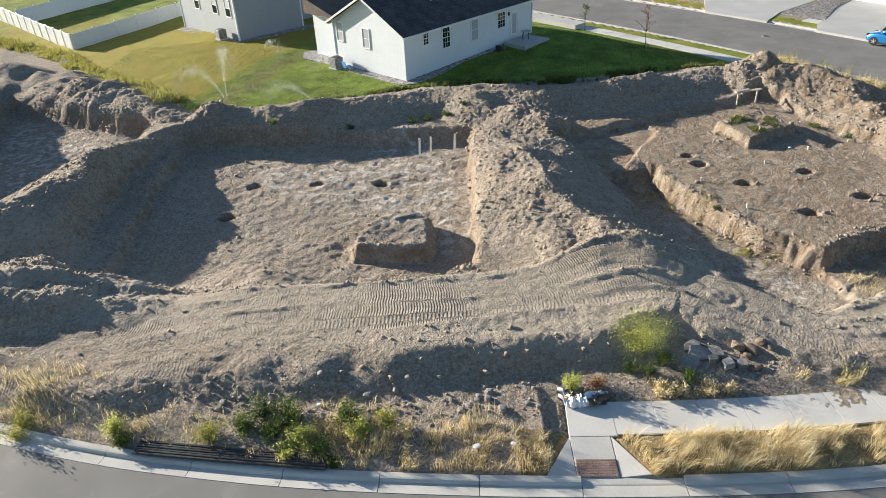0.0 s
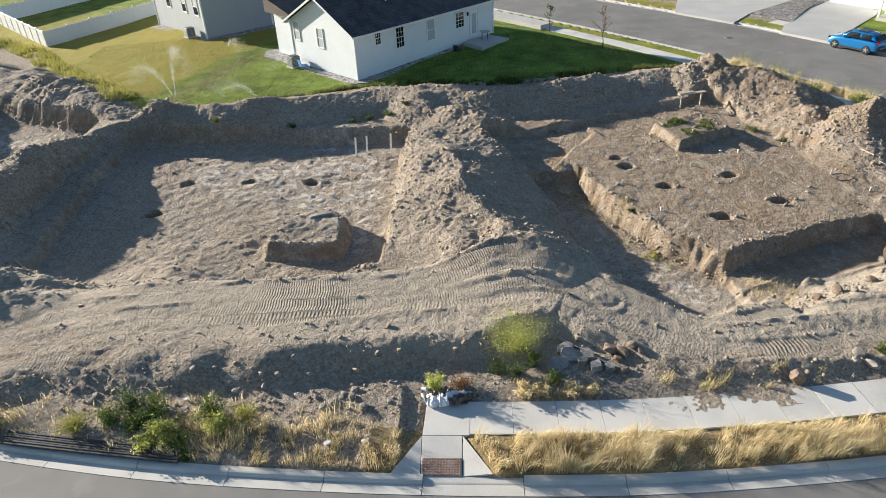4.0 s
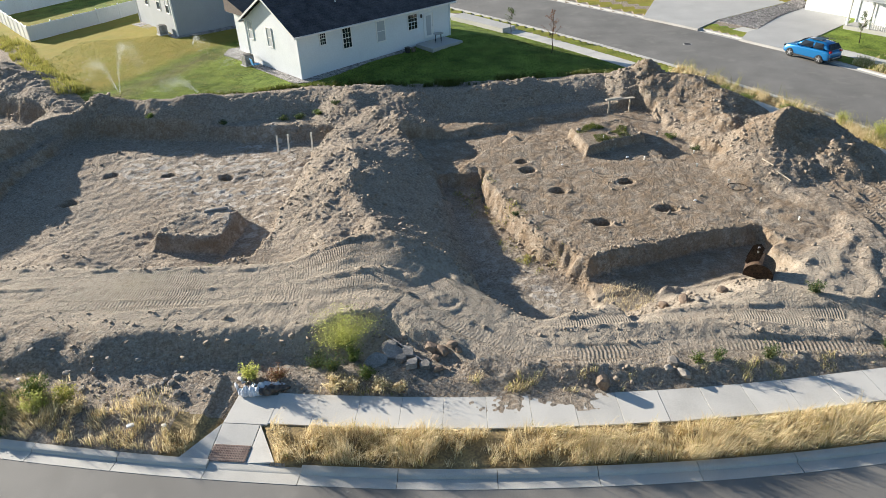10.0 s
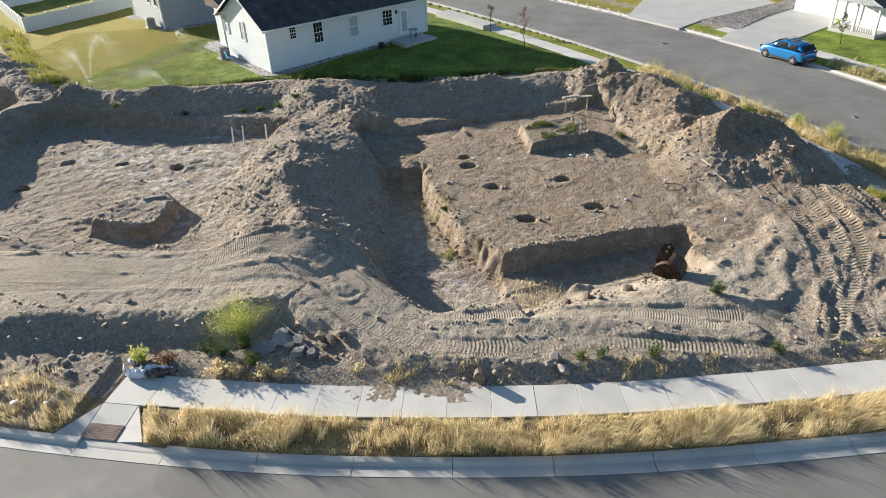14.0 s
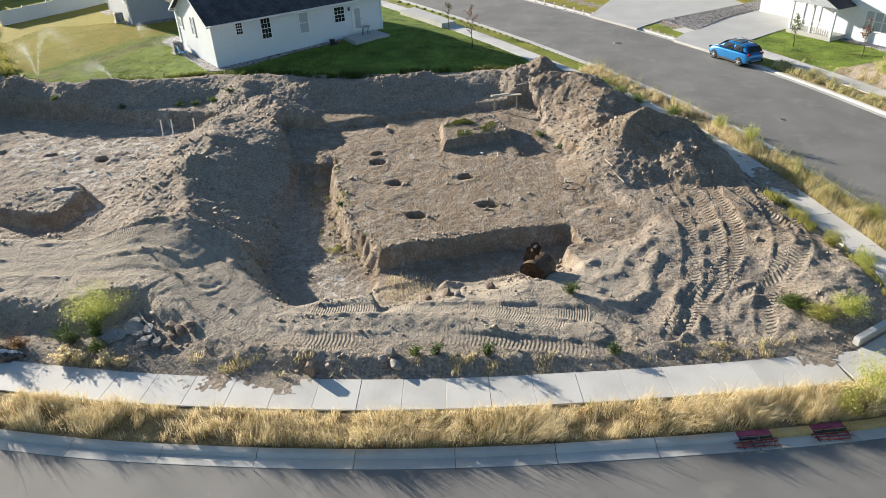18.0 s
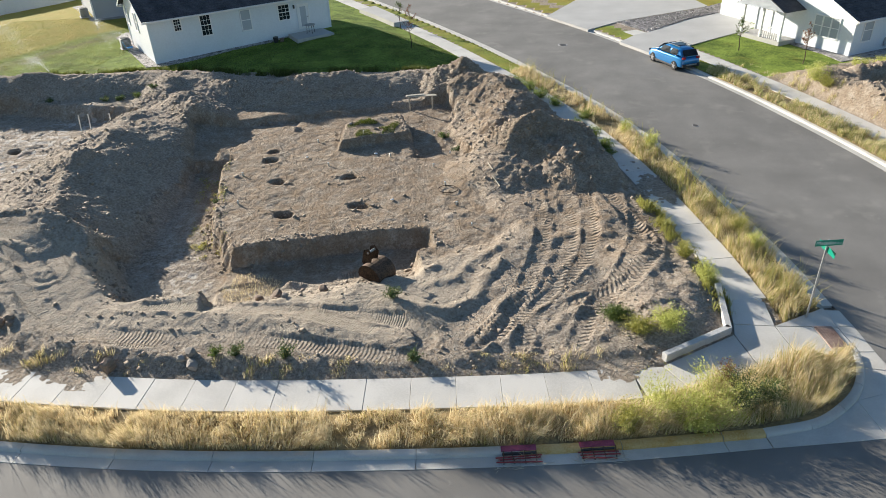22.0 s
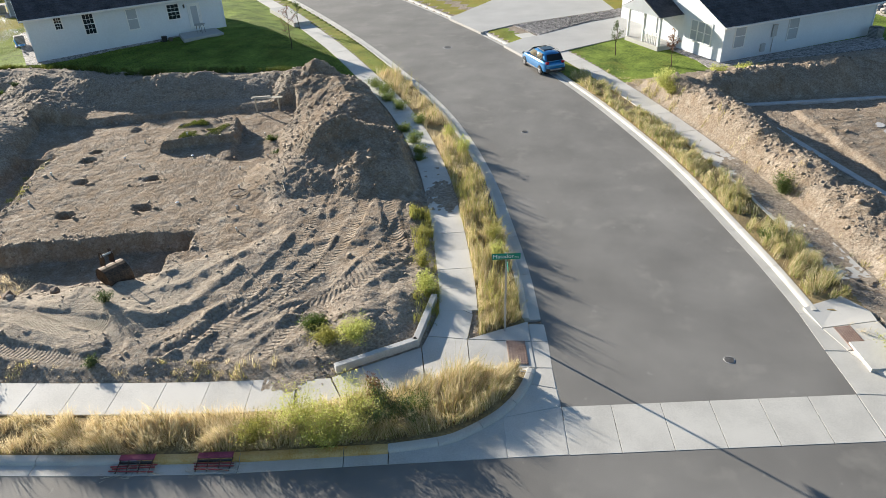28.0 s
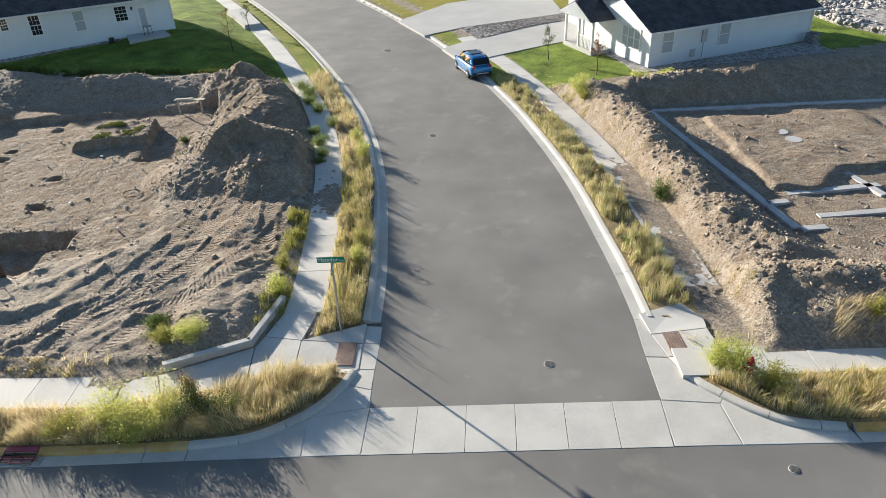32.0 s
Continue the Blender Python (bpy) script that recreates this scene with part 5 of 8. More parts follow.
prism(bm, [(2.5, 9.0), (12, 9.0), (12, 15.5), (2.5, 15.5)], 0.0, 2.95)
part("garage_wing", bm, M_SIDING, h3)
bm = bmesh.new()
vs = [bm.verts.new(p) for p in ((2.0, 8.6, 2.95), (12.5, 8.6, 2.95), (12.5, 16.0, 2.95), (2.0, 16.0, 2.95), (2.0, 12.3, 4.9), (12.5, 12.3, 4.9))]
for q in ((0, 1, 5, 4), (2, 3, 4, 5), (3, 0, 4), (1, 2, 5), (3, 2, 1, 0)):
    bm.faces.new([vs[i] for i in q])
part("wing_roof", bm, M_ROOF, h3)


# ---- built things on the site ----
def slope_at(x, y):
    return (height(x + 0.3, y) - height(x - 0.3, y)) / 0.6, (height(x, y + 0.3) - height(x, y - 0.3)) / 0.6


# low concrete retaining wall at the corner
rw = thing("retaining_wall", "low angled concrete retaining wall holding back the corner soil", "wall", kind="structure")
for a, b in (((35.2, 21.55), (37.5, 23.5)), ((37.5, 23.5), (37.42, 26.3))):
    d = (Vector(b) - Vector(a)).normalized()
    nrm = Vector((-d.y, d.x)) * 0.22
    bm = bmesh.new()
    prism(bm, [tuple(Vector(a)), tuple(Vector(b) + d * 0.0), tuple(Vector(b) + nrm), tuple(Vector(a) + nrm)], -0.1, 0.44, 0.015)
    part("wall_length", bm, M_GREYCON, rw)

# footings on the lot across the side street
foot = thing("foundation", "pale concrete strip footings in an excavated lot", "foundation", kind="structure")
for a, b in (((50.6, 51.1), (57.3, 37.0)), ((50.75, 51.2), (56.2, 53.0)), ((56.2, 53.0), (65.2, 55.9)), ((65.2, 55.9), (70, 46)), ((57.5, 37.0), (58.6, 37.4)), ((56.3, 39.3), (57.3, 39.7)), ((57.3, 40.5), (61.8, 42.5)), ((58.4, 38.4), (62.5, 40.0)), ((59.4, 45.8), (61.8, 41.3)), ((60.2, 45.2), (66, 47.6))):
    d = (Vector(b) - Vector(a)).normalized()
    n_ = Vector((-d.y, d.x)) * 0.2
    bm = bmesh.new()
    prism(bm, [tuple(Vector(a) - n_), tuple(Vector(b) - n_), tuple(Vector(b) + n_), tuple(Vector(a) + n_)], -0.5, -0.02 + 0.004 * (int(a[0] * 10) % 3), 0.012)
    part("footing", bm, M_GREYCON, foot)
for x, y in ((57.9, 48.4), (58.5, 47.3), (61.0, 49.6)):
    bm = bmesh.new()
    bmesh.ops.create_cone(bm, cap_ends=True, segments=20, radius1=0.5, radius2=0.46, depth=0.5, matrix=Matrix.Translation((x, y, -0.07)))
    part("footing_pad", bm, M_GREYCON, foot)


def cover(x, y, r=0.32, z=0.004):
    root = thing("manhole_cover", "round iron manhole cover in a pale concrete collar on the asphalt", "manhole", at=(x, y, z))
    bm = bmesh.new()
    bmesh.ops.create_cone(bm, cap_ends=True, segments=28, radius1=r * 1.2, radius2=r * 1.18, depth=0.02, matrix=Matrix.Translation((0, 0, 0.0)))
    part("collar", bm, M_GREYCON, root)
    bm = bmesh.new()
    bmesh.ops.create_cone(bm, cap_ends=True, segments=28, radius1=r, radius2=r, depth=0.02, matrix=Matrix.Translation((0, 0, 0.008)))
    for i in range(6):
        box(bm, (-r * 0.8, -r * 0.75 + i * r * 0.3 - 0.012, 0.016), (r * 0.8, -r * 0.75 + i * r * 0.3 + 0.012, 0.022))
    part("lid", bm, M_IRON, root)


for x, y, r in ((47.9, 25.2, 0.16), (28.7, 62.0, 0.32), (38.0, 44.3, 0.16), (55.2, 22.4, 0.13)):
    cover(x, y, r)


# storm inlets with paint on the kerb
M_MAGENTA = mat("magenta_paint", (0.3, 0.06, 0.12), 0.7, spread=0.35, fine=20, coarse=3, bump=0.1)
M_REDP = mat("red_paint", (0.3, 0.05, 0.05), 0.65, spread=0.4, fine=20, coarse=3, bump=0.1)


def inlet(x, y, turn, seed):
    rnd = random.Random(seed)
    root = thing("storm_inlet", "kerb storm drain inlet with magenta paint, bent red bars and straw", "drain", "storm inlets", at=(x, y, 0), turn=turn)
    bm = bmesh.new()
    box(bm, (-0.52, 0.47, 0.08), (0.52, 0.68, 0.14), 0.012)
    part("kerb_top", bm, M_MAGENTA, root, "magenta painted kerb top")
    # solid dark block in place of the shade inside the drain mouth
    bm = bmesh.new()
    box(bm, (-0.5, 0.395, 0.012), (0.5, 0.46, 0.1), 0.015)
    part("inlet_shade", bm, M_BLACKPIPE, root, "dark block for the shade inside the drain mouth")
    for i in range(3):
        bm = bmesh.new()
        y0 = 0.1 + i * 0.12
        rod(bm, (-0.62 + rnd.uniform(-0.1, 0.1), y0 + rnd.uniform(-0.05, 0.05), 0.05), (0.6 + rnd.uniform(-0.15, 0.1), y0 + rnd.uniform(-0.05, 0.05), 0.06), 0.022, n=8)
        part("guard_bar", bm, M_REDP, root, "bent red painted bar")
    for i in range(4):
        bm = bmesh.new()
        px = -0.48 + i * 0.32
        rod(bm, (px, 0.06, 0.03), (px + rnd.uniform(-0.05, 0.05), 0.48, 0.12), 0.016, n=6)
        part("rib", bm, M_RUST, root)
    bm = bmesh.new()
    for i in range(60):
        px, py, a = rnd.uniform(-0.7, 0.8), rnd.uniform(-0.15, 0.4), rnd.uniform(0, 6.28)
        ln = rnd.uniform(0.1, 0.35)
        rod(bm, (px, py, 0.02), (px + ln * math.cos(a), py + ln * math.sin(a) * 0.6, rnd.uniform(0.03, 0.16)), 0.006, n=3, caps=False)
    tagged(part("straw", bm, M_WOOD, root), "dry straw caught on the bars", kind="stuff")


inlet(30.95, 16.33, 14.5, 1)
inlet(33.2, 16.93, 15.5, 2)


# white board fences
def fence_run(pts, base, h=1.8):
    root = thing("fence", "tall white vinyl panel fence stepping along the lawn", "fence", kind="structure")
    for a, b in zip(pts, pts[1:]):
        a, b = Vector(a), Vector(b)
        n = max(1, round((b - a).length / 2.4))
        ang = math.atan2(b.y - a.y, b.x - a.x)
        for i in range(n):
            p = a.lerp(b, i / n)
            L = (b - a).length / n
            z = base + 0.16 * math.sin(p.x * 0.21 + p.y * 0.1)
            m = pose(p.x, p.y, z, 0, 0, math.degrees(ang))
            bm = bmesh.new()
            box(bm, (-0.065, -0.065, -0.6), (0.065, 0.065, h + 0.06), 0.008, m)
            bmesh.ops.create_cone(bm, segments=4, cap_ends=True, radius1=0.115, radius2=0.0, depth=0.09, matrix=m @ pose(0, 0, h + 0.1, 0, 0, 45))
            part("post", bm, M_VINYL, root)
            bm = bmesh.new()
            k = 12
            w = (L - 0.13) / k
            for j in range(k):
                box(bm, (0.065 + j * w + 0.004, -0.018, -0.35), (0.065 + (j + 1) * w - 0.004, 0.018, h - 0.1), 0.004, m)
            part("panel", bm, M_VINYL, root)
            bm = bmesh.new()
            box(bm, (0.065, -0.03, h - 0.1), (L - 0.065, 0.03, h), 0.008, m)
            part("rail", bm, M_VINYL, root)
    return root


fence_run([(-62, 92.4), (-53.0, 83.6), (-44.8, 75.6), (-36.9, 67.9), (-32.9, 74.6), (-28.9, 81.8)], -0.3)
fence_run([(-49, 80.6), (-44.7, 90.8), (-40, 100)], -0.2)


# parked car
M_CARBLUE = mat("blue_car_paint", (0.012, 0.2, 0.5), 0.25, metal=0.35, spread=0.06, fine=200, coarse=0.5, bump=0.0, clear=1.0)
M_TYRE = mat("tyre_rubber", (0.02, 0.02, 0.02), 0.85, spread=0.2, fine=40, coarse=5, bump=0.2)
M_ALLOY = mat("alloy", (0.6, 0.6, 0.62), 0.35, metal=0.8, spread=0.1, bump=0.0)
M_TAIL = mat("tail_lamp_red", (0.35, 0.01, 0.015), 0.2, spread=0.1, bump=0.0, clear=1.0)
M_DARKTRIM = mat("dark_trim", (0.03, 0.03, 0.032), 0.5, spread=0.2, bump=0.0)


def loft(bm, rings):
    """A skin over rings of equal count, closed at both ends."""
    vr = [[bm.verts.new(p) for p in r] for r in rings]
    n = len(rings[0])
    for a, b in zip(vr, vr[1:]):
        for i in range(n):
            bm.faces.new((a[i], a[(i + 1) % n], b[(i + 1) % n], b[i]))
    bm.faces.new(vr[0][::-1])
    bm.faces.new(vr[-1])
    bmesh.ops.recalc_face_normals(bm, faces=bm.faces[:])


def round_off(ob):
    md = ob.modifiers.new("rounding", "SUBSURF")
    md.levels = md.render_levels = 2


def car(x, y, turn):
    root = thing("car", "bright blue compact crossover car parked at the kerb", "car", at=(x, y, 0.004), turn=turn)

    def ring(px, w, z0, z1, sh):
        return [(px, -w, z0 + 0.08), (px, -w * 0.94, z0), (px, w * 0.94, z0), (px, w, z0 + 0.08), (px, w * 1.02, (z0 + z1) / 2), (px, w * sh, z1 - 0.06), (px, w * sh * 0.93, z1), (px, -w * sh * 0.93, z1), (px, -w * sh, z1 - 0.06), (px, -w * 1.02, (z0 + z1) / 2)]
    bm = bmesh.new()
    loft(bm, [ring(-2.13, 0.72, 0.36, 0.78, 0.9), ring(-2.05, 0.82, 0.28, 0.98, 0.95), ring(-1.7, 0.87, 0.24, 1.06, 0.97), ring(-0.6, 0.88, 0.22, 1.04, 0.97), ring(0.7, 0.88, 0.22, 1.02, 0.97), ring(1.2, 0.87, 0.22, 1.0, 0.95), ring(1.85, 0.83, 0.25, 0.9, 0.9), ring(2.08, 0.72, 0.32, 0.78, 0.86), ring(2.14, 0.6, 0.38, 0.66, 0.86)])
    body = part("body", bm, M_CARBLUE, root, smooth=True)
    round_off(body)
    bm = bmesh.new()

    def cab(px, w, z0, z1, tw):
        return [(px, -w, z0), (px, w, z0), (px, (w + tw) / 2 + 0.02, (z0 + z1) / 2), (px, tw, z1), (px, -tw, z1), (px, -(w + tw) / 2 - 0.02, (z0 + z1) / 2)]
    loft(bm, [cab(-2.0, 0.74, 0.98, 1.06, 0.7), cab(-1.62, 0.8, 1.0, 1.55, 0.6), cab(-1.2, 0.82, 1.0, 1.63, 0.62), cab(0.0, 0.82, 1.0, 1.64, 0.62), cab(0.45, 0.81, 0.98, 1.56, 0.6), cab(1.2, 0.76, 0.96, 1.03, 0.66)])
    round_off(part("cabin", bm, M_CARBLUE, root, smooth=True))
    for s in (-1, 1):
        for a, b in ((-1.45, -0.62), (-0.55, 0.35), ):
            bm = bmesh.new()
            vs = [bm.verts.new(p) for p in ((a, s * 0.835, 1.08), (b, s * 0.835, 1.08), (b - (0.0 if b < 0 else -0.3), s * 0.835, 1.09), (b - 0.05, s * 0.68, 1.5), (a + 0.08, s * 0.68, 1.5))]
            bm.faces.new(vs)
            bmesh.ops.solidify(bm, geom=bm.faces[:], thickness=0.012)
            part("side_window", bm, M_GLASS, root)
    bm = bmesh.new()
    vs = [bm.verts.new(p) for p in ((-2.02, -0.66, 1.1), (-2.02, 0.66, 1.1), (-1.72, 0.57, 1.5), (-1.72, -0.57, 1.5))]
    bm.faces.new(vs)
    bmesh.ops.solidify(bm, geom=bm.faces[:], thickness=-0.03)
    part("rear_window", bm, M_GLASS, root)
    bm = bmesh.new()
    vs = [bm.verts.new(p) for p in ((1.16, -0.66, 1.07), (1.16, 0.66, 1.07), (0.5, 0.56, 1.55), (0.5, -0.56, 1.55))]
    bm.faces.new(vs)
    bmesh.ops.solidify(bm, geom=bm.faces[:], thickness=0.03)
    part("windscreen", bm, M_GLASS, root)
    bm = bmesh.new()
    box(bm, (-0.9, -0.5, 1.62), (-0.1, 0.5, 1.652), 0.01)
    part("sunroof", bm, M_GLASS, root)
    for s in (-1, 1):
        bm = bmesh.new()
        box(bm, (-2.12, s * 0.62 - 0.13, 0.88), (-1.95, s * 0.62 + 0.13, 1.06), 0.04)
        part("tail_lamp", bm, M_TAIL, root, "red tail lamp")
        bm = bmesh.new()
        box(bm, (1.82, s * 0.66 - 0.13, 0.68), (2.07, s * 0.66 + 0.1, 0.84), 0.04)
        part("headlamp", bm, M_GLASS, root)
        bm = bmesh.new()
        rod(bm, (-1.4, s * 0.56, 1.67), (0.2, s * 0.56, 1.68), 0.02)
        part("roof_rail", bm, M_DARKTRIM, root)
        bm = bmesh.new()
        box(bm, (0.62, s * 0.9 - 0.1, 1.02), (0.8, s * 0.9 + 0.1, 1.16), 0.03)
        part("mirror", bm, M_CARBLUE, root)
        bm = bmesh.new()
        box(bm, (-1.7, s * 0.87 - 0.03, 0.2), (1.7, s * 0.87 + 0.03, 0.34), 0.02)
        part("sill", bm, M_DARKTRIM, root)
        for wx in (-1.3, 1.3):
            wheel = new("wheel")
            wheel.parent = root
            wheel.matrix_local = pose(wx, s * 0.8, 0.34)
            bm = bmesh.new()
            rod(bm, (0, -0.11, 0), (0, 0.11, 0), 0.34, n=24)
            bmesh.ops.bevel(bm, geom=[e for e in bm.edges if len(e.link_faces) == 2 and e.calc_face_angle(0) > 0.8], offset=0.03, segments=2, affect="EDGES")
            part("tyre", bm, M_TYRE, wheel)
            bm = bmesh.new()
            for q in range(5):
                box(bm, (-0.03, s * 0.112 - 0.015, 0), (0.03, s * 0.112 + 0.012, 0.22), 0.008, pose(0, 0, 0, 0, q * 72, 0))
            rod(bm, (0, s * 0.09, 0), (0, s * 0.128, 0), 0.07, n=12)
            rod(bm, (0, s * 0.08, 0), (0, s * 0.116, 0), 0.235, n=24, caps=False)
            part("rim", bm, M_ALLOY, wheel)
    bm = bmesh.new()
    box(bm, (-2.2, -0.75, 0.32), (-2.0, 0.75, 0.56), 0.04)
    part("rear_bumper", bm, M_DARKTRIM, root)
    bm = bmesh.new()
    box(bm, (-2.22, -0.45, 0.46), (-2.18, 0.45, 0.54), 0.01)
    part("bumper_plate", bm, M_ALLOY, root)


car(37.35, 57.25, 123.5)


# street name sign
M_SIGN = mat("sign_green", (0.0, 0.24, 0.16), 0.4, spread=0.08, bump=0.0)
M_GALV = mat("galvanised", (0.42, 0.43, 0.44), 0.45, metal=0.7, spread=0.15, bump=0.05)
sg = thing("street_sign", "green street name sign blades on a slim steel post", "sign", at=(40.28, 25.05, 0.1))
bm = bmesh.new()
box(bm, (-0.03, -0.03, -0.15), (0.03, 0.03, 3.3), 0.006)
part("post", bm, M_GALV, sg)
for nm, z, turn in (("Matador Ave", 3.08, 16), ("", 2.8, 106)):
    bl = new("name_blade")
    bl.parent = sg
    bl.matrix_local = pose(0, 0, z, 0, 0, turn)
    bm = bmesh.new()
    box(bm, (-0.48, -0.06 if nm else -0.034, 0), (0.48, -0.052 if nm else -0.028, 0.23), 0.002)
    part("plate", bm, M_SIGN, bl)
    if nm:
        cu = bpy.data.curves.new("lettering", "FONT")
        cu.body, cu.size, cu.align_x = "Matador", 0.21, "CENTER"
        tx = new("lettering", cu)
        tx.parent = bl
        tx.matrix_local = pose(-0.1, -0.063, 0.055, 90)
        cu.materials.append(M_TRIM)
        cu2 = bpy.data.curves.new("lettering", "FONT")
        cu2.body, cu2.size, cu2.align_x = "Ave", 0.1, "CENTER"
        tx2 = new("lettering", cu2)
        tx2.parent = bl
        tx2.matrix_local = pose(0.36, -0.063, 0.055, 90)
        cu2.materials.append(M_TRIM)
    else:
        bm = bmesh.new()
        box(bm, (-0.38, -0.038, 0.07), (0.3, -0.035, 0.15))
        part("bar", bm, M_TRIM, bl)

# hydrant
hy = thing("fire_hydrant", "red fire hydrant with silver bands in tall weeds", "hydrant", at=(54.25, 25.9, 0.1))
M_HYD = mat("hydrant_red", (0.36, 0.02, 0.03), 0.45, spread=0.2, bump=0.05)
bm = bmesh.new()
rod(bm, (0, 0, 0), (0, 0, 0.62), 0.11, n=14)
part("barrel", bm, M_HYD, hy)
bm = bmesh.new()
rod(bm, (0, 0, 0.55), (0, 0, 0.62), 0.16, n=14)
part("flange", bm, M_GALV, hy)
bm = bmesh.new()
rod(bm, (0, 0, 0.62), (0, 0, 0.84), 0.13, 0.07, n=14)
rod(bm, (0, 0, 0.84), (0, 0, 0.92), 0.035, n=6)
part("bonnet", bm, M_HYD, hy)
for v in ((0.2, 0, 0), (-0.2, 0, 0), (0, -0.22, 0)):
    bm = bmesh.new()
    rod(bm, (0, 0, 0.48), (v[0], v[1], 0.48), 0.06, n=10)
    part("nozzle", bm, M_HYD, hy)


# excavator bucket
def bucket(x, y, turn):
    z = height(x, y) - 0.06
    root = thing("excavator_bucket", "rusty dark steel excavator bucket lying on the soil", "bucket", at=(x, y, z), turn=turn)
    prof = [(math.cos(a) * 0.6, math.sin(a) * 0.55 + 0.35) for a in np.linspace(radians(-25), radians(190), 15)]
    bm = bmesh.new()
    ins = [(px * 0.94, 0.35 + (pz - 0.35) * 0.94) for px, pz in prof]
    rim = prof + ins[::-1]
    ends = [[bm.verts.new((p[0], w, p[1])) for p in rim] for w in (-0.5, 0.5)]
    for i in range(len(rim)):
        k_ = (i + 1) % len(rim)
        bm.faces.new((ends[0][i], ends[0][k_], ends[1][k_], ends[1][i]))
    bmesh.ops.recalc_face_normals(bm, faces=bm.faces[:])
    part("shell", bm, M_RUST, root)
    for s in (-1, 1):
        bm = bmesh.new()
        vs = [bm.verts.new((p[0], s * 0.5, p[1])) for p in prof]
        bm.faces.new(vs)
        bmesh.ops.solidify(bm, geom=bm.faces[:], thickness=0.03 * s)
        part("side_plate", bm, M_RUST, root)
        bm = bmesh.new()
        vs = [bm.verts.new((p[0], s * 0.2, p[1])) for p in ((-0.5, 0.6), (-0.1, 0.82), (0.02, 1.3), (-0.16, 1.52), (-0.44, 1.38), (-0.62, 0.75))]
        bm.faces.new(vs)
        bmesh.ops.solidify(bm, geom=bm.faces[:], thickness=0.05)
        part("ear", bm, M_RUST, root)
    bm = bmesh.new()
    rod(bm, (-0.2, -0.24, 1.32), (-0.2, 0.26, 1.32), 0.05)
    part("pin", bm, M_GALV, root)
    for i in range(5):
        bm = bmesh.new()
        box(bm, (0.5, -0.45 + i * 0.21, 0.02), (0.66, -0.37 + i * 0.21, 0.12), 0.015)
        part("tooth", bm, M_RUST, root)


bucket(23.85, 25.1, -24)

# batter board in the far corner of the excavation
bb = thing("batter_board", "pale plank on two wooden posts standing in the cutting", "boards", at=(20.6, 45.3, 0))
bm = bmesh.new()
box(bm, (-1.05, -0.2, 0.86), (1.0, 0.1, 0.9), 0.006, pose(0, 0, 0, 0, 0, 16))
part("plank", bm, M_WOOD, bb)
bm = bmesh.new()
box(bm, (-1.0, 0.0, 0.9), (0.2, 0.22, 0.94), 0.006, pose(0, 0, 0.0, 2, 0, 22))
part("plank", bm, M_WOOD, bb)
for px, py in ((-0.75, -0.35), (0.7, 0.1)):
    bm = bmesh.new()
    box(bm, (px - 0.045, py - 0.045, -0.35), (px + 0.045, py + 0.045, 0.86), 0.006)
    part("post", bm, M_WOOD, bb)


def loose_board(name, label, cat, a, b, w, t, material, roll=0, group=""):
    a, b = Vector(a), Vector(b)
    root = thing(name, label, cat, group)
    d = b - a
    bm = bmesh.new()
    box(bm, (-w / 2, -t / 2, -d.length / 2), (w / 2, t / 2, d.length / 2), 0.006)
    m = Matrix.Translation((a + b) / 2) @ d.to_track_quat("Z", "Y").to_matrix().to_4x4() @ pose(0, 0, 0, 0, 0, roll)
    bmesh.ops.transform(bm, matrix=m, verts=bm.verts[:])
    part("board", bm, material, root)
    return root


for x, y, h in ((-1.8, 39.6, 1.15), (-1.1, 39.7, 1.2), (0.4, 39.9, 1.3)):
    z = height(x, y)
    loose_board("grade_stake", "pale wooden stake standing upright in the pit floor", "stake", (x, y, z - 0.15), (x + 0.06, y + 0.1, z + h), 0.15, 0.03, M_PALEWOOD, 0, "stakes in the pit")


def lying(name, label, x, y, turn, length, w, t, material, lift=0.02, dz=0.0):
    dx, dy = math.cos(radians(turn)) * length / 2, math.sin(radians(turn)) * length / 2
    za, zb = height(x - dx, y - dy), height(x + dx, y + dy)
    zm = max(height(x, y) - (za + zb) / 2, 0)
    return loose_board(name, label, "board", (x - dx, y - dy, za + lift + zm), (x + dx, y + dy, zb + lift + zm + dz), w, t, material, 90)


lying("plank", "short pale plank lying at the foot of the shaded bank", -16.0, 26.5, -35, 1.3, 0.14, 0.04, M_WOOD, 0.05)
lying("plank", "grey plank lying on top of the soil block in the pit", -2.2, 30.2, 25, 1.2, 0.16, 0.05, M_GALV, 0.04)
lying("pole", "grey weathered pole lying over the broken concrete", 9.35, 19.15, -42, 2.2, 0.13, 0.07, M_CHUNK, 0.1)
lying("lath", "thin pale lath lying on the soil", 27.0, 34.7, -62, 0.8, 0.06, 0.03, M_WOOD)
lying("lath", "thin pale lath lying on the soil", 27.5, 33.5, -55, 0.9, 0.06, 0.03, M_WOOD)
lying("stick", "bare brown stick lying among the weeds", -5.9, 15.6, -10, 0.8, 0.05, 0.05, M_WOOD)


def pipes(pts, label, n=6):
    root = thing("pipe_bundle", label, "pipes")
    for i in range(n):
        bm = bmesh.new()
        off = (i - (n - 1) / 2) * 0.095
        for a, b in zip(pts, pts[1:]):
            d = Vector((b[0] - a[0], b[1] - a[1])).normalized()
            o = Vector((-d.y, d.x)) * off
            rod(bm, (a[0] + o.x, a[1] + o.y, a[2] + 0.02 * (i % 2)), (b[0] + o.x, b[1] + o.y, b[2] + 0.02 * (i % 2)), 0.05, n=10)
        part("pipe", bm, M_BLACKPIPE, root, smooth=False)


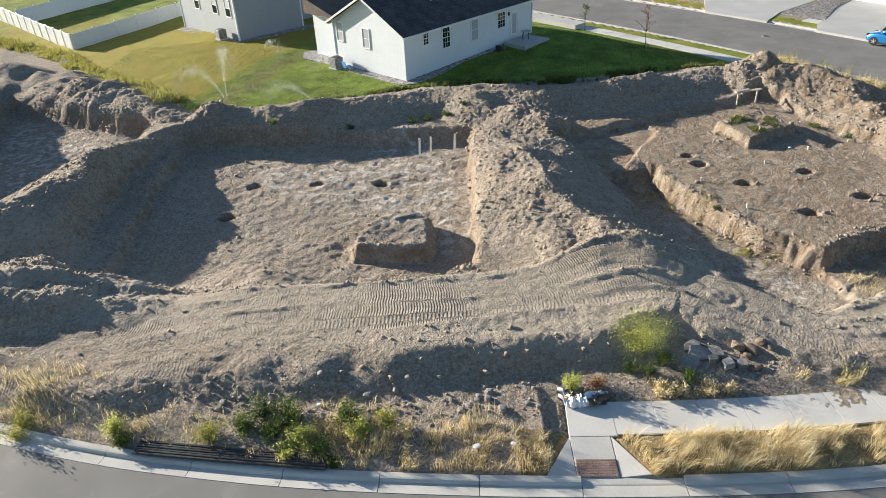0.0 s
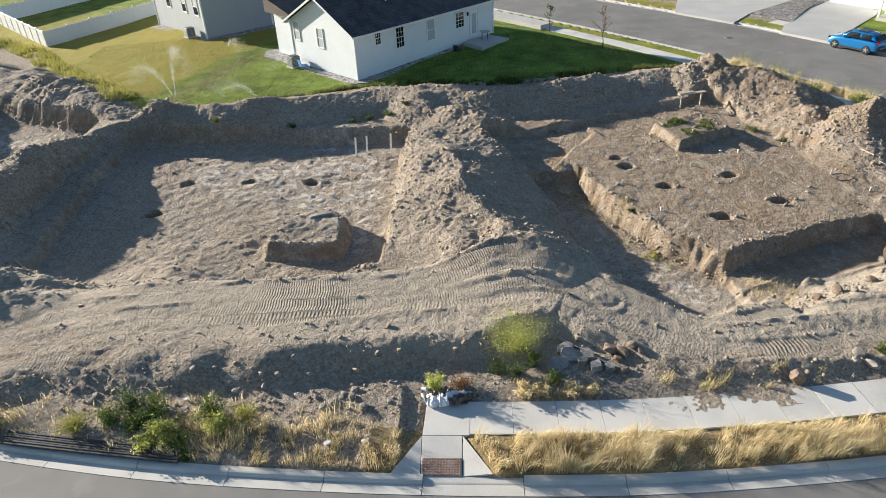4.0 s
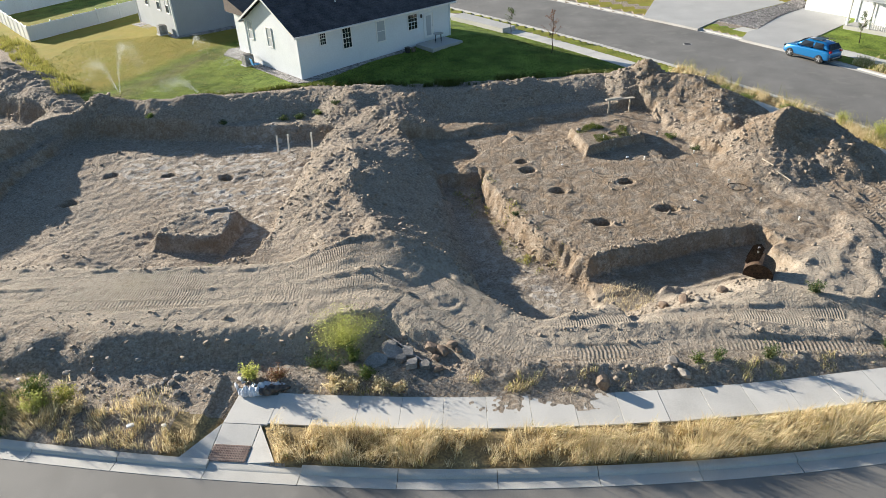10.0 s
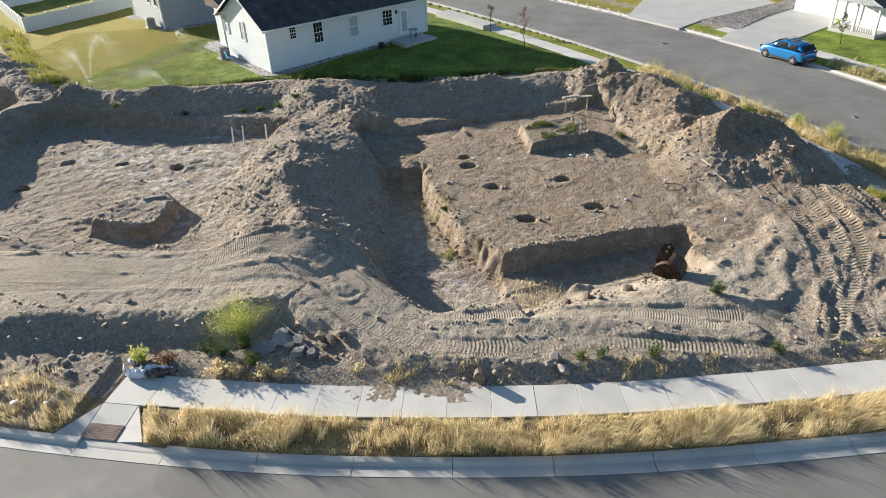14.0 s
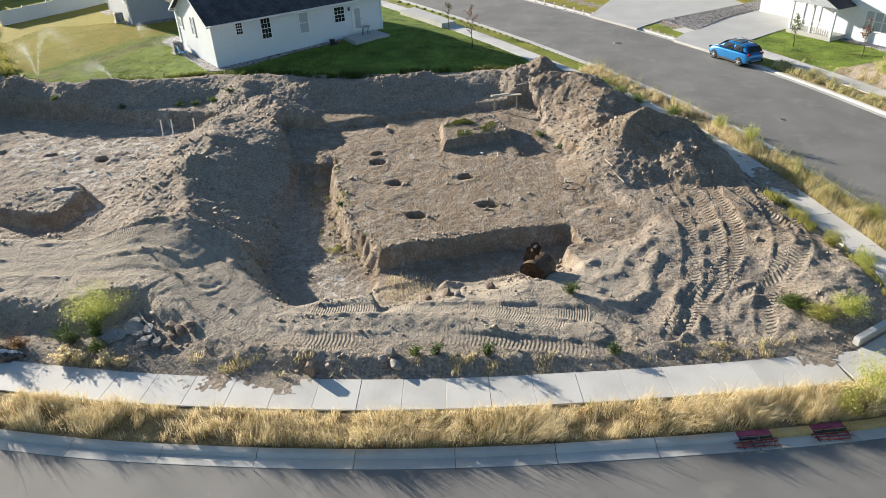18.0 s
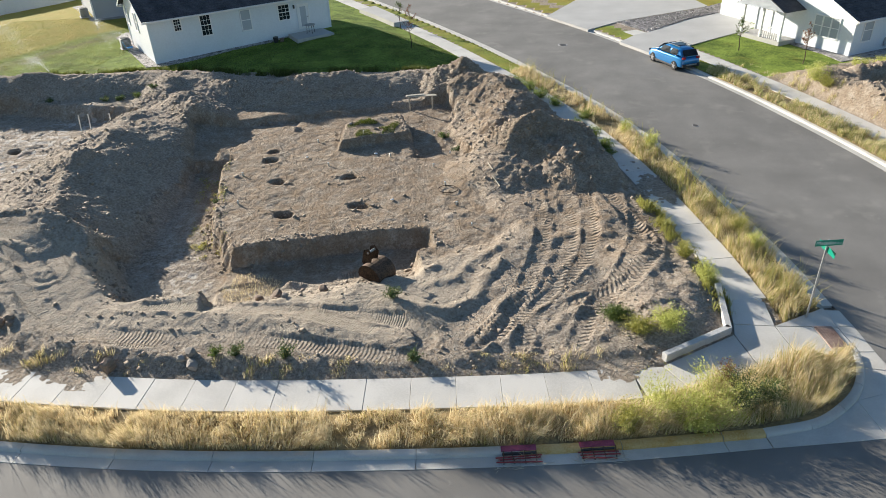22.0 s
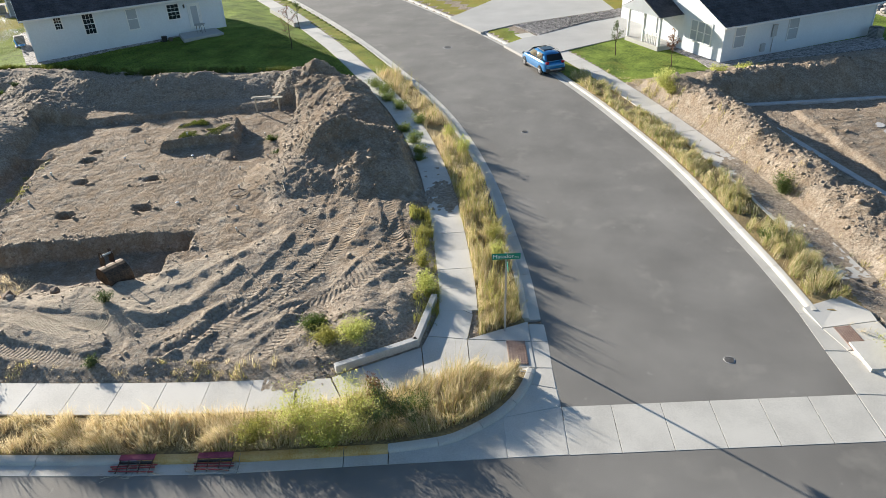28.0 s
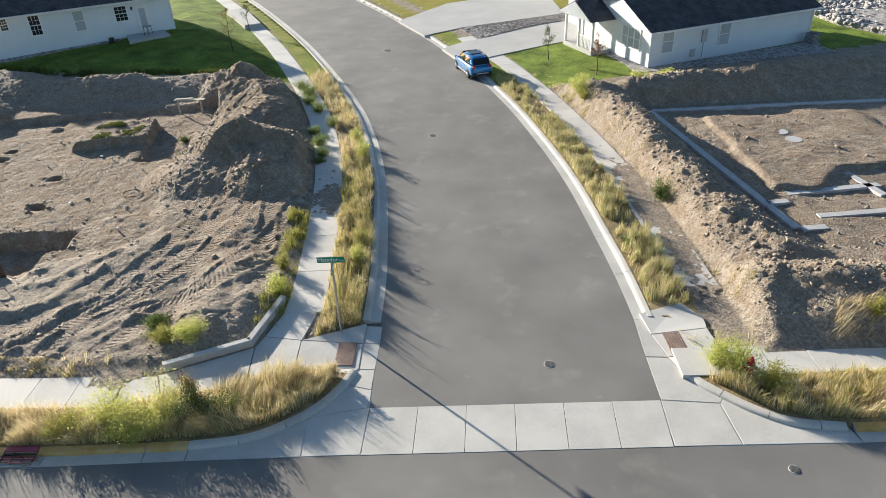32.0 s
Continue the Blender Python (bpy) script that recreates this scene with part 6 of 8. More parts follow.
pipes([(-10.2, 15.42, 0.2), (-7.2, 14.98, 0.2), (-3.9, 14.55, 0.2)], "long black plastic pipes lying in a row behind the kerb")
pipes([(36.25, 38.6, 0.24), (37.2, 36.2, 0.24), (38.5, 32.6, 0.22)], "black corrugated pipes lying in the weeds behind the kerb", 3)

# crumpled plastic sheet by the pavement
M_SHEET_W = mat("white_plastic_sheet", (0.7, 0.72, 0.76), 0.35, spread=0.12, fine=6, coarse=2, bump=0.2)
M_SHEET_B = mat("brown_black_sheet", (0.06, 0.05, 0.05), 0.3, spread=0.5, fine=5, coarse=1.5, bump=0.3, tint=(0.16, 0.12, 0.09))
tp = thing("plastic_sheet", "crumpled black and white plastic sheet heaped at the pavement end", "sheet", at=(4.55, 16.85, 0.14))
for k_, (mt, oy, lab) in enumerate(((M_SHEET_B, 0.0, ""), (M_SHEET_W, 0.16, "white folds"), (M_SHEET_B, 0.3, ""), (M_SHEET_W, -0.12, "white edge"))):
    bm = bmesh.new()
    rnd = random.Random(30 + k_)
    rows_ = []
    for i in range(22):
        u = i / 21
        xx = -0.95 + 1.95 * u * (1 - 0.12 * k_)
        yy = oy + 0.25 * (2 * u - 1) ** 2 + 0.05 * math.sin(9 * u + k_)
        rr = 0.05 + 0.13 * math.sin(math.pi * u) * rnd.uniform(0.75, 1.2)
        rows_.append([(xx, yy + rr * 1.2 * math.cos(a) * rnd.uniform(0.7, 1.2), max(0.0, 0.02 + rr * (0.7 + math.sin(a)) * rnd.uniform(0.7, 1.25) + (0.2 if i < 3 and mt is M_SHEET_W else 0))) for a in np.linspace(0, 2 * math.pi, 9)[:-1]])
    loft(bm, rows_)
    part("fold", bm, mt, tp, lab)


# stones and broken concrete
def boulder(name, label, cat, x, y, size, material, seed, flat=1.0, turn=None, group="", sink=0.25, dz=0.0):
    rnd = random.Random(seed)
    bm = bmesh.new()
    bmesh.ops.create_icosphere(bm, subdivisions=2, radius=1)
    for v in bm.verts:
        n_ = noise.noise(v.co * 1.3 + Vector((seed, 0, 0))) * 0.35 + noise.noise(v.co * 3.1 + Vector((0, seed, 0))) * 0.15
        v.co *= 1 + n_
        for ax in range(3):
            v.co[ax] = max(-0.82, min(0.82, v.co[ax]))
        v.co = Vector((v.co.x * size[0] / 2, v.co.y * size[1] / 2, v.co.z * size[2] / 2))
    sx, sy = slope_at(x, y)
    m = pose(x, y, height(x, y) + size[2] * (0.5 - sink) + dz, math.degrees(math.atan(sy)) * 0.8, -math.degrees(math.atan(sx)) * 0.8, rnd.uniform(0, 360) if turn is None else turn)
    ob = part(name, bm, material)
    ob.matrix_world = m
    return tagged(ob, label, cat, group)




def chunk(label, x, y, size, seed, turn):
    """A flat, sharp-edged piece broken from a slab, lying askew."""
    rnd = random.Random(seed)
    n_ = rnd.choice((4, 5, 5, 6))
    bm = bmesh.new()
    prism(bm, [(math.cos(6.283 * k / n_ + rnd.uniform(-0.3, 0.3)) * size[0] * rnd.uniform(0.3, 0.55), math.sin(6.283 * k / n_ + rnd.uniform(-0.3, 0.3)) * size[1] * rnd.uniform(0.3, 0.55)) for k in range(n_)], -0.06, size[2] * 0.6, 0.012)
    ob = part("concrete_chunk", bm, M_CHUNK)
    sx, sy = slope_at(x, y)
    ob.matrix_world = pose(x, y, height(x, y) + 0.07, math.degrees(math.atan(sy)) * 0.6 + rnd.uniform(-22, 22), -math.degrees(math.atan(sx)) + rnd.uniform(-20, 20), turn)
    return tagged(ob, label, "rubble", "concrete rubble")


CL = "broken grey concrete piece in a heap on the bank"
for i, (x, y, s, tn) in enumerate(((8.4, 18.45, (1.0, 0.8, 0.22), 30), (8.95, 18.95, (1.1, 0.7, 0.2), 10), (8.7, 19.3, (0.8, 0.45, 0.18), 0), (9.75, 18.35, (0.7, 0.5, 0.25), 60), (10.2, 18.3, (0.5, 0.4, 0.2), 20), (9.3, 18.6, (0.6, 0.5, 0.2), 80), (9.5, 18.95, (0.7, 0.5, 0.2), 130))):
    chunk(CL, x, y, s, 11 + i, tn)
for i, (x, y, s) in enumerate(((10.4, 19.15, (0.6, 0.45, 0.36)), (10.8, 19.0, (0.65, 0.4, 0.32)), (11.15, 19.15, (0.45, 0.4, 0.28)), (10.7, 18.15, (0.5, 0.3, 0.22)), (10.6, 18.75, (0.4, 0.3, 0.25)), (11.4, 18.9, (0.35, 0.3, 0.2)))):
    boulder("root_clod", "red-brown lump of earth and roots on the bank", "clod", x, y, s, M_REDSTONE, 40 + i, group="earth and root lumps")
boulder("boulder", "red-brown boulder on the pavement edge", "stone", 16.45, 17.65, (0.55, 0.5, 0.6), M_REDSTONE, 3, sink=0.1)
for i, (x, y, s) in enumerate(((19.0, 18.75, (0.5, 0.4, 0.3)), (19.3, 18.3, (0.6, 0.45, 0.3)), (18.8, 18.45, (0.35, 0.3, 0.2)), (20.3, 23.0, (0.6, 0.45, 0.4)), (19.5, 22.9, (0.45, 0.4, 0.35)), (16.6, 22.25, (0.5, 0.35, 0.3)), (22.0, 23.7, (0.5, 0.4, 0.35)), (20.8, 22.7, (0.35, 0.3, 0.25)), (17.4, 40.1, (0.3, 0.25, 0.2)), (19.3, 38.1, (0.25, 0.2, 0.2)))):
    boulder("stone", "loose grey-brown stone lying on the soil", "stone", x, y, s, M_REDSTONE if i in (3, 4, 6) else M_STONE, 70 + i, group="loose stones")
rnd = random.Random(8)
for i in range(64):
    x = rnd.uniform(-9, 3.2)
    y = 16.5 + rnd.random() ** 1.6 * 1.6
    s = 0.1 + 0.26 * rnd.random() ** 2
    boulder("stone", "rounded field stone half sunk in the front bank", "stone", x, y, (s, s * rnd.uniform(0.7, 1), s * rnd.uniform(0.5, 0.8)), M_STONE, 200 + i, group="stones in the front bank", sink=0.35)
for i, (x, y, s) in enumerate(((0.75, 14.9, 0.3), (1.9, 14.95, 0.2), (-4.5, 16.9, 0.2), (20.0, 37.0, 0.22), (22.6, 31.5, 0.2), (16.2, 36.0, 0.18))):
    boulder("litter", "scrap of pale litter lying on the ground", "litter", x, y, (s, s * 0.8, 0.08), M_SHEET_W, 300 + i, group="litter", sink=0.0, dz=0.12 if y < 15 else 0.02)
for i, (x, y) in enumerate(((15.8, 32.95), (17.7, 29.55))):
    bm = bmesh.new()
    rod(bm, (0, 0, -0.5), (0, 0, 0.02), 0.07, n=10)
    pp = part("pipe_stub", bm, M_TRIM)
    pp.matrix_world = pose(x, y, height(x, y) + 0.35, 12, 0, 0)
    tagged(pp, "white plastic pipe stub standing in a dug hole", "pipe", "pipe stubs")
bm = bmesh.new()
for i in range(40):
    a, b = i / 40 * 2 * math.pi, (i + 1) / 40 * 2 * math.pi
    rod(bm, (0.5 * math.cos(a), 0.42 * math.sin(a), 0), (0.5 * math.cos(b), 0.42 * math.sin(b), 0.0), 0.022, n=6)
hoop = part("cable_loop", bm, M_RUST)
hoop.matrix_world = pose(25.1, 33.1, height(25.1, 33.1) + 0.05)
tagged(hoop, "loop of rusty cable lying on the soil", "cable")


M_PEG = mat("pale_peg_wood", (0.62, 0.58, 0.5), 0.8, spread=0.2, fine=20, coarse=3, bump=0.1)
peg = thing("survey_peg", "short pale wooden peg driven into the levelled soil", "peg", "survey pegs")
bm = bmesh.new()
box(bm, (-0.045, -0.025, -0.2), (0.045, 0.025, 0.17), 0.008)
part("shaft", bm, M_PEG, peg)
bm = bmesh.new()
box(bm, (-0.05, -0.03, 0.17), (0.05, 0.03, 0.2), 0.006)
part("cap", bm, M_TRIM, peg, "white painted top")
pegs = [(17.84, 35.14), (15.97, 38.26), (18.76, 38.64), (20.92, 36.77), (23.66, 35.87), (24.82, 33.7), (25.83, 31.63), (27.01, 29.58), (22.44, 41.14), (24.05, 38.27), (13.6, 33.2), (14.9, 30.1)]
for i, (x, y) in enumerate(pegs):
    m_ = pose(x, y, height(x, y), (i * 37) % 13 - 6, (i * 53) % 15 - 7, i * 41)
    if i:
        copy_thing(peg, m_)
    else:
        peg.matrix_world = m_

# lawn sprinklers at work
M_SPRAY = leaf_mat("water_drops", (0.8, 0.82, 0.85), (0.95, 0.96, 0.97), 0.3, 0.5)
for k_, (hx, hy, jets) in enumerate(((-15.3, 45.9, (((-16.9, 52.6), 2.7, 9000), ((-20.3, 50.6), 1.7, 7000))), (-9.6, 46.9, (((-13.4, 48.6), 0.9, 7000),)), (-8.3, 56.3, (((-10.9, 55.0), 1.1, 6000),)), (-16.4, 61.6, (((-14.2, 59.4), 0.9, 5000),)))):
    z_ = height(hx, hy)
    sp = thing("lawn_sprinkler", "black pop-up lawn sprinkler throwing a white spray of water", "sprinkler", "lawn sprinklers", at=(hx, hy, z_))
    bm = bmesh.new()
    rod(bm, (0, 0, -0.1), (0, 0, 0.12), 0.03, n=10)
    part("riser", bm, M_BLACKPIPE, sp)
    bm = bmesh.new()
    rod(bm, (0, 0, 0.12), (0, 0, 0.17), 0.04, 0.03, n=10)
    part("nozzle", bm, M_BLACKPIPE, sp)
    rs = np.random.RandomState(70 + k_)
    for (tx_, ty_), top_, n_ in jets:
        u = rs.uniform(0.01, 1, n_) ** 0.8
        wide = 0.03 + 0.75 * u ** 1.2
        px_, py_ = (tx_ - hx) * u, (ty_ - hy) * u
        pz_ = 0.16 + 4 * top_ * u * (1 - u)
        c = np.stack([px_, py_, pz_], 1) + rs.normal(0, 1, (n_, 3)) * wide[:, None] * np.array([0.6, 0.6, 0.5])
        c[:, 2] = np.maximum(c[:, 2], 0.03)
        o_ = rs.normal(0, 0.0065, (n_, 3, 3))
        me = bpy.data.meshes.new("spray")
        me.from_pydata((c[:, None] + o_).reshape(-1, 3).tolist(), [], np.arange(n_ * 3).reshape(-1, 3).tolist())
        me.materials.append(M_SPRAY)
        ob = new("spray", me)
        ob.parent = sp
        tagged(ob, "fine white water drops in an arc", kind="stuff")

# yards: air conditioners, chair, patio set, drives, gravel
def ac_unit(x, y, turn):
    z = height(x, y)
    root = thing("air_conditioner", "grey outdoor air conditioner unit beside the house wall", "air conditioner", "air conditioners", at=(x, y, z), turn=turn)
    bm = bmesh.new()
    box(bm, (-0.5, -0.5, -0.1), (0.5, 0.5, 0.08), 0.01)
    part("base_slab", bm, M_GREYCON, root)
    bm = bmesh.new()
    box(bm, (-0.4, -0.4, 0.08), (0.4, 0.4, 0.9), 0.03)
    part("casing", bm, mat("ac_grey", (0.2, 0.2, 0.2), 0.6, spread=0.2, fine=60, coarse=3, bump=0.3), root)
    for s in range(4):
        for j in range(7):
            bm = bmesh.new()
            box(bm, (-0.36, -0.412, 0.16 + j * 0.1), (0.36, -0.4, 0.2 + j * 0.1), 0.0, pose(0, 0, 0, 0, 0, s * 90))
            part("louvre", bm, M_GALV, root)
    bm = bmesh.new()
    rod(bm, (0, 0, 0.9), (0, 0, 0.93), 0.34, n=20)
    part("fan_guard", bm, M_DARKTRIM, root)


ac_unit(-9.0, 55.6, HT)
ac_unit(-21.6, 66.6, 44)
ac_unit(62.6, 68.4, T3)
bc = thing("garden_chair", "folding chair with bright blue fabric on the gravel", "chair", at=(-7.9, 54.6, height(-7.9, 54.6)), turn=130)
M_BLUEF = mat("blue_fabric", (0.05, 0.28, 0.6), 0.7, spread=0.15, bump=0.1)
bm = bmesh.new()
box(bm, (-0.27, -0.25, 0.36), (0.27, 0.25, 0.4), 0.01)
part("seat", bm, M_BLUEF, bc)
bm = bmesh.new()
box(bm, (-0.27, 0.24, 0.4), (0.27, 0.28, 0.95), 0.01, pose(0, 0, 0, -12, 0, 0))
part("backrest", bm, M_BLUEF, bc)
for px, py in ((-0.26, -0.24), (0.26, -0.24), (-0.26, 0.26), (0.26, 0.26)):
    bm = bmesh.new()
    rod(bm, (px, py, 0), (px, -py, 0.42), 0.015)
    part("leg", bm, M_GALV, bc)
ptb = thing("patio_table", "small dark metal patio table on the patio", "table", at=(6.9, 59.6, 1.22))
bm = bmesh.new()
rod(bm, (0, 0, 0.7), (0, 0, 0.73), 0.45, n=20)
part("tabletop", bm, M_GALV, ptb)
for a in range(4):
    bm = bmesh.new()
    rod(bm, (0.36 * math.cos(a * 1.57 + 0.8), 0.36 * math.sin(a * 1.57 + 0.8), 0), (0.3 * math.cos(a * 1.57 + 0.8), 0.3 * math.sin(a * 1.57 + 0.8), 0.7), 0.02)
    part("leg", bm, M_DARKTRIM, ptb)
pot = thing("planter", "dark round planter pots by the house wall", "planter", at=(4.4, 57.7, height(4.4, 57.7)))
for px, r, h_ in ((0, 0.24, 0.45), (0.5, 0.2, 0.3)):
    bm = bmesh.new()
    rod(bm, (px, px * 0.3, -0.03), (px, px * 0.3, h_), r * 0.8, r, n=14)
    part("pot", bm, M_DARKTRIM if px == 0 else M_REDSTONE, pot)


def bed(name, label, cat, poly, material, lift=0.05, z=None):
    root = thing(name, label, cat, kind="structure")
    bm = bmesh.new()
    prism(bm, poly, 0.0, [(height(x, y) + lift) if z is None else z for x, y in poly])
    part("surface", bm, material, root)


bed("gravel_bed", "grey gravel bed along the white house", "gravel", [(-3.5, 50.2), (-2.2, 50.4), (-0.3, 52.6), (1.6, 55.6), (4.0, 57.6), (5.0, 59.4), (3.2, 57.6), (-3.05, 51.05)], M_ROCKBED)
bed("gravel_bed", "grey gravel bed beside the gable wall", "gravel", [(-3.5, 50.2), (-3.05, 51.05), (-9.6, 57.3), (-11.2, 61.6), (-12.6, 60.6), (-12.4, 58.8), (-10.4, 57.2), (-7.9, 54.4)], M_ROCKBED)
bed("gravel_bed", "grey gravel bed along the grey house", "gravel", [(-19.6, 64.9), (-18.6, 65.4), (-13.6, 69.6), (-12, 71.6), (-14.4, 70.6), (-19.6, 65.6), (-27.2, 73.4), (-28, 72.6)], M_ROCKBED)
bed("gravel_bed", "grey gravel bed along the house beyond the side street", "gravel", [(49.4, 58.2), (64.0, 66.0), (62.4, 69.0), (50.2, 59.76), (45.5, 65.8), (44.8, 65.4), (47.2, 62.3), (48.6, 60.2)], M_ROCKBED)
bed("gravel_bed", "cobble bed between two driveways", "gravel", [(33.1, 69.4), (35.83, 66.1), (39.2, 70.8), (43.4, 74.9), (44.2, 79.3), (40.7, 75.5), (34.5, 70.6)], M_ROCKBED, z=0.23)
bed("gravel_bed", "bank of large pale cobbles", "gravel", [(64.4, 78.4), (65.8, 75.1), (68.2, 72.5), (75, 66), (100, 84), (96, 98), (72, 92), (65.8, 84)], M_ROCKBED, lift=0.3)
bed("driveway", "wide pale concrete driveway", "driveway", [(33.4, 62.6), (36.2, 58.8), (38.8, 61.8), (43.8, 67.1), (45.2, 69.0), (43.4, 74.8), (39.2, 70.7), (35.83, 66.05), (34.7, 65.1)], M_DRIVE, z=0.21)
bed("driveway", "pale concrete driveway beyond the cobble bed", "driveway", [(26.4, 71.6), (30.6, 66.6), (32.3, 68.7), (33.2, 69.9), (41.8, 76.9), (38, 88), (29, 80)], M_DRIVE, z=0.205)
bed("driveway", "pale concrete path and apron beside the white house", "driveway", [(7.0, 72.2), (9.6, 69.6), (12.4, 66.6), (13.6, 67.6), (8.2, 73.8)], M_DRIVE, z=0.55)
h4 = house_body("house", "white house front beyond the driveways", (40.5, 83.5), 38, 12, 9, 0.2, 3.2, 2.0, M_SIDING, M_ROOF)


# ---- clods, grass and weeds ----
RS = np.random.RandomState(21)


def heights(x, y):
    i = np.clip(np.searchsorted(XS, x) - 1, 0, len(XS) - 2)
    j = np.clip(np.searchsorted(YS, y) - 1, 0, len(YS) - 2)
    a, b = (x - XS[i]) / (XS[i + 1] - XS[i]), (y - YS[j]) / (YS[j + 1] - YS[j])
    return (gz[j, i] * (1 - a) + gz[j, i + 1] * a) * (1 - b) + (gz[j + 1, i] * (1 - a) + gz[j + 1, i + 1] * a) * b


def from_arrays(name, verts, quads, tris, material, label, cat, kind="stuff", parent=None):
    me = bpy.data.meshes.new(name)
    me.vertices.add(len(verts))
    me.vertices.foreach_set("co", verts.astype(np.float32).ravel())
    nq, nt_ = len(quads), len(tris)
    loops = np.concatenate([quads.ravel(), tris.ravel()]).astype(np.int32)
    me.loops.add(len(loops))
    me.loops.foreach_set("vertex_index", loops)
    me.polygons.add(nq + nt_)
    me.polygons.foreach_set("loop_start", np.concatenate([np.arange(nq) * 4, nq * 4 + np.arange(nt_) * 3]).astype(np.int32))
    me.update()
    me.materials.append(material)
    ob = new(name, me)
    if parent:
        ob.parent = parent
    return tagged(ob, label, cat, kind=kind)


NOQ, NOT_ = np.zeros((0, 4), int), np.zeros((0, 3), int)
OCT = np.array([(1, 0, 0), (-1, 0, 0), (0, 1, 0), (0, -1, 0), (0, 0, 1), (0, 0, -1)], float)
OCT_F = np.array([(0, 2, 4), (2, 1, 4), (1, 3, 4), (3, 0, 4), (2, 0, 5), (1, 2, 5), (3, 1, 5), (0, 3, 5)])
CUBE = np.array([(x, y, z) for x in (-1, 1) for y in (-1, 1) for z in (-1, 1)], float) * 0.75
CUBE_F = np.array([(0, 1, 3, 2), (4, 6, 7, 5), (0, 4, 5, 1), (2, 3, 7, 6), (0, 2, 6, 4), (1, 5, 7, 3)])


def lumps_mesh(name, x, y, size, material, label, cat):
    n = len(x)
    z = heights(x, y) + size * 0.15
    r1, r2 = RS.uniform(0, 2 * np.pi, n), RS.uniform(-0.6, 0.6, n)
    v = CUBE[None] * RS.uniform(0.6, 1.35, (n, 8, 1)) * RS.uniform(0.75, 1.25, (n, 1, 3)) * np.array([1, 1, 0.75])
    c, s = np.cos(r1)[:, None], np.sin(r1)[:, None]
    vx, vy, vz = v[..., 0], v[..., 1], v[..., 2] + v[..., 0] * r2[:, None]
    v = np.stack([vx * c - vy * s, vx * s + vy * c, vz], -1) * size[:, None, None] + np.stack([x, y, z], 1)[:, None]
    quads = (CUBE_F[None] + (np.arange(n) * 8)[:, None, None]).reshape(-1, 4)
    return from_arrays(name, v.reshape(-1, 3), quads, NOT_, material, label, cat)


def in_poly(x, y, poly):
    return inside(x, y, poly) < 0


def spread(n, x0, x1, y0, y1):
    return RS.uniform(x0, x1, n), RS.uniform(y0, y1, n)


def clod_places():
    x, y = spread(240000, -36, 37.5, 15.6, 51)
    z = heights(x, y)
    steep = np.hypot(heights(x + 0.7, y) - heights(x - 0.7, y), heights(x, y + 0.7) - heights(x, y - 0.7)) / 1.4
    i = np.clip(np.searchsorted(XS, x) - 1, 0, len(XS) - 2)
    j = np.clip(np.searchsorted(YS, y) - 1, 0, len(YS) - 2)
    dirt = (gkind[j, i] == 0) & (np.minimum(gdf[j, i], gdl[j, i]) > np.where(x < 3, 2.0, 3.9)) & (grut[j, i] < 0.3)
    patch = 0.5 + 0.5 * rough_noise(x, y, 2.2, 20)
    p = 0.03 + 0.7 * np.clip(steep * 1.5 - 0.25, 0, 1) + 0.35 * np.clip(z - 0.95, 0, 1)
    fore = gdf[j, i]
    p = p + 0.05 * (fore < 6.2) + 0.05 * step(np.abs(fore - 6.4), 0.9, 0.2)
    p = p * (0.3 + 1.1 * patch)
    p = np.where(in_poly(x, y, PIT) & (z < -0.4), 0.02, p)
    p = np.where(in_poly(x, y, PAD) & (steep < 0.4), p * 0.35, p)
    keep = dirt & (RS.rand(len(x)) < p)
    return x[keep], y[keep]


cx, cy = clod_places()
cs = np.exp(RS.normal(-3.75, 0.62, len(cx))).clip(0.012, 0.12)
M_CLOD = mat("soil_clods", (0.3, 0.247, 0.192), 0.95, spread=0.3, fine=12, coarse=1.0, bump=0.6, depth=0.03)
lumps_mesh("clods", cx, cy, cs, M_CLOD, "loose clods and stones of dry pale soil over the site", "clods")
x, y = spread(30000, 46.5, 66, 28.5, 58)
i = np.clip(np.searchsorted(XS, x) - 1, 0, len(XS) - 2)
j = np.clip(np.searchsorted(YS, y) - 1, 0, len(YS) - 2)
keep = (gkind[j, i] == 0) & (np.minimum(gdf[j, i], gdr[j, i]) > 4.2) & (RS.rand(len(x)) < 0.06 + 0.6 * np.clip(heights(x, y) - 0.4, 0, 1))
lumps_mesh("clods", x[keep], y[keep], np.exp(RS.normal(-3.55, 0.55, keep.sum())).clip(0.014, 0.14), M_CLOD, "loose clods of soil on the heaps across the side street", "clods")
# cobbles
x, y = spread(16000, 33, 44.3, 65.5, 79.4)
k = in_poly(x, y, [(33.1, 69.4), (35.83, 66.1), (39.2, 70.8), (43.4, 74.9), (44.2, 79.3), (40.7, 75.5), (34.5, 70.6)])
ob = lumps_mesh("cobbles", x[k], y[k], RS.uniform(0.03, 0.065, k.sum()), M_ROCKBED, "grey cobbles between the driveways", "gravel")
ob.location.z = 0.07
x, y = spread(9000, 64, 100, 66, 98)
k = in_poly(x, y, [(64.4, 78.4), (65.8, 75.1), (68.2, 72.5), (75, 66), (100, 84), (96, 98), (72, 92), (65.8, 84)])
ob = lumps_mesh("cobbles", x[k], y[k], RS.uniform(0.12, 0.3, k.sum()), mat("pale_cobble", (0.38, 0.36, 0.34), 0.9, spread=0.5, fine=6, coarse=2), "large pale cobbles on a bank", "stones")
ob.location.z = 0.3


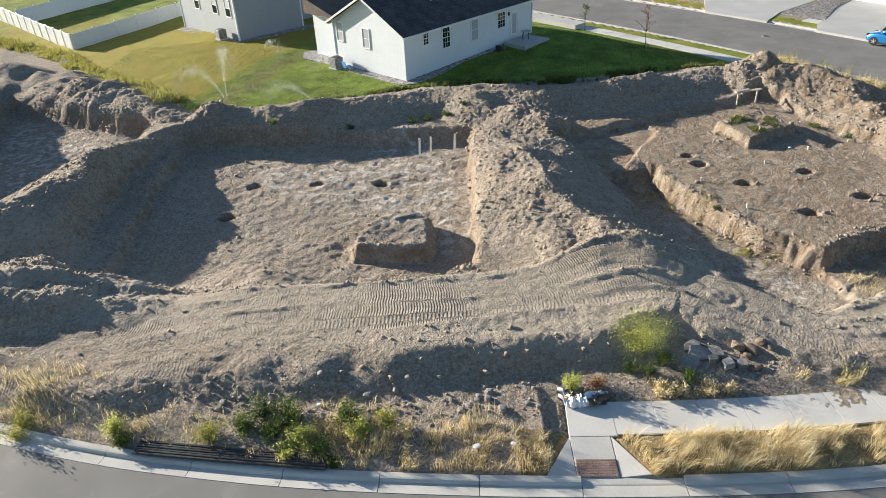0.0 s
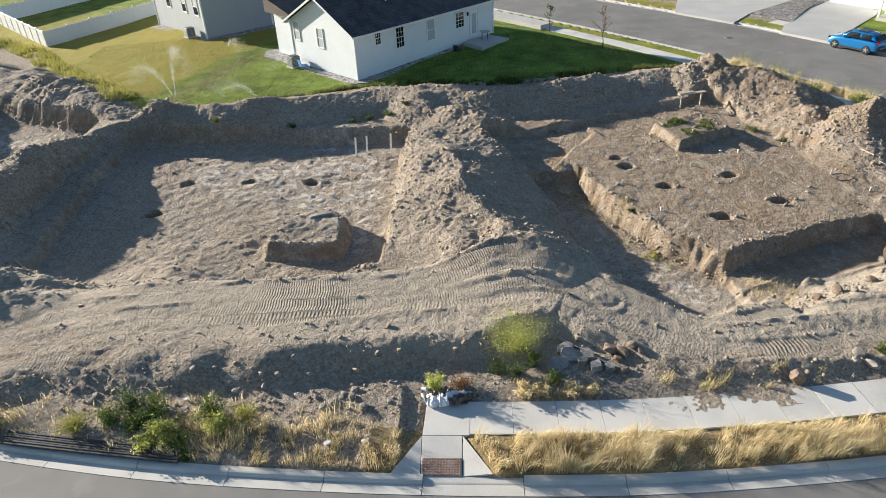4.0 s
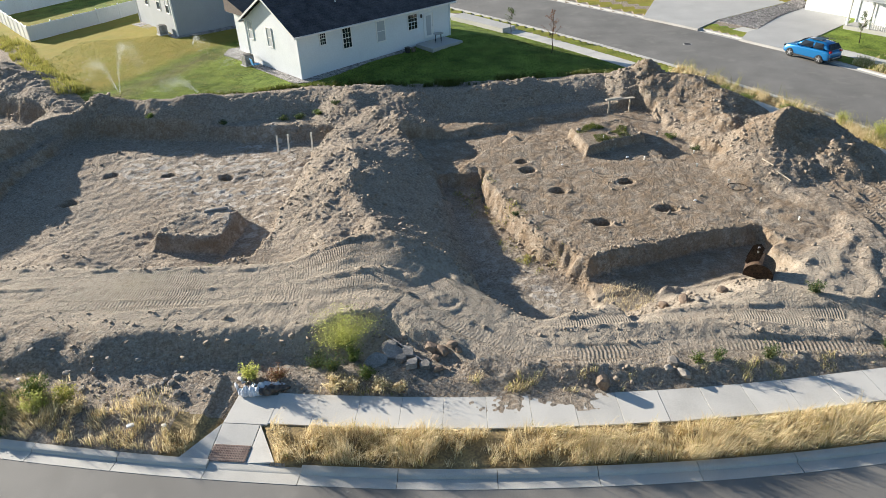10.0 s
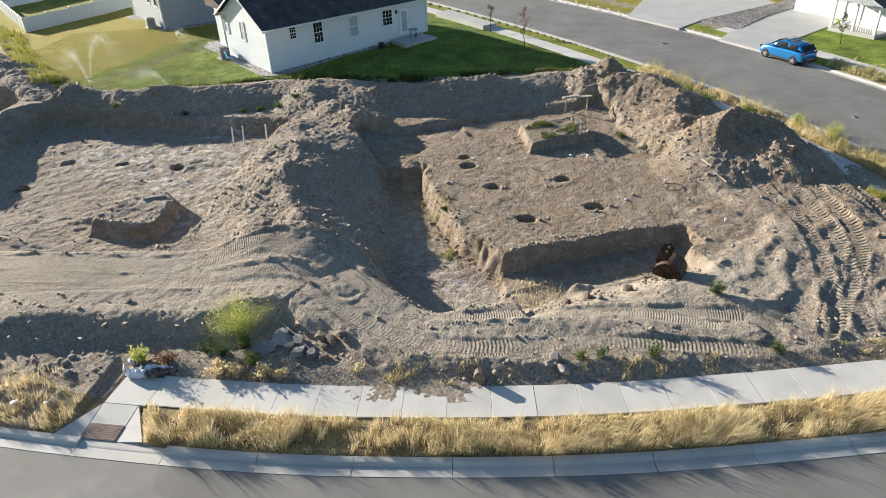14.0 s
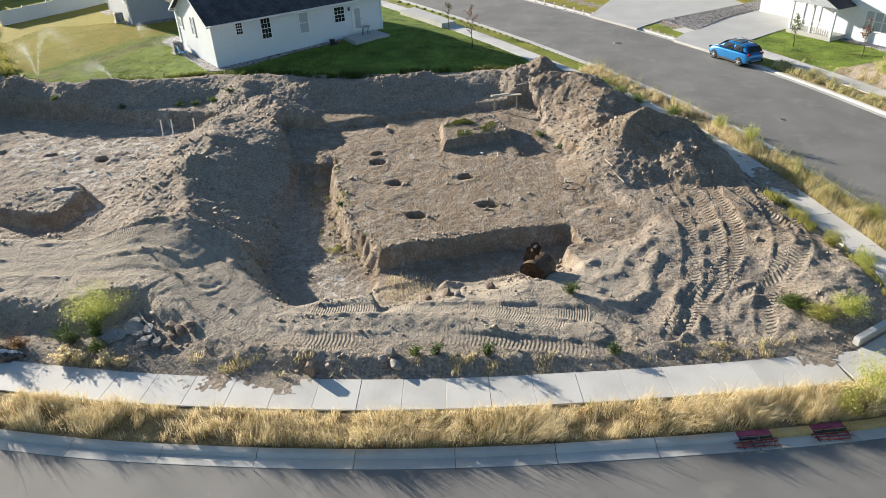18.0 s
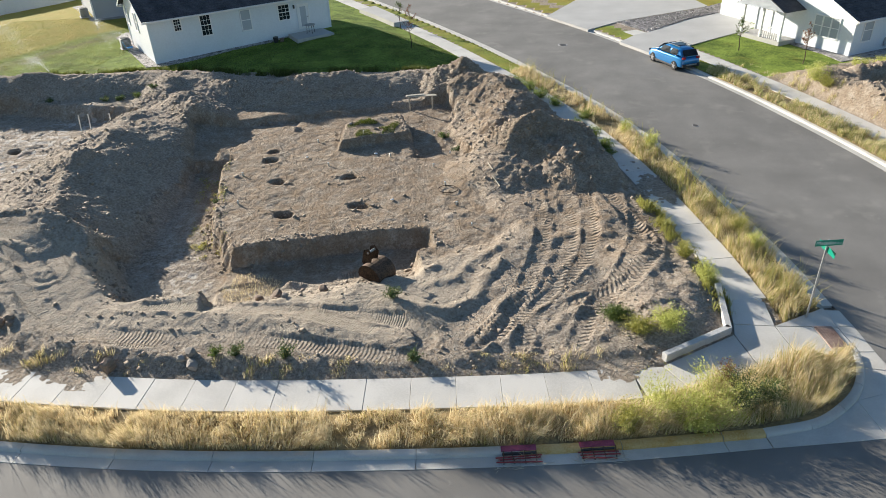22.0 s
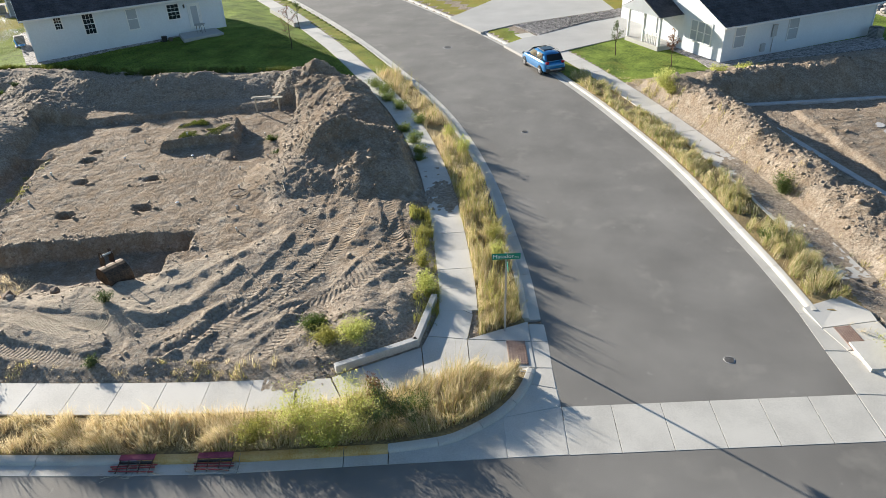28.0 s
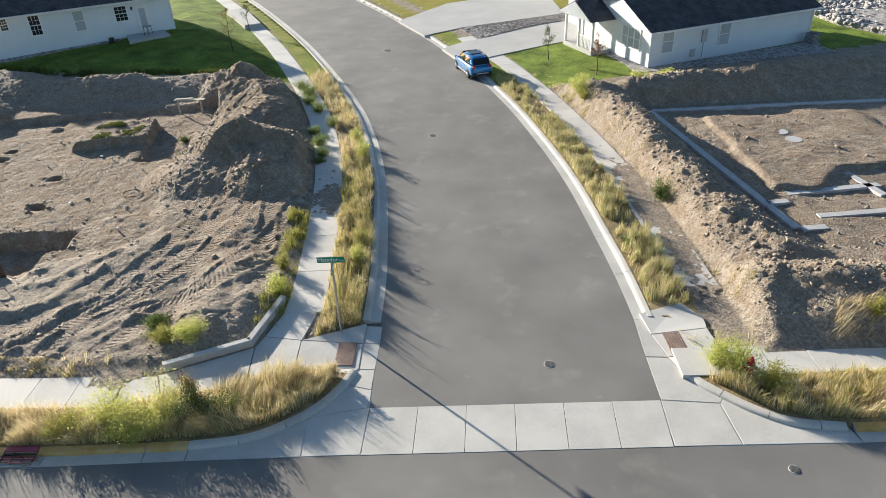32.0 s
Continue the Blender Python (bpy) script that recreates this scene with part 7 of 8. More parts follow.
def blades(name, x, y, h, w, material, label, cat="grass", lean=0.35, wind=(0.15, -0.05), zoff=0.0, kind="stuff"):
    """Tapering, bent grass blades standing on the ground."""
    n = len(x)
    z = heights(x, y) + zoff
    az, ln = RS.uniform(0, 2 * np.pi, n), RS.uniform(0, lean, n)
    dx = np.cos(az) * ln + wind[0] + 0.5 * rough_noise(x, y, 0.55, 71) + 0.25 * rough_noise(x, y, 0.2, 72)
    dy = np.sin(az) * ln + wind[1] + 0.5 * rough_noise(x, y, 0.55, 73) + 0.25 * rough_noise(x, y, 0.2, 74)
    fa = RS.uniform(0, np.pi, n)
    wx, wy = np.cos(fa) * w / 2, np.sin(fa) * w / 2
    base = np.stack([x, y, z - 0.03], 1)
    mid = base + np.stack([dx * h * 0.35, dy * h * 0.35, h * 0.6], 1)
    tip = base + np.stack([dx * h, dy * h, h * RS.uniform(0.85, 1.05, n)], 1)
    off = np.stack([wx, wy, 0 * wx], 1)
    v = np.stack([base - off, base + off, mid + off * 0.8, mid - off * 0.8, tip], 1)
    o = np.arange(n)[:, None] * 5
    return from_arrays(name, v.reshape(-1, 3), o + np.array([[0, 1, 2, 3]]), o + np.array([[3, 2, 4]]), material, label, cat, kind)


M_STRAW = leaf_mat("dry_straw", (0.52, 0.4, 0.21), (0.9, 0.79, 0.54), 0.7, 0.4)
M_OLIVE = leaf_mat("yellow_green_grass", (0.24, 0.25, 0.05), (0.5, 0.46, 0.14), 0.65, 0.35)
M_GREEN = leaf_mat("green_weed", (0.05, 0.09, 0.02), (0.15, 0.2, 0.045), 0.6, 0.35)
M_LIME = leaf_mat("lime_bush", (0.34, 0.38, 0.08), (0.66, 0.66, 0.24), 0.6, 0.55)
M_BLUEGREEN = leaf_mat("blue_green_weed", (0.05, 0.085, 0.03), (0.12, 0.16, 0.06), 0.6, 0.3)
M_FRESH = leaf_mat("fresh_verge_green", (0.2, 0.24, 0.05), (0.44, 0.46, 0.15), 0.6, 0.4)
M_WEED = leaf_mat("mid_green_weed", (0.1, 0.15, 0.03), (0.26, 0.31, 0.085), 0.6, 0.4)
M_GRASSG = leaf_mat("green_grass", (0.055, 0.085, 0.015), (0.17, 0.19, 0.04), 0.6, 0.35)
M_RUSSET = leaf_mat("russet_weed", (0.16, 0.06, 0.03), (0.3, 0.14, 0.07), 0.7, 0.2)


def along(line, n, near, far, s0=0.0, s1=1.0, clump=0.0, side=1):
    """Random places beside a line, between two offsets, gathered into clumps."""
    ln = even(line, 0.25)
    t = np.gradient(ln, axis=0)
    t /= np.linalg.norm(t, axis=1)[:, None]
    nor = np.stack([-t[:, 1], t[:, 0]], 1) * side
    s = RS.uniform(s0, s1, n) * (len(ln) - 1)
    i = s.astype(int)
    d = RS.uniform(near, far, n)
    p = ln[i] + (s - i)[:, None] * 0.25 * t[i] + nor[i] * d[:, None]
    if clump:
        q = 0.5 + 0.3 * rough_noise(p[:, 0], p[:, 1], 0.7, 31) + 0.35 * rough_noise(p[:, 0], p[:, 1], 0.27, 35) + 0.35 * rough_noise(p[:, 0], p[:, 1], 2.5, 32)
        p = p[RS.rand(n) < np.clip((q - clump) * 2.2, 0, 1)]
    return p[:, 0], p[:, 1]


def tall(x, y, a, b):
    """Heights that vary from place to place."""
    return (a + (b - a) * np.clip(0.5 + 0.4 * rough_noise(x, y, 0.9, 33) + 0.3 * rough_noise(x, y, 0.3, 36) + 0.3 * rough_noise(x, y, 3, 34), 0, 1)) * RS.uniform(0.5, 1.1, len(x)) * np.where(RS.rand(len(x)) < 0.1, 1.45, 1.0)


front_v = between(FRONT, 4.6, 37.5)
RAMP = [(2.6, 13.5), (6.1, 13.5), (5.2, 15.4), (5.15, 17), (3.6, 17), (3.6, 15.3)]
x, y = along(front_v, 54000, 0.74, 2.22, clump=0.2)
k = inside(x, y, RAMP) > 0.06
x, y = x[k], y[k]
blades("dry_grass", x, y, tall(x, y, 0.25, 0.8), 0.013, M_STRAW, "tall dry golden grass filling the verge", lean=0.6, wind=(0.22, -0.1))
x, y = along(front_v, 11000, 0.74, 2.25, clump=0.42)
k = inside(x, y, RAMP) > 0.06
x, y = x[k], y[k]
blades("green_grass", x, y, tall(x, y, 0.25, 0.6), 0.014, M_OLIVE, "yellow-green grass among the dry grass of the verge")
CORNER = [(34.2, 18.2), (37.5, 19.05), (39.1, 19.75), (40.2, 20.65), (40.85, 21.7), (41.05, 22.6), (40.8, 22.85), (39.6, 22.7), (38.2, 21.7), (36.5, 20.7), (34.5, 19.6)]
x, y = spread(30000, 34, 41.5, 18, 23.2)
k = in_poly(x, y, CORNER)
x, y = x[k], y[k]
blades("dry_grass", x, y, tall(x, y, 0.4, 0.95), 0.014, M_STRAW, "tall dry golden grass on the street corner", lean=0.4, wind=(0.12, -0.05))
x, y = spread(16000, 34, 41.5, 18, 23.2)
k = in_poly(x, y, CORNER) & (RS.rand(len(x)) < 0.5)
blades("green_grass", x[k], y[k], tall(x[k], y[k], 0.4, 0.9), 0.016, M_OLIVE, "yellow-green grass on the street corner")
lf = between(FRONT, -30, 2.6)
x, y = along(between(FRONT, -5, 3.4), 11000, 0.8, 2.7, clump=0.38)
k = inside(x, y, [(2.6, 13.5), (6, 13.5), (5.1, 17), (3.6, 17), (3.6, 15.3)]) > 0.05
x, y = x[k], y[k]
blades("dry_grass", x, y, tall(x, y, 0.2, 0.5), 0.013, M_STRAW, "golden dry grass beside the kerb ramp", lean=0.5)
x, y = along(lf, 16000, 0.75, 3.4, clump=0.42)
k = inside(x, y, [(2.6, 13.5), (6, 13.5), (5.1, 17), (3.6, 17), (3.6, 15.3)]) > 0.05
x, y = x[k], y[k]
blades("dry_grass", x, y, tall(x, y, 0.2, 0.55), 0.014, M_STRAW, "thin dry grass on the bank behind the kerb")
x, y = along(lf, 8000, 0.75, 3.2, clump=0.5)
blades("green_grass", x, y, tall(x, y, 0.2, 0.45), 0.014, M_OLIVE, "sparse yellow-green grass behind the kerb")
toe = between(FRONT, 4.6, 35.5)
x, y = along(toe, 15000, 3.8, 4.7, clump=0.5)
blades("dry_grass", x, y, tall(x, y, 0.12, 0.4), 0.014, M_STRAW, "dry grass tufts along the back of the pavement")
x, y = along(toe, 9000, 3.8, 4.6, clump=0.55)
blades("green_grass", x, y, tall(x, y, 0.12, 0.4), 0.015, M_OLIVE, "green grass tufts along the back of the pavement")
lside = LEFT[(LEFT[:, 1] > 24.9) & (LEFT[:, 1] < 55)]
FLARE = [(38.9, 24.1), (41.8, 24.5), (41.6, 25.9), (40.95, 25.85)]
x, y = along(lside, 46000, 0.75, 2.3, clump=0.3)
k = inside(x, y, FLARE) > 0.05
x, y = x[k], y[k]
blades("dry_grass", x, y, tall(x, y, 0.3, 0.75), 0.012, M_STRAW, "tall dry grass on the side street verge")
x, y = along(lside, 14000, 0.75, 2.3, s1=0.5, clump=0.4)
k = inside(x, y, FLARE) > 0.05
x, y = x[k], y[k]
blades("green_grass", x, y, tall(x, y, 0.25, 0.7), 0.014, M_OLIVE, "yellow-green grass on the side street verge")
x, y = along(lside, 7000, 3.75, 4.7, s0=0.02, s1=0.3, clump=0.4)
blades("green_grass", x, y, tall(x, y, 0.2, 0.5), 0.016, M_OLIVE, "yellow-green grass along the back of the side pavement")
rside = RIGHT[(RIGHT[:, 1] > 28.5) & (RIGHT[:, 1] < 55)]
x, y = along(rside, 32000, 0.75, 2.3, clump=0.4, side=-1)
blades("dry_grass", x, y, tall(x, y, 0.3, 0.75), 0.013, M_STRAW, "dry grass on the sunny side street verge")
x, y = along(rside, 20000, 0.75, 2.3, clump=0.4, side=-1)
blades("green_grass", x, y, tall(x, y, 0.3, 0.75), 0.017, M_FRESH, "green grass on the sunny side street verge")
x, y = along(rside, 9000, 3.8, 4.9, clump=0.5, side=-1)
blades("dry_grass", x, y, tall(x, y, 0.12, 0.4), 0.016, M_STRAW, "dry grass tufts at the foot of the heap beside the pavement")
x, y = along(rside, 7000, 3.8, 4.7, clump=0.55, side=-1)
blades("green_grass", x, y, tall(x, y, 0.15, 0.45), 0.017, M_OLIVE, "green weeds at the foot of the heap beside the pavement")
x, y = along(lside, 1500, 0.75, 2.2, s0=0.03, clump=0.4)
blades("weed_stalks", x, y, RS.uniform(0.8, 1.45, len(x)), 0.018, M_OLIVE, "tall thin weed stalks on the side street verge", lean=0.3)
x, y = along(front_v, 900, 0.8, 2.1, clump=0.4)
k = inside(x, y, RAMP) > 0.06
blades("weed_stalks", x[k], y[k], RS.uniform(0.7, 1.2, k.sum()), 0.014, M_STRAW, "tall thin dry stalks above the verge grass", lean=0.3)
rf = between(FRONT, 53.2, 76)
x, y = along(rf, 36000, 0.85, 2.8, clump=0.15)
k = (np.hypot(x - 52.2, y - 26.2) > 1.0) & (inside(x, y, FAN_R) > 0.3)
x, y = x[k], y[k]
blades("dry_grass", x, y, tall(x, y, 0.4, 0.9), 0.016, M_STRAW, "tall dry grass on the opposite corner")
x, y = along(rf, 9000, 0.85, 2.8, s1=0.4, clump=0.3)
k = (np.hypot(x - 52.2, y - 26.2) > 1.0) & (inside(x, y, FAN_R) > 0.3)
x, y = x[k], y[k]
blades("green_grass", x, y, tall(x, y, 0.4, 1.0), 0.018, M_OLIVE, "tall yellow-green weeds round the hydrant")
x, y = along(rf, 6000, 4.3, 5.4, clump=0.45)
blades("dry_grass", x, y, tall(x, y, 0.2, 0.7), 0.017, M_STRAW, "dry grass at the foot of the heap")
lawn_edge = np.array([(-19.5, 46.6), (-15, 45.6), (-11, 46.2), (-7.5, 47.0), (-3, 48.9), (0.5, 49.6), (5, 49.4), (9, 49.6), (13, 50.4), (18, 51.2), (23, 52)], float)
x, y = along(glide(lawn_edge, 0.6), 24000, -0.5, 0.7, s0=0.2, clump=0.3)
blades("tall_lawn_grass", x, y, tall(x, y, 0.2, 0.6), 0.025, M_GRASSG, "tall uncut green grass between lawn and soil heap")
left_edge = np.array([(-60, 82), (-44.5, 71.2), (-37.4, 66.0), (-32, 60), (-27.1, 54.8), (-23, 50.6), (-19.7, 47.2)], float)
x, y = along(glide(left_edge, 0.6), 26000, -1.3, 1.0, clump=0.35)
blades("tall_lawn_grass", x, y, tall(x, y, 0.25, 0.7), 0.03, M_OLIVE, "tall pale green grass between lawn and soil heap")
x, y = spread(30000, 16.5, 21.6, 37.2, 42.4)
k = in_poly(x, y, [(17.8, 37.7), (21.1, 39.6), (20.1, 41.9), (17.1, 40.5)]) & (rough_noise(x, y, 0.7, 40) > 0.1)
blades("green_grass", x[k], y[k], tall(x[k], y[k], 0.05, 0.2), 0.018, M_GRASSG, "green weeds on the raised block of soil")
x, y = along(glide([(11.6, 35.4), (14.4, 29.6), (16, 27.2)], 0.5), 9000, -1.9, 0.1, clump=0.5)
blades("green_grass", x, y, tall(x, y, 0.06, 0.25), 0.018, M_OLIVE, "sparse weeds along the edge of the cutting")
x, y = spread(1800, 16.3, 19.8, 22.4, 25.2)
k = np.hypot(x - 18.3, y - 24.3) + 0.3 * rough_noise(x, y, 0.5, 41) < 1.2
blades("dry_grass", x[k], y[k], RS.uniform(0.12, 0.35, k.sum()), 0.012, M_STRAW, "dead straw-coloured weeds in the mouth of the cutting", lean=0.8)
# turf: short blades over the lawns nearest the camera
x, y = spread(70000, -8, 27, 45.5, 62)
i = np.clip(np.searchsorted(XS, x) - 1, 0, len(XS) - 2)
j = np.clip(np.searchsorted(YS, y) - 1, 0, len(YS) - 2)
k = (gkind[j, i] == 1) & (gdl[j, i] > 4) & ((x + 3.05) * 0.727 - (y - 51.05) * 0.687 > 0.5)
blades("turf", x[k], y[k], RS.uniform(0.05, 0.12, k.sum()), 0.035, M_GRASSG, "short green turf blades of the lawn", lean=0.9)


x, y = spread(60000, -30, -8, 45.5, 66)
i = np.clip(np.searchsorted(XS, x) - 1, 0, len(XS) - 2)
j = np.clip(np.searchsorted(YS, y) - 1, 0, len(YS) - 2)
k = (gkind[j, i] == 1) & ((x + 3.05) * 0.687 + (y - 51.05) * 0.727 - 0.0 < 0.2 + 99 * (x < -12)) & (RS.rand(len(x)) < 0.75)
k2 = k & (RS.rand(len(x)) < 0.4)
blades("turf", x[k2], y[k2], RS.uniform(0.05, 0.11, k2.sum()), 0.035, M_OLIVE, "short yellow-green turf blades of the dry lawn", lean=0.9)
k2 = k & ~k2
blades("turf", x[k2], y[k2], RS.uniform(0.04, 0.1, k2.sum()), 0.035, M_GRASSG, "short green turf blades of the dry lawn", lean=0.9)


def bush(x, y, r, h, material, n, label, leaf=0.05, wisp=0.5, seed=0, name="bush", droop=0.2, zoff=0.0, group=""):
    """A plant of many thin stems carrying small leaves, uneven in outline."""
    rs = np.random.RandomState(900 + seed)
    z0 = height(x, y) - 0.03 + zoff
    root = thing(name, label, "bush", group, at=(x, y, z0))
    stems = max(7, int(14 * wisp + 10))
    az, tilt, ln = rs.uniform(0, 2 * np.pi, stems), rs.uniform(0.0, 1.0, stems) ** 0.6, rs.uniform(0.55, 1.1, stems)
    tip = np.stack([np.cos(az) * tilt * r, np.sin(az) * tilt * r, h * ln * (1 - 0.35 * tilt ** 2)], 1)
    bm = bmesh.new()
    for t in tip[: min(stems, 22)]:
        rod(bm, (t[0] * 0.06, t[1] * 0.06, 0), (t[0] * 0.55, t[1] * 0.55, t[2] * 0.7), 0.012, 0.007, n=4, caps=False)
        rod(bm, (t[0] * 0.55, t[1] * 0.55, t[2] * 0.7), tuple(t), 0.007, 0.002, n=4, caps=False)
    tagged(part("stalk", bm, M_OLIVE, root), kind="stuff")
    s = rs.randint(0, stems, n)
    u = rs.uniform(0.08, 1.03, n)
    c = np.where((u < 0.8)[:, None], tip[s] * np.stack([u * 0.95, u * 0.95, u], 1), tip[s] * u[:, None])
    c = c + rs.normal(0, 1, (n, 3)) * np.array([0.14, 0.14, 0.1]) * r
    c[:, 2] = np.maximum(c[:, 2], 0.02)
    d = rs.normal(0, 1, (n, 3)) + np.array([0, 0, 0.7])
    d /= np.linalg.norm(d, axis=1)[:, None]
    e = np.cross(d, rs.normal(0, 1, (n, 3)))
    e /= np.linalg.norm(e, axis=1)[:, None]
    L = leaf * rs.uniform(0.6, 1.5, n)[:, None]
    v = np.stack([c, c + d * L * 0.5 + e * L * 0.28, c + d * L, c + d * L * 0.5 - e * L * 0.28], 1)
    from_arrays("foliage", v.reshape(-1, 3), np.arange(n * 4).reshape(-1, 4), NOT_, material, "", "", "stuff", root)
    return root


bush(7.05, 19.5, 1.25, 1.55, M_LIME, 6800, "feathery lime-green bush growing on the sunny bank", 0.044, 3.2, 1)
bush(7.5, 18.6, 0.5, 0.8, M_GREEN, 1400, "small green weed at the foot of the bank", 0.06, 0.5, 2)
bush(6.9, 18.0, 0.45, 0.6, M_BLUEGREEN, 900, "small green weed at the foot of the bank", 0.06, 0.4, 3)
bush(4.1, 17.35, 0.4, 0.95, M_LIME, 1600, "wispy yellow-green weed behind the plastic sheet", 0.06, 0.5, 4)
bush(8.2, 17.7, 0.4, 0.5, M_GREEN, 900, "small green weed at the foot of the bank", 0.06, 0.4, 6)
bush(6.3, 18.2, 0.5, 0.5, M_BLUEGREEN, 900, "small green weed at the foot of the bank", 0.06, 0.4, 7)
for i_, (x, y, r, h) in enumerate(((7.1, 17.15, 0.4, 0.55), (7.7, 17.2, 0.35, 0.4), (8.7, 17.25, 0.4, 0.4), (9.4, 17.2, 0.3, 0.3))):
    bush(x, y, r, h, M_STRAW, 900, "dry straw-coloured weed tuft beside the pavement", 0.07, 0.5, 60 + i_)
bush(5.0, 17.55, 0.5, 0.5, M_RUSSET, 900, "dry brown weed behind the plastic sheet", 0.05, 0.6, 5)
rnd = random.Random(5)
for i_, (x, y, r, h, m_) in enumerate(((-6.3, 16.6, 0.75, 0.8, M_BLUEGREEN), (-5.4, 16.3, 0.7, 0.75, M_GREEN), (-6.9, 16.0, 0.6, 0.6, M_GREEN), (-5.9, 15.7, 0.6, 0.55, M_GREEN), (-4.8, 15.5, 0.7, 0.6, M_LIME), (-4.2, 15.1, 0.5, 0.5, M_GREEN), (-5.3, 15.05, 0.5, 0.45, M_LIME), (-3.4, 16.2, 0.6, 0.9, M_GREEN), (-3.0, 15.6, 0.5, 0.6, M_LIME), (-7.9, 15.7, 0.6, 0.6, M_OLIVE), (-2.2, 16.0, 0.5, 0.7, M_OLIVE), (-1.5, 15.6, 0.4, 0.6, M_STRAW), (-3.7, 14.5, 0.3, 0.35, M_GREEN), (-14.6, 16.4, 0.8, 0.8, M_OLIVE), (-11.3, 16.2, 0.45, 0.65, M_LIME), (-10.8, 15.7, 0.4, 0.4, M_GREEN))):
    bush(x, y, r, h, m_, int(1500 * r / 0.5), "leafy weed growing behind the kerb" if m_ is not M_STRAW else "dry straw-coloured weed behind the kerb", 0.06, 0.6, 20 + i_, group="weeds behind the kerb")
for i_, (x, y, r, h, m_) in enumerate(((36.4, 19.7, 1.3, 1.4, M_LIME), (35.0, 19.0, 1.2, 1.3, M_LIME), (37.4, 20.0, 0.9, 1.2, M_BLUEGREEN), (33.9, 18.4, 0.7, 0.9, M_OLIVE), (38.2, 20.2, 0.7, 0.9, M_GREEN), (36.0, 18.8, 0.8, 0.8, M_LIME), (36.9, 20.6, 0.35, 1.2, M_RUSSET), (35.3, 23.1, 0.8, 0.7, M_LIME), (34.3, 22.9, 0.7, 0.5, M_OLIVE), (33.5, 23.6, 0.6, 0.3, M_GREEN), (33.6, 23.6, 0.5, 0.3, M_GREEN), (36.9, 26.7, 0.6, 0.9, M_LIME), (36.2, 28.4, 0.5, 0.8, M_OLIVE), (38.7, 31.0, 0.5, 1.0, M_OLIVE), (35.2, 40.0, 0.6, 1.2, M_LIME), (33.9, 42.2, 0.5, 0.9, M_LIME), (39.1, 29.6, 0.5, 1.0, M_LIME), (41.0, 22.75, 0.25, 0.7, M_STRAW))):
    bush(x, y, r, h, m_, int(2500 * r / 0.5), "russet seeding weed on the street corner" if m_ is M_RUSSET else "leafy yellow-green weed by the street corner" if m_ in (M_LIME, M_OLIVE) else "blue-green leafy weed by the street corner", 0.05, 1.0, 60 + i_, group="weeds on the corner")
for i_, (x, y, r, h) in enumerate(((31.4, 44.4, 0.7, 0.7), (30.9, 42.8, 0.6, 0.6), (32.0, 41.2, 0.7, 0.7), (32.8, 39.8, 0.6, 0.6), (28.2, 48.0, 0.8, 0.8), (29.4, 46.6, 0.7, 0.7), (27.3, 49.6, 0.9, 0.8), (33.0, 39.0, 0.4, 0.4), (26.2, 50.8, 0.8, 0.7))):
    bush(x, y, r, h, M_WEED, int(1400 * r / 0.5), "leafy green weed between soil heap and pavement", 0.06, 1.0, 100 + i_, group="weeds beside the heaps")
for i_, (x, y, r, h, m_) in enumerate(((46.0, 51.2, 0.9, 1.2, M_LIME), (46.4, 50.2, 0.7, 0.8, M_OLIVE), (51.4, 38.2, 0.7, 1.0, M_GREEN), (54.0, 26.4, 0.9, 1.2, M_LIME), (53.3, 26.4, 0.8, 1.2, M_LIME), (55.0, 25.6, 0.8, 1.0, M_OLIVE), (49.6, 55.0, 0.7, 0.8, M_LIME), (51.6, 56.4, 0.8, 0.8, M_LIME), (50.2, 33.6, 0.5, 0.6, M_GREEN), (58.6, 29.4, 0.5, 0.9, M_OLIVE), (60.2, 29.8, 0.5, 0.8, M_OLIVE))):
    bush(x, y, r, h, m_, int(2400 * r / 0.5), "leafy green weed across the side street", 0.055, 0.9, 130 + i_, group="weeds across the street")
for i_, (x, y, r, h) in enumerate(((23.2, 40.6, 0.45, 0.35), (24.4, 38.9, 0.4, 0.3), (25.2, 22.9, 0.45, 0.5), (-0.6, 25.0, 0.5, 0.22), (-2.4, 43.4, 0.5, 0.3), (-1.4, 43.6, 0.6, 0.35), (0.0, 43.9, 0.5, 0.35), (1.2, 44.2, 0.4, 0.3), (-6.4, 42.6, 0.4, 0.3), (-11.4, 42.4, 0.4, 0.25), (20.6, 19.0, 0.35, 0.5), (22.4, 19.2, 0.4, 0.7), (19.9, 18.9, 0.3, 0.4), (26.8, 20.0, 0.4, 0.3), (13.6, 30.4, 0.3, 0.15))):
    bush(x, y, r, h, M_BLUEGREEN if i_ % 3 else M_GREEN, int(900 * r / 0.5), "small green weed growing on the soil", 0.06, 0.4, 160 + i_, group="weeds on the site")


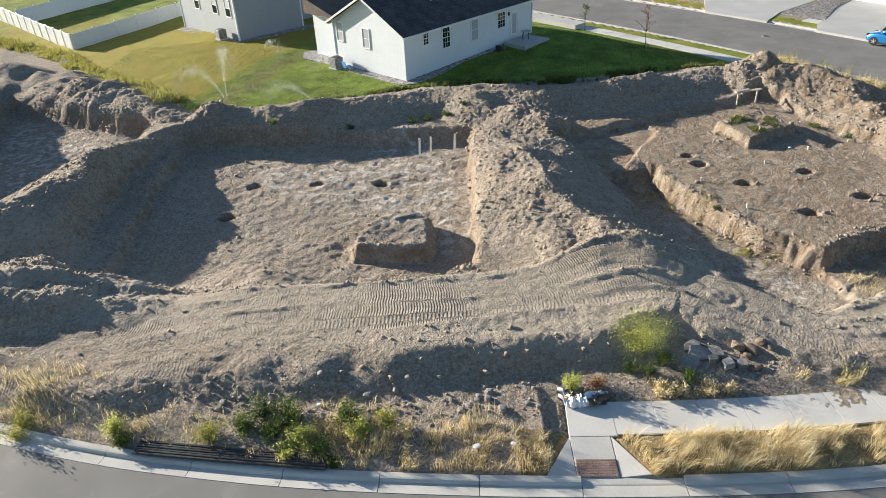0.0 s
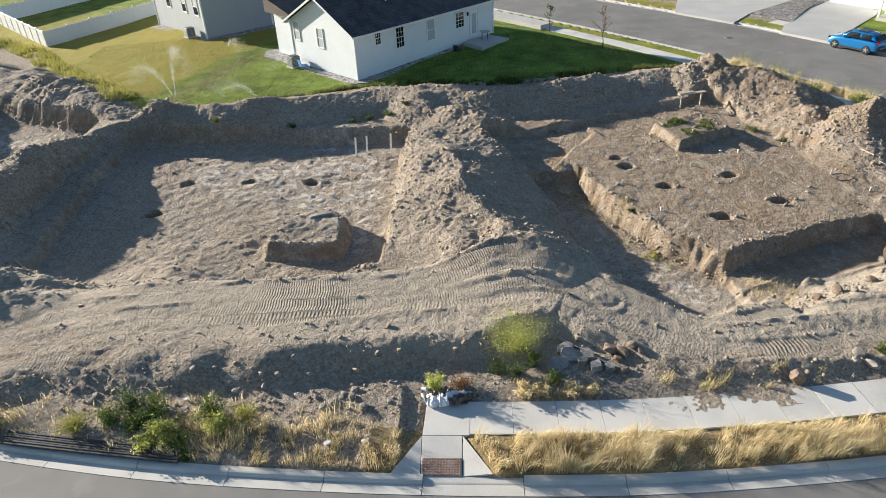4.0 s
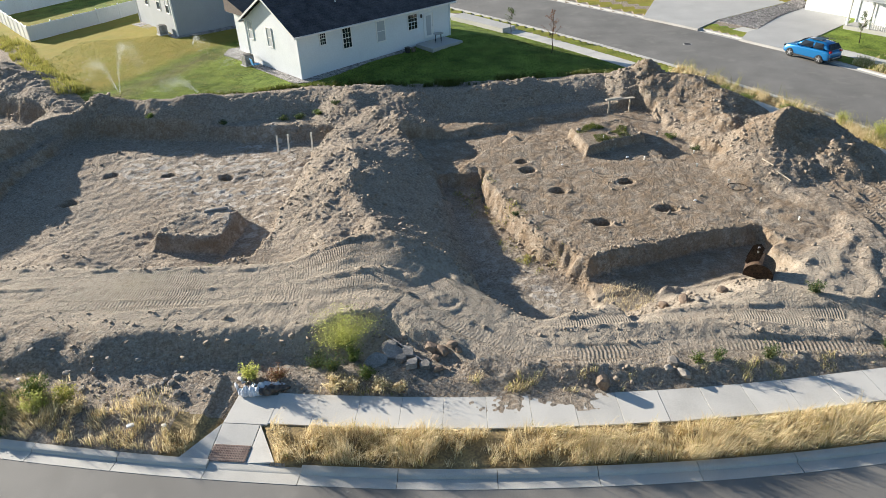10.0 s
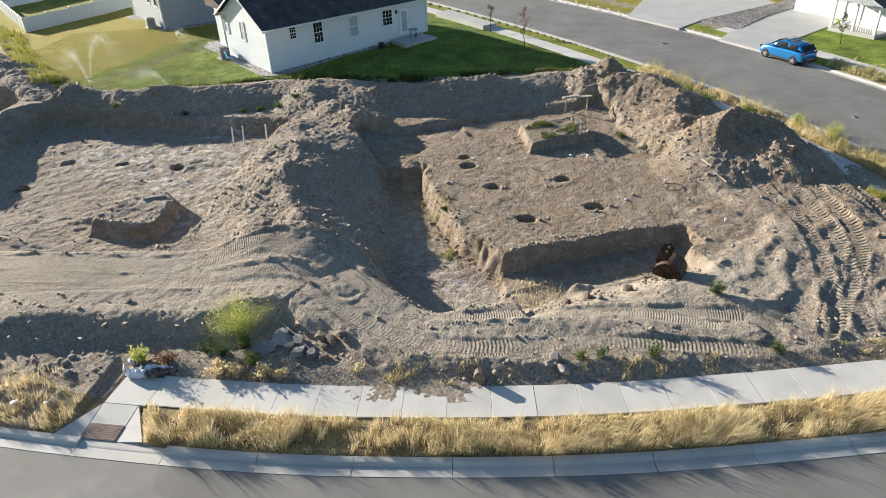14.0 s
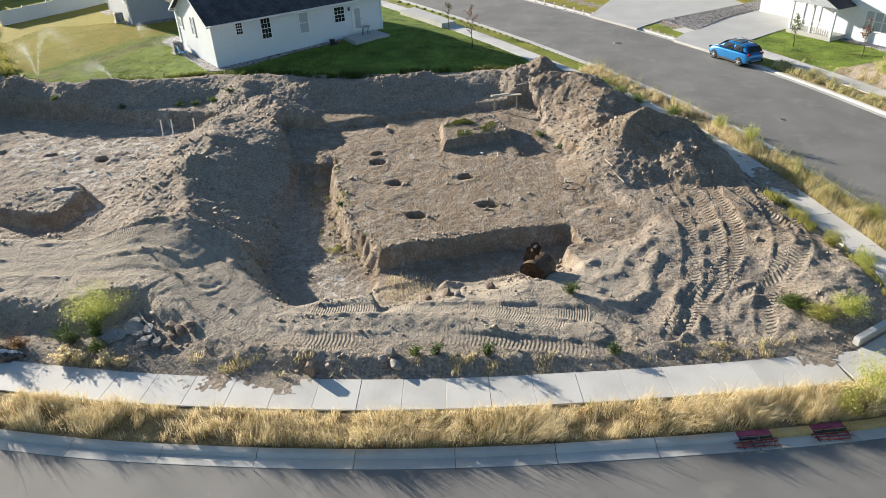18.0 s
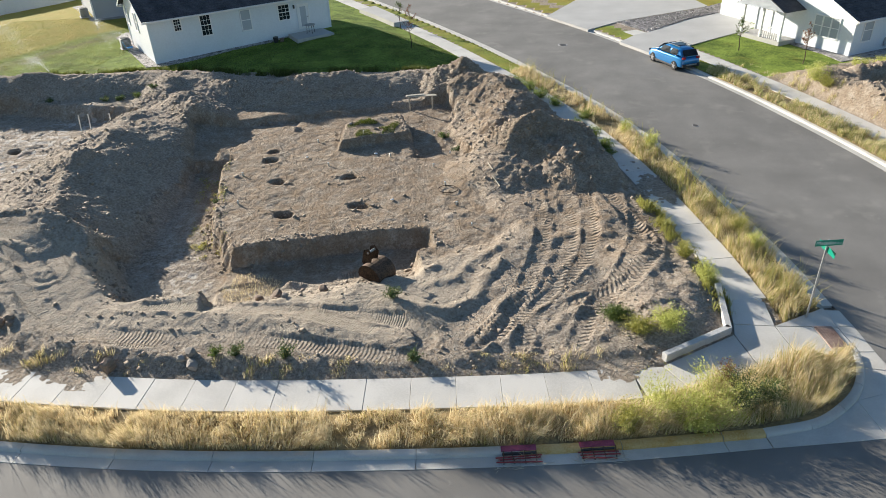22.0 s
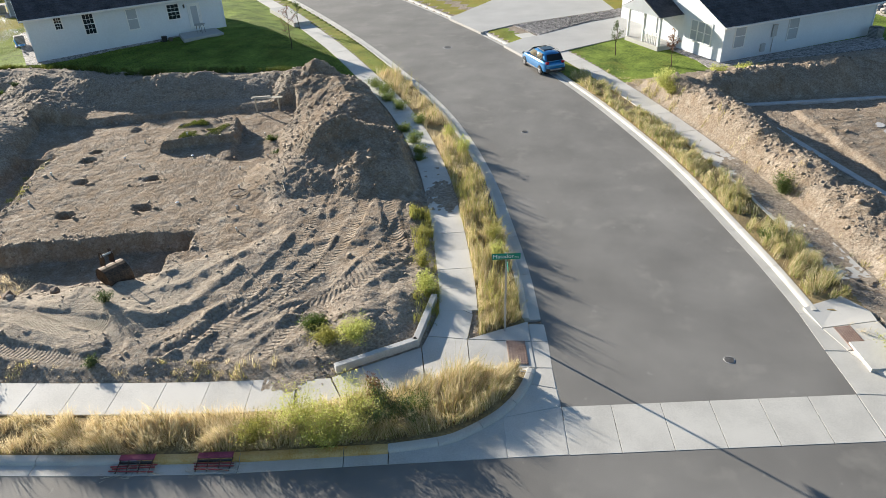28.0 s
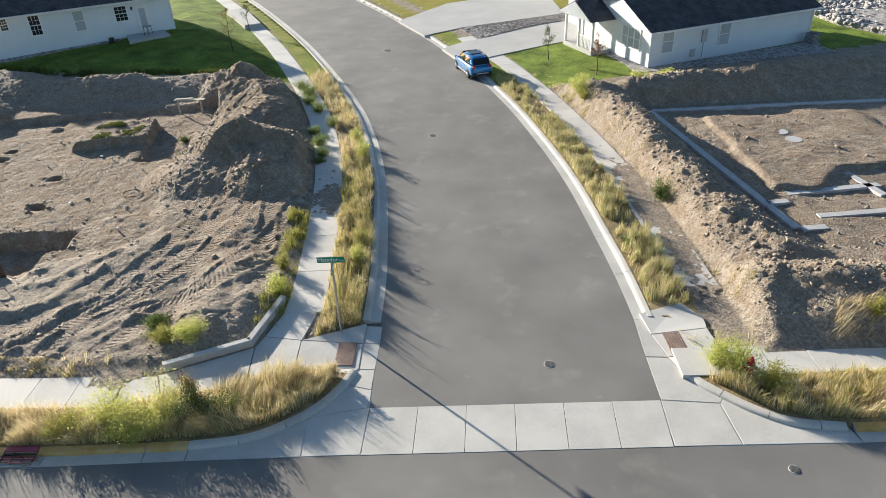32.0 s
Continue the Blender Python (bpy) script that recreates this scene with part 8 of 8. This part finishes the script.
def sapling(x, y, h, seed, material, label, n=260):
    rs = np.random.RandomState(seed)
    z0 = height(x, y) - 0.05
    root = thing("sapling", label, "tree", "young trees", at=(x, y, z0))
    bm = bmesh.new()
    prev, r = Vector((0, 0, 0)), 0.045
    for i in range(6):
        nxt = Vector((rs.normal(0, 0.04), rs.normal(0, 0.04), h * (i + 1) / 6))
        rod(bm, prev, nxt, r, r * 0.8, n=6)
        prev, r = nxt, r * 0.8
    part("trunk", bm, M_RUST, root)
    tips = []
    for i in range(16):
        k_ = rs.uniform(0.35, 0.95)
        a, L = rs.uniform(0, 2 * np.pi), h * 0.26 * (1.25 - k_) * rs.uniform(0.7, 1.2)
        p = Vector((0, 0, h * k_))
        q = p + Vector((math.cos(a) * L, math.sin(a) * L, L * rs.uniform(0.5, 1.1)))
        bm = bmesh.new()
        rod(bm, p, q, 0.014, 0.005, n=5)
        part("branch", bm, M_RUST, root)
        tips.append((p, q))
    c = np.array([list(tips[s][0].lerp(tips[s][1], u)) for s, u in zip(rs.randint(0, 16, n), rs.uniform(0.2, 1.1, n))]) + rs.normal(0, 0.06, (n, 3))
    d = rs.normal(0, 1, (n, 3))
    d /= np.linalg.norm(d, axis=1)[:, None]
    e = np.cross(d, rs.normal(0, 1, (n, 3)))
    e /= np.linalg.norm(e, axis=1)[:, None]
    v = np.stack([c, c + d * 0.05 + e * 0.03, c + d * 0.1, c + d * 0.05 - e * 0.03], 1)
    from_arrays("crown", v.reshape(-1, 3), np.arange(n * 4).reshape(-1, 4), NOT_, material, "", "", "stuff", root)


sapling(16.6, 57.4, 3.6, 1, M_RUSSET, "thin young street tree with sparse reddish leaves on the lawn")
sapling(42.6, 60.9, 2.6, 2, M_GREEN, "small young tree on the lawn beside the driveway", 420)
sapling(46.6, 57.5, 3.0, 3, M_RUSSET, "small young tree with dark red leaves on the lawn", 420)
sapling(13.2, 66.0, 2.6, 4, M_GREEN, "small young tree beside the white house", 300)


# soil washed over the pavements
def washed(name, cx_, cy_, rx_, ry_, turn, seed, z0=0.15):
    u, v = np.meshgrid(np.linspace(-1, 1, 120), np.linspace(-1, 1, 60))
    a = radians(turn)
    px, py = cx_ + u * rx_ * math.cos(a) - v * ry_ * math.sin(a), cy_ + u * rx_ * math.sin(a) + v * ry_ * math.cos(a)
    k_ = 0.85 - np.hypot(u, v * 0.85) + 0.4 * rough_noise(px, py, 0.9, seed) + 0.22 * rough_noise(px, py, 0.3, seed + 1)
    pz = z0 + 0.022 * np.clip(k_, -0.4, 0.6) + 0.006 * rough_noise(px, py, 0.12, seed + 2)
    cells = np.nonzero(((pz[:-1, :-1] > z0) | (pz[1:, 1:] > z0)).ravel())[0]
    j_, i_2 = cells // 119, cells % 119
    quads = np.stack([j_ * 120 + i_2, j_ * 120 + i_2 + 1, (j_ + 1) * 120 + i_2 + 1, (j_ + 1) * 120 + i_2], 1)
    o = from_arrays(name, np.stack([px.ravel(), py.ravel(), pz.ravel()], 1), quads, NOT_, M_SOIL, "dry soil washed over the pavement slabs", "soil", "structure")
    o.data.polygons.foreach_set("use_smooth", np.ones(len(o.data.polygons), bool))


washed("washed_soil", 14.6, 17.3, 3.0, 0.9, 5, 50)
washed("washed_soil", 35.0, 35.6, 2.6, 1.0, 112, 58)
washed("washed_soil", 33.9, 21.0, 1.0, 0.7, 15, 62)
washed("washed_soil", 50.6, 38.5, 6.5, 0.9, 110, 66)
washed("washed_soil", 52.4, 33.0, 3.2, 0.9, 105, 70)
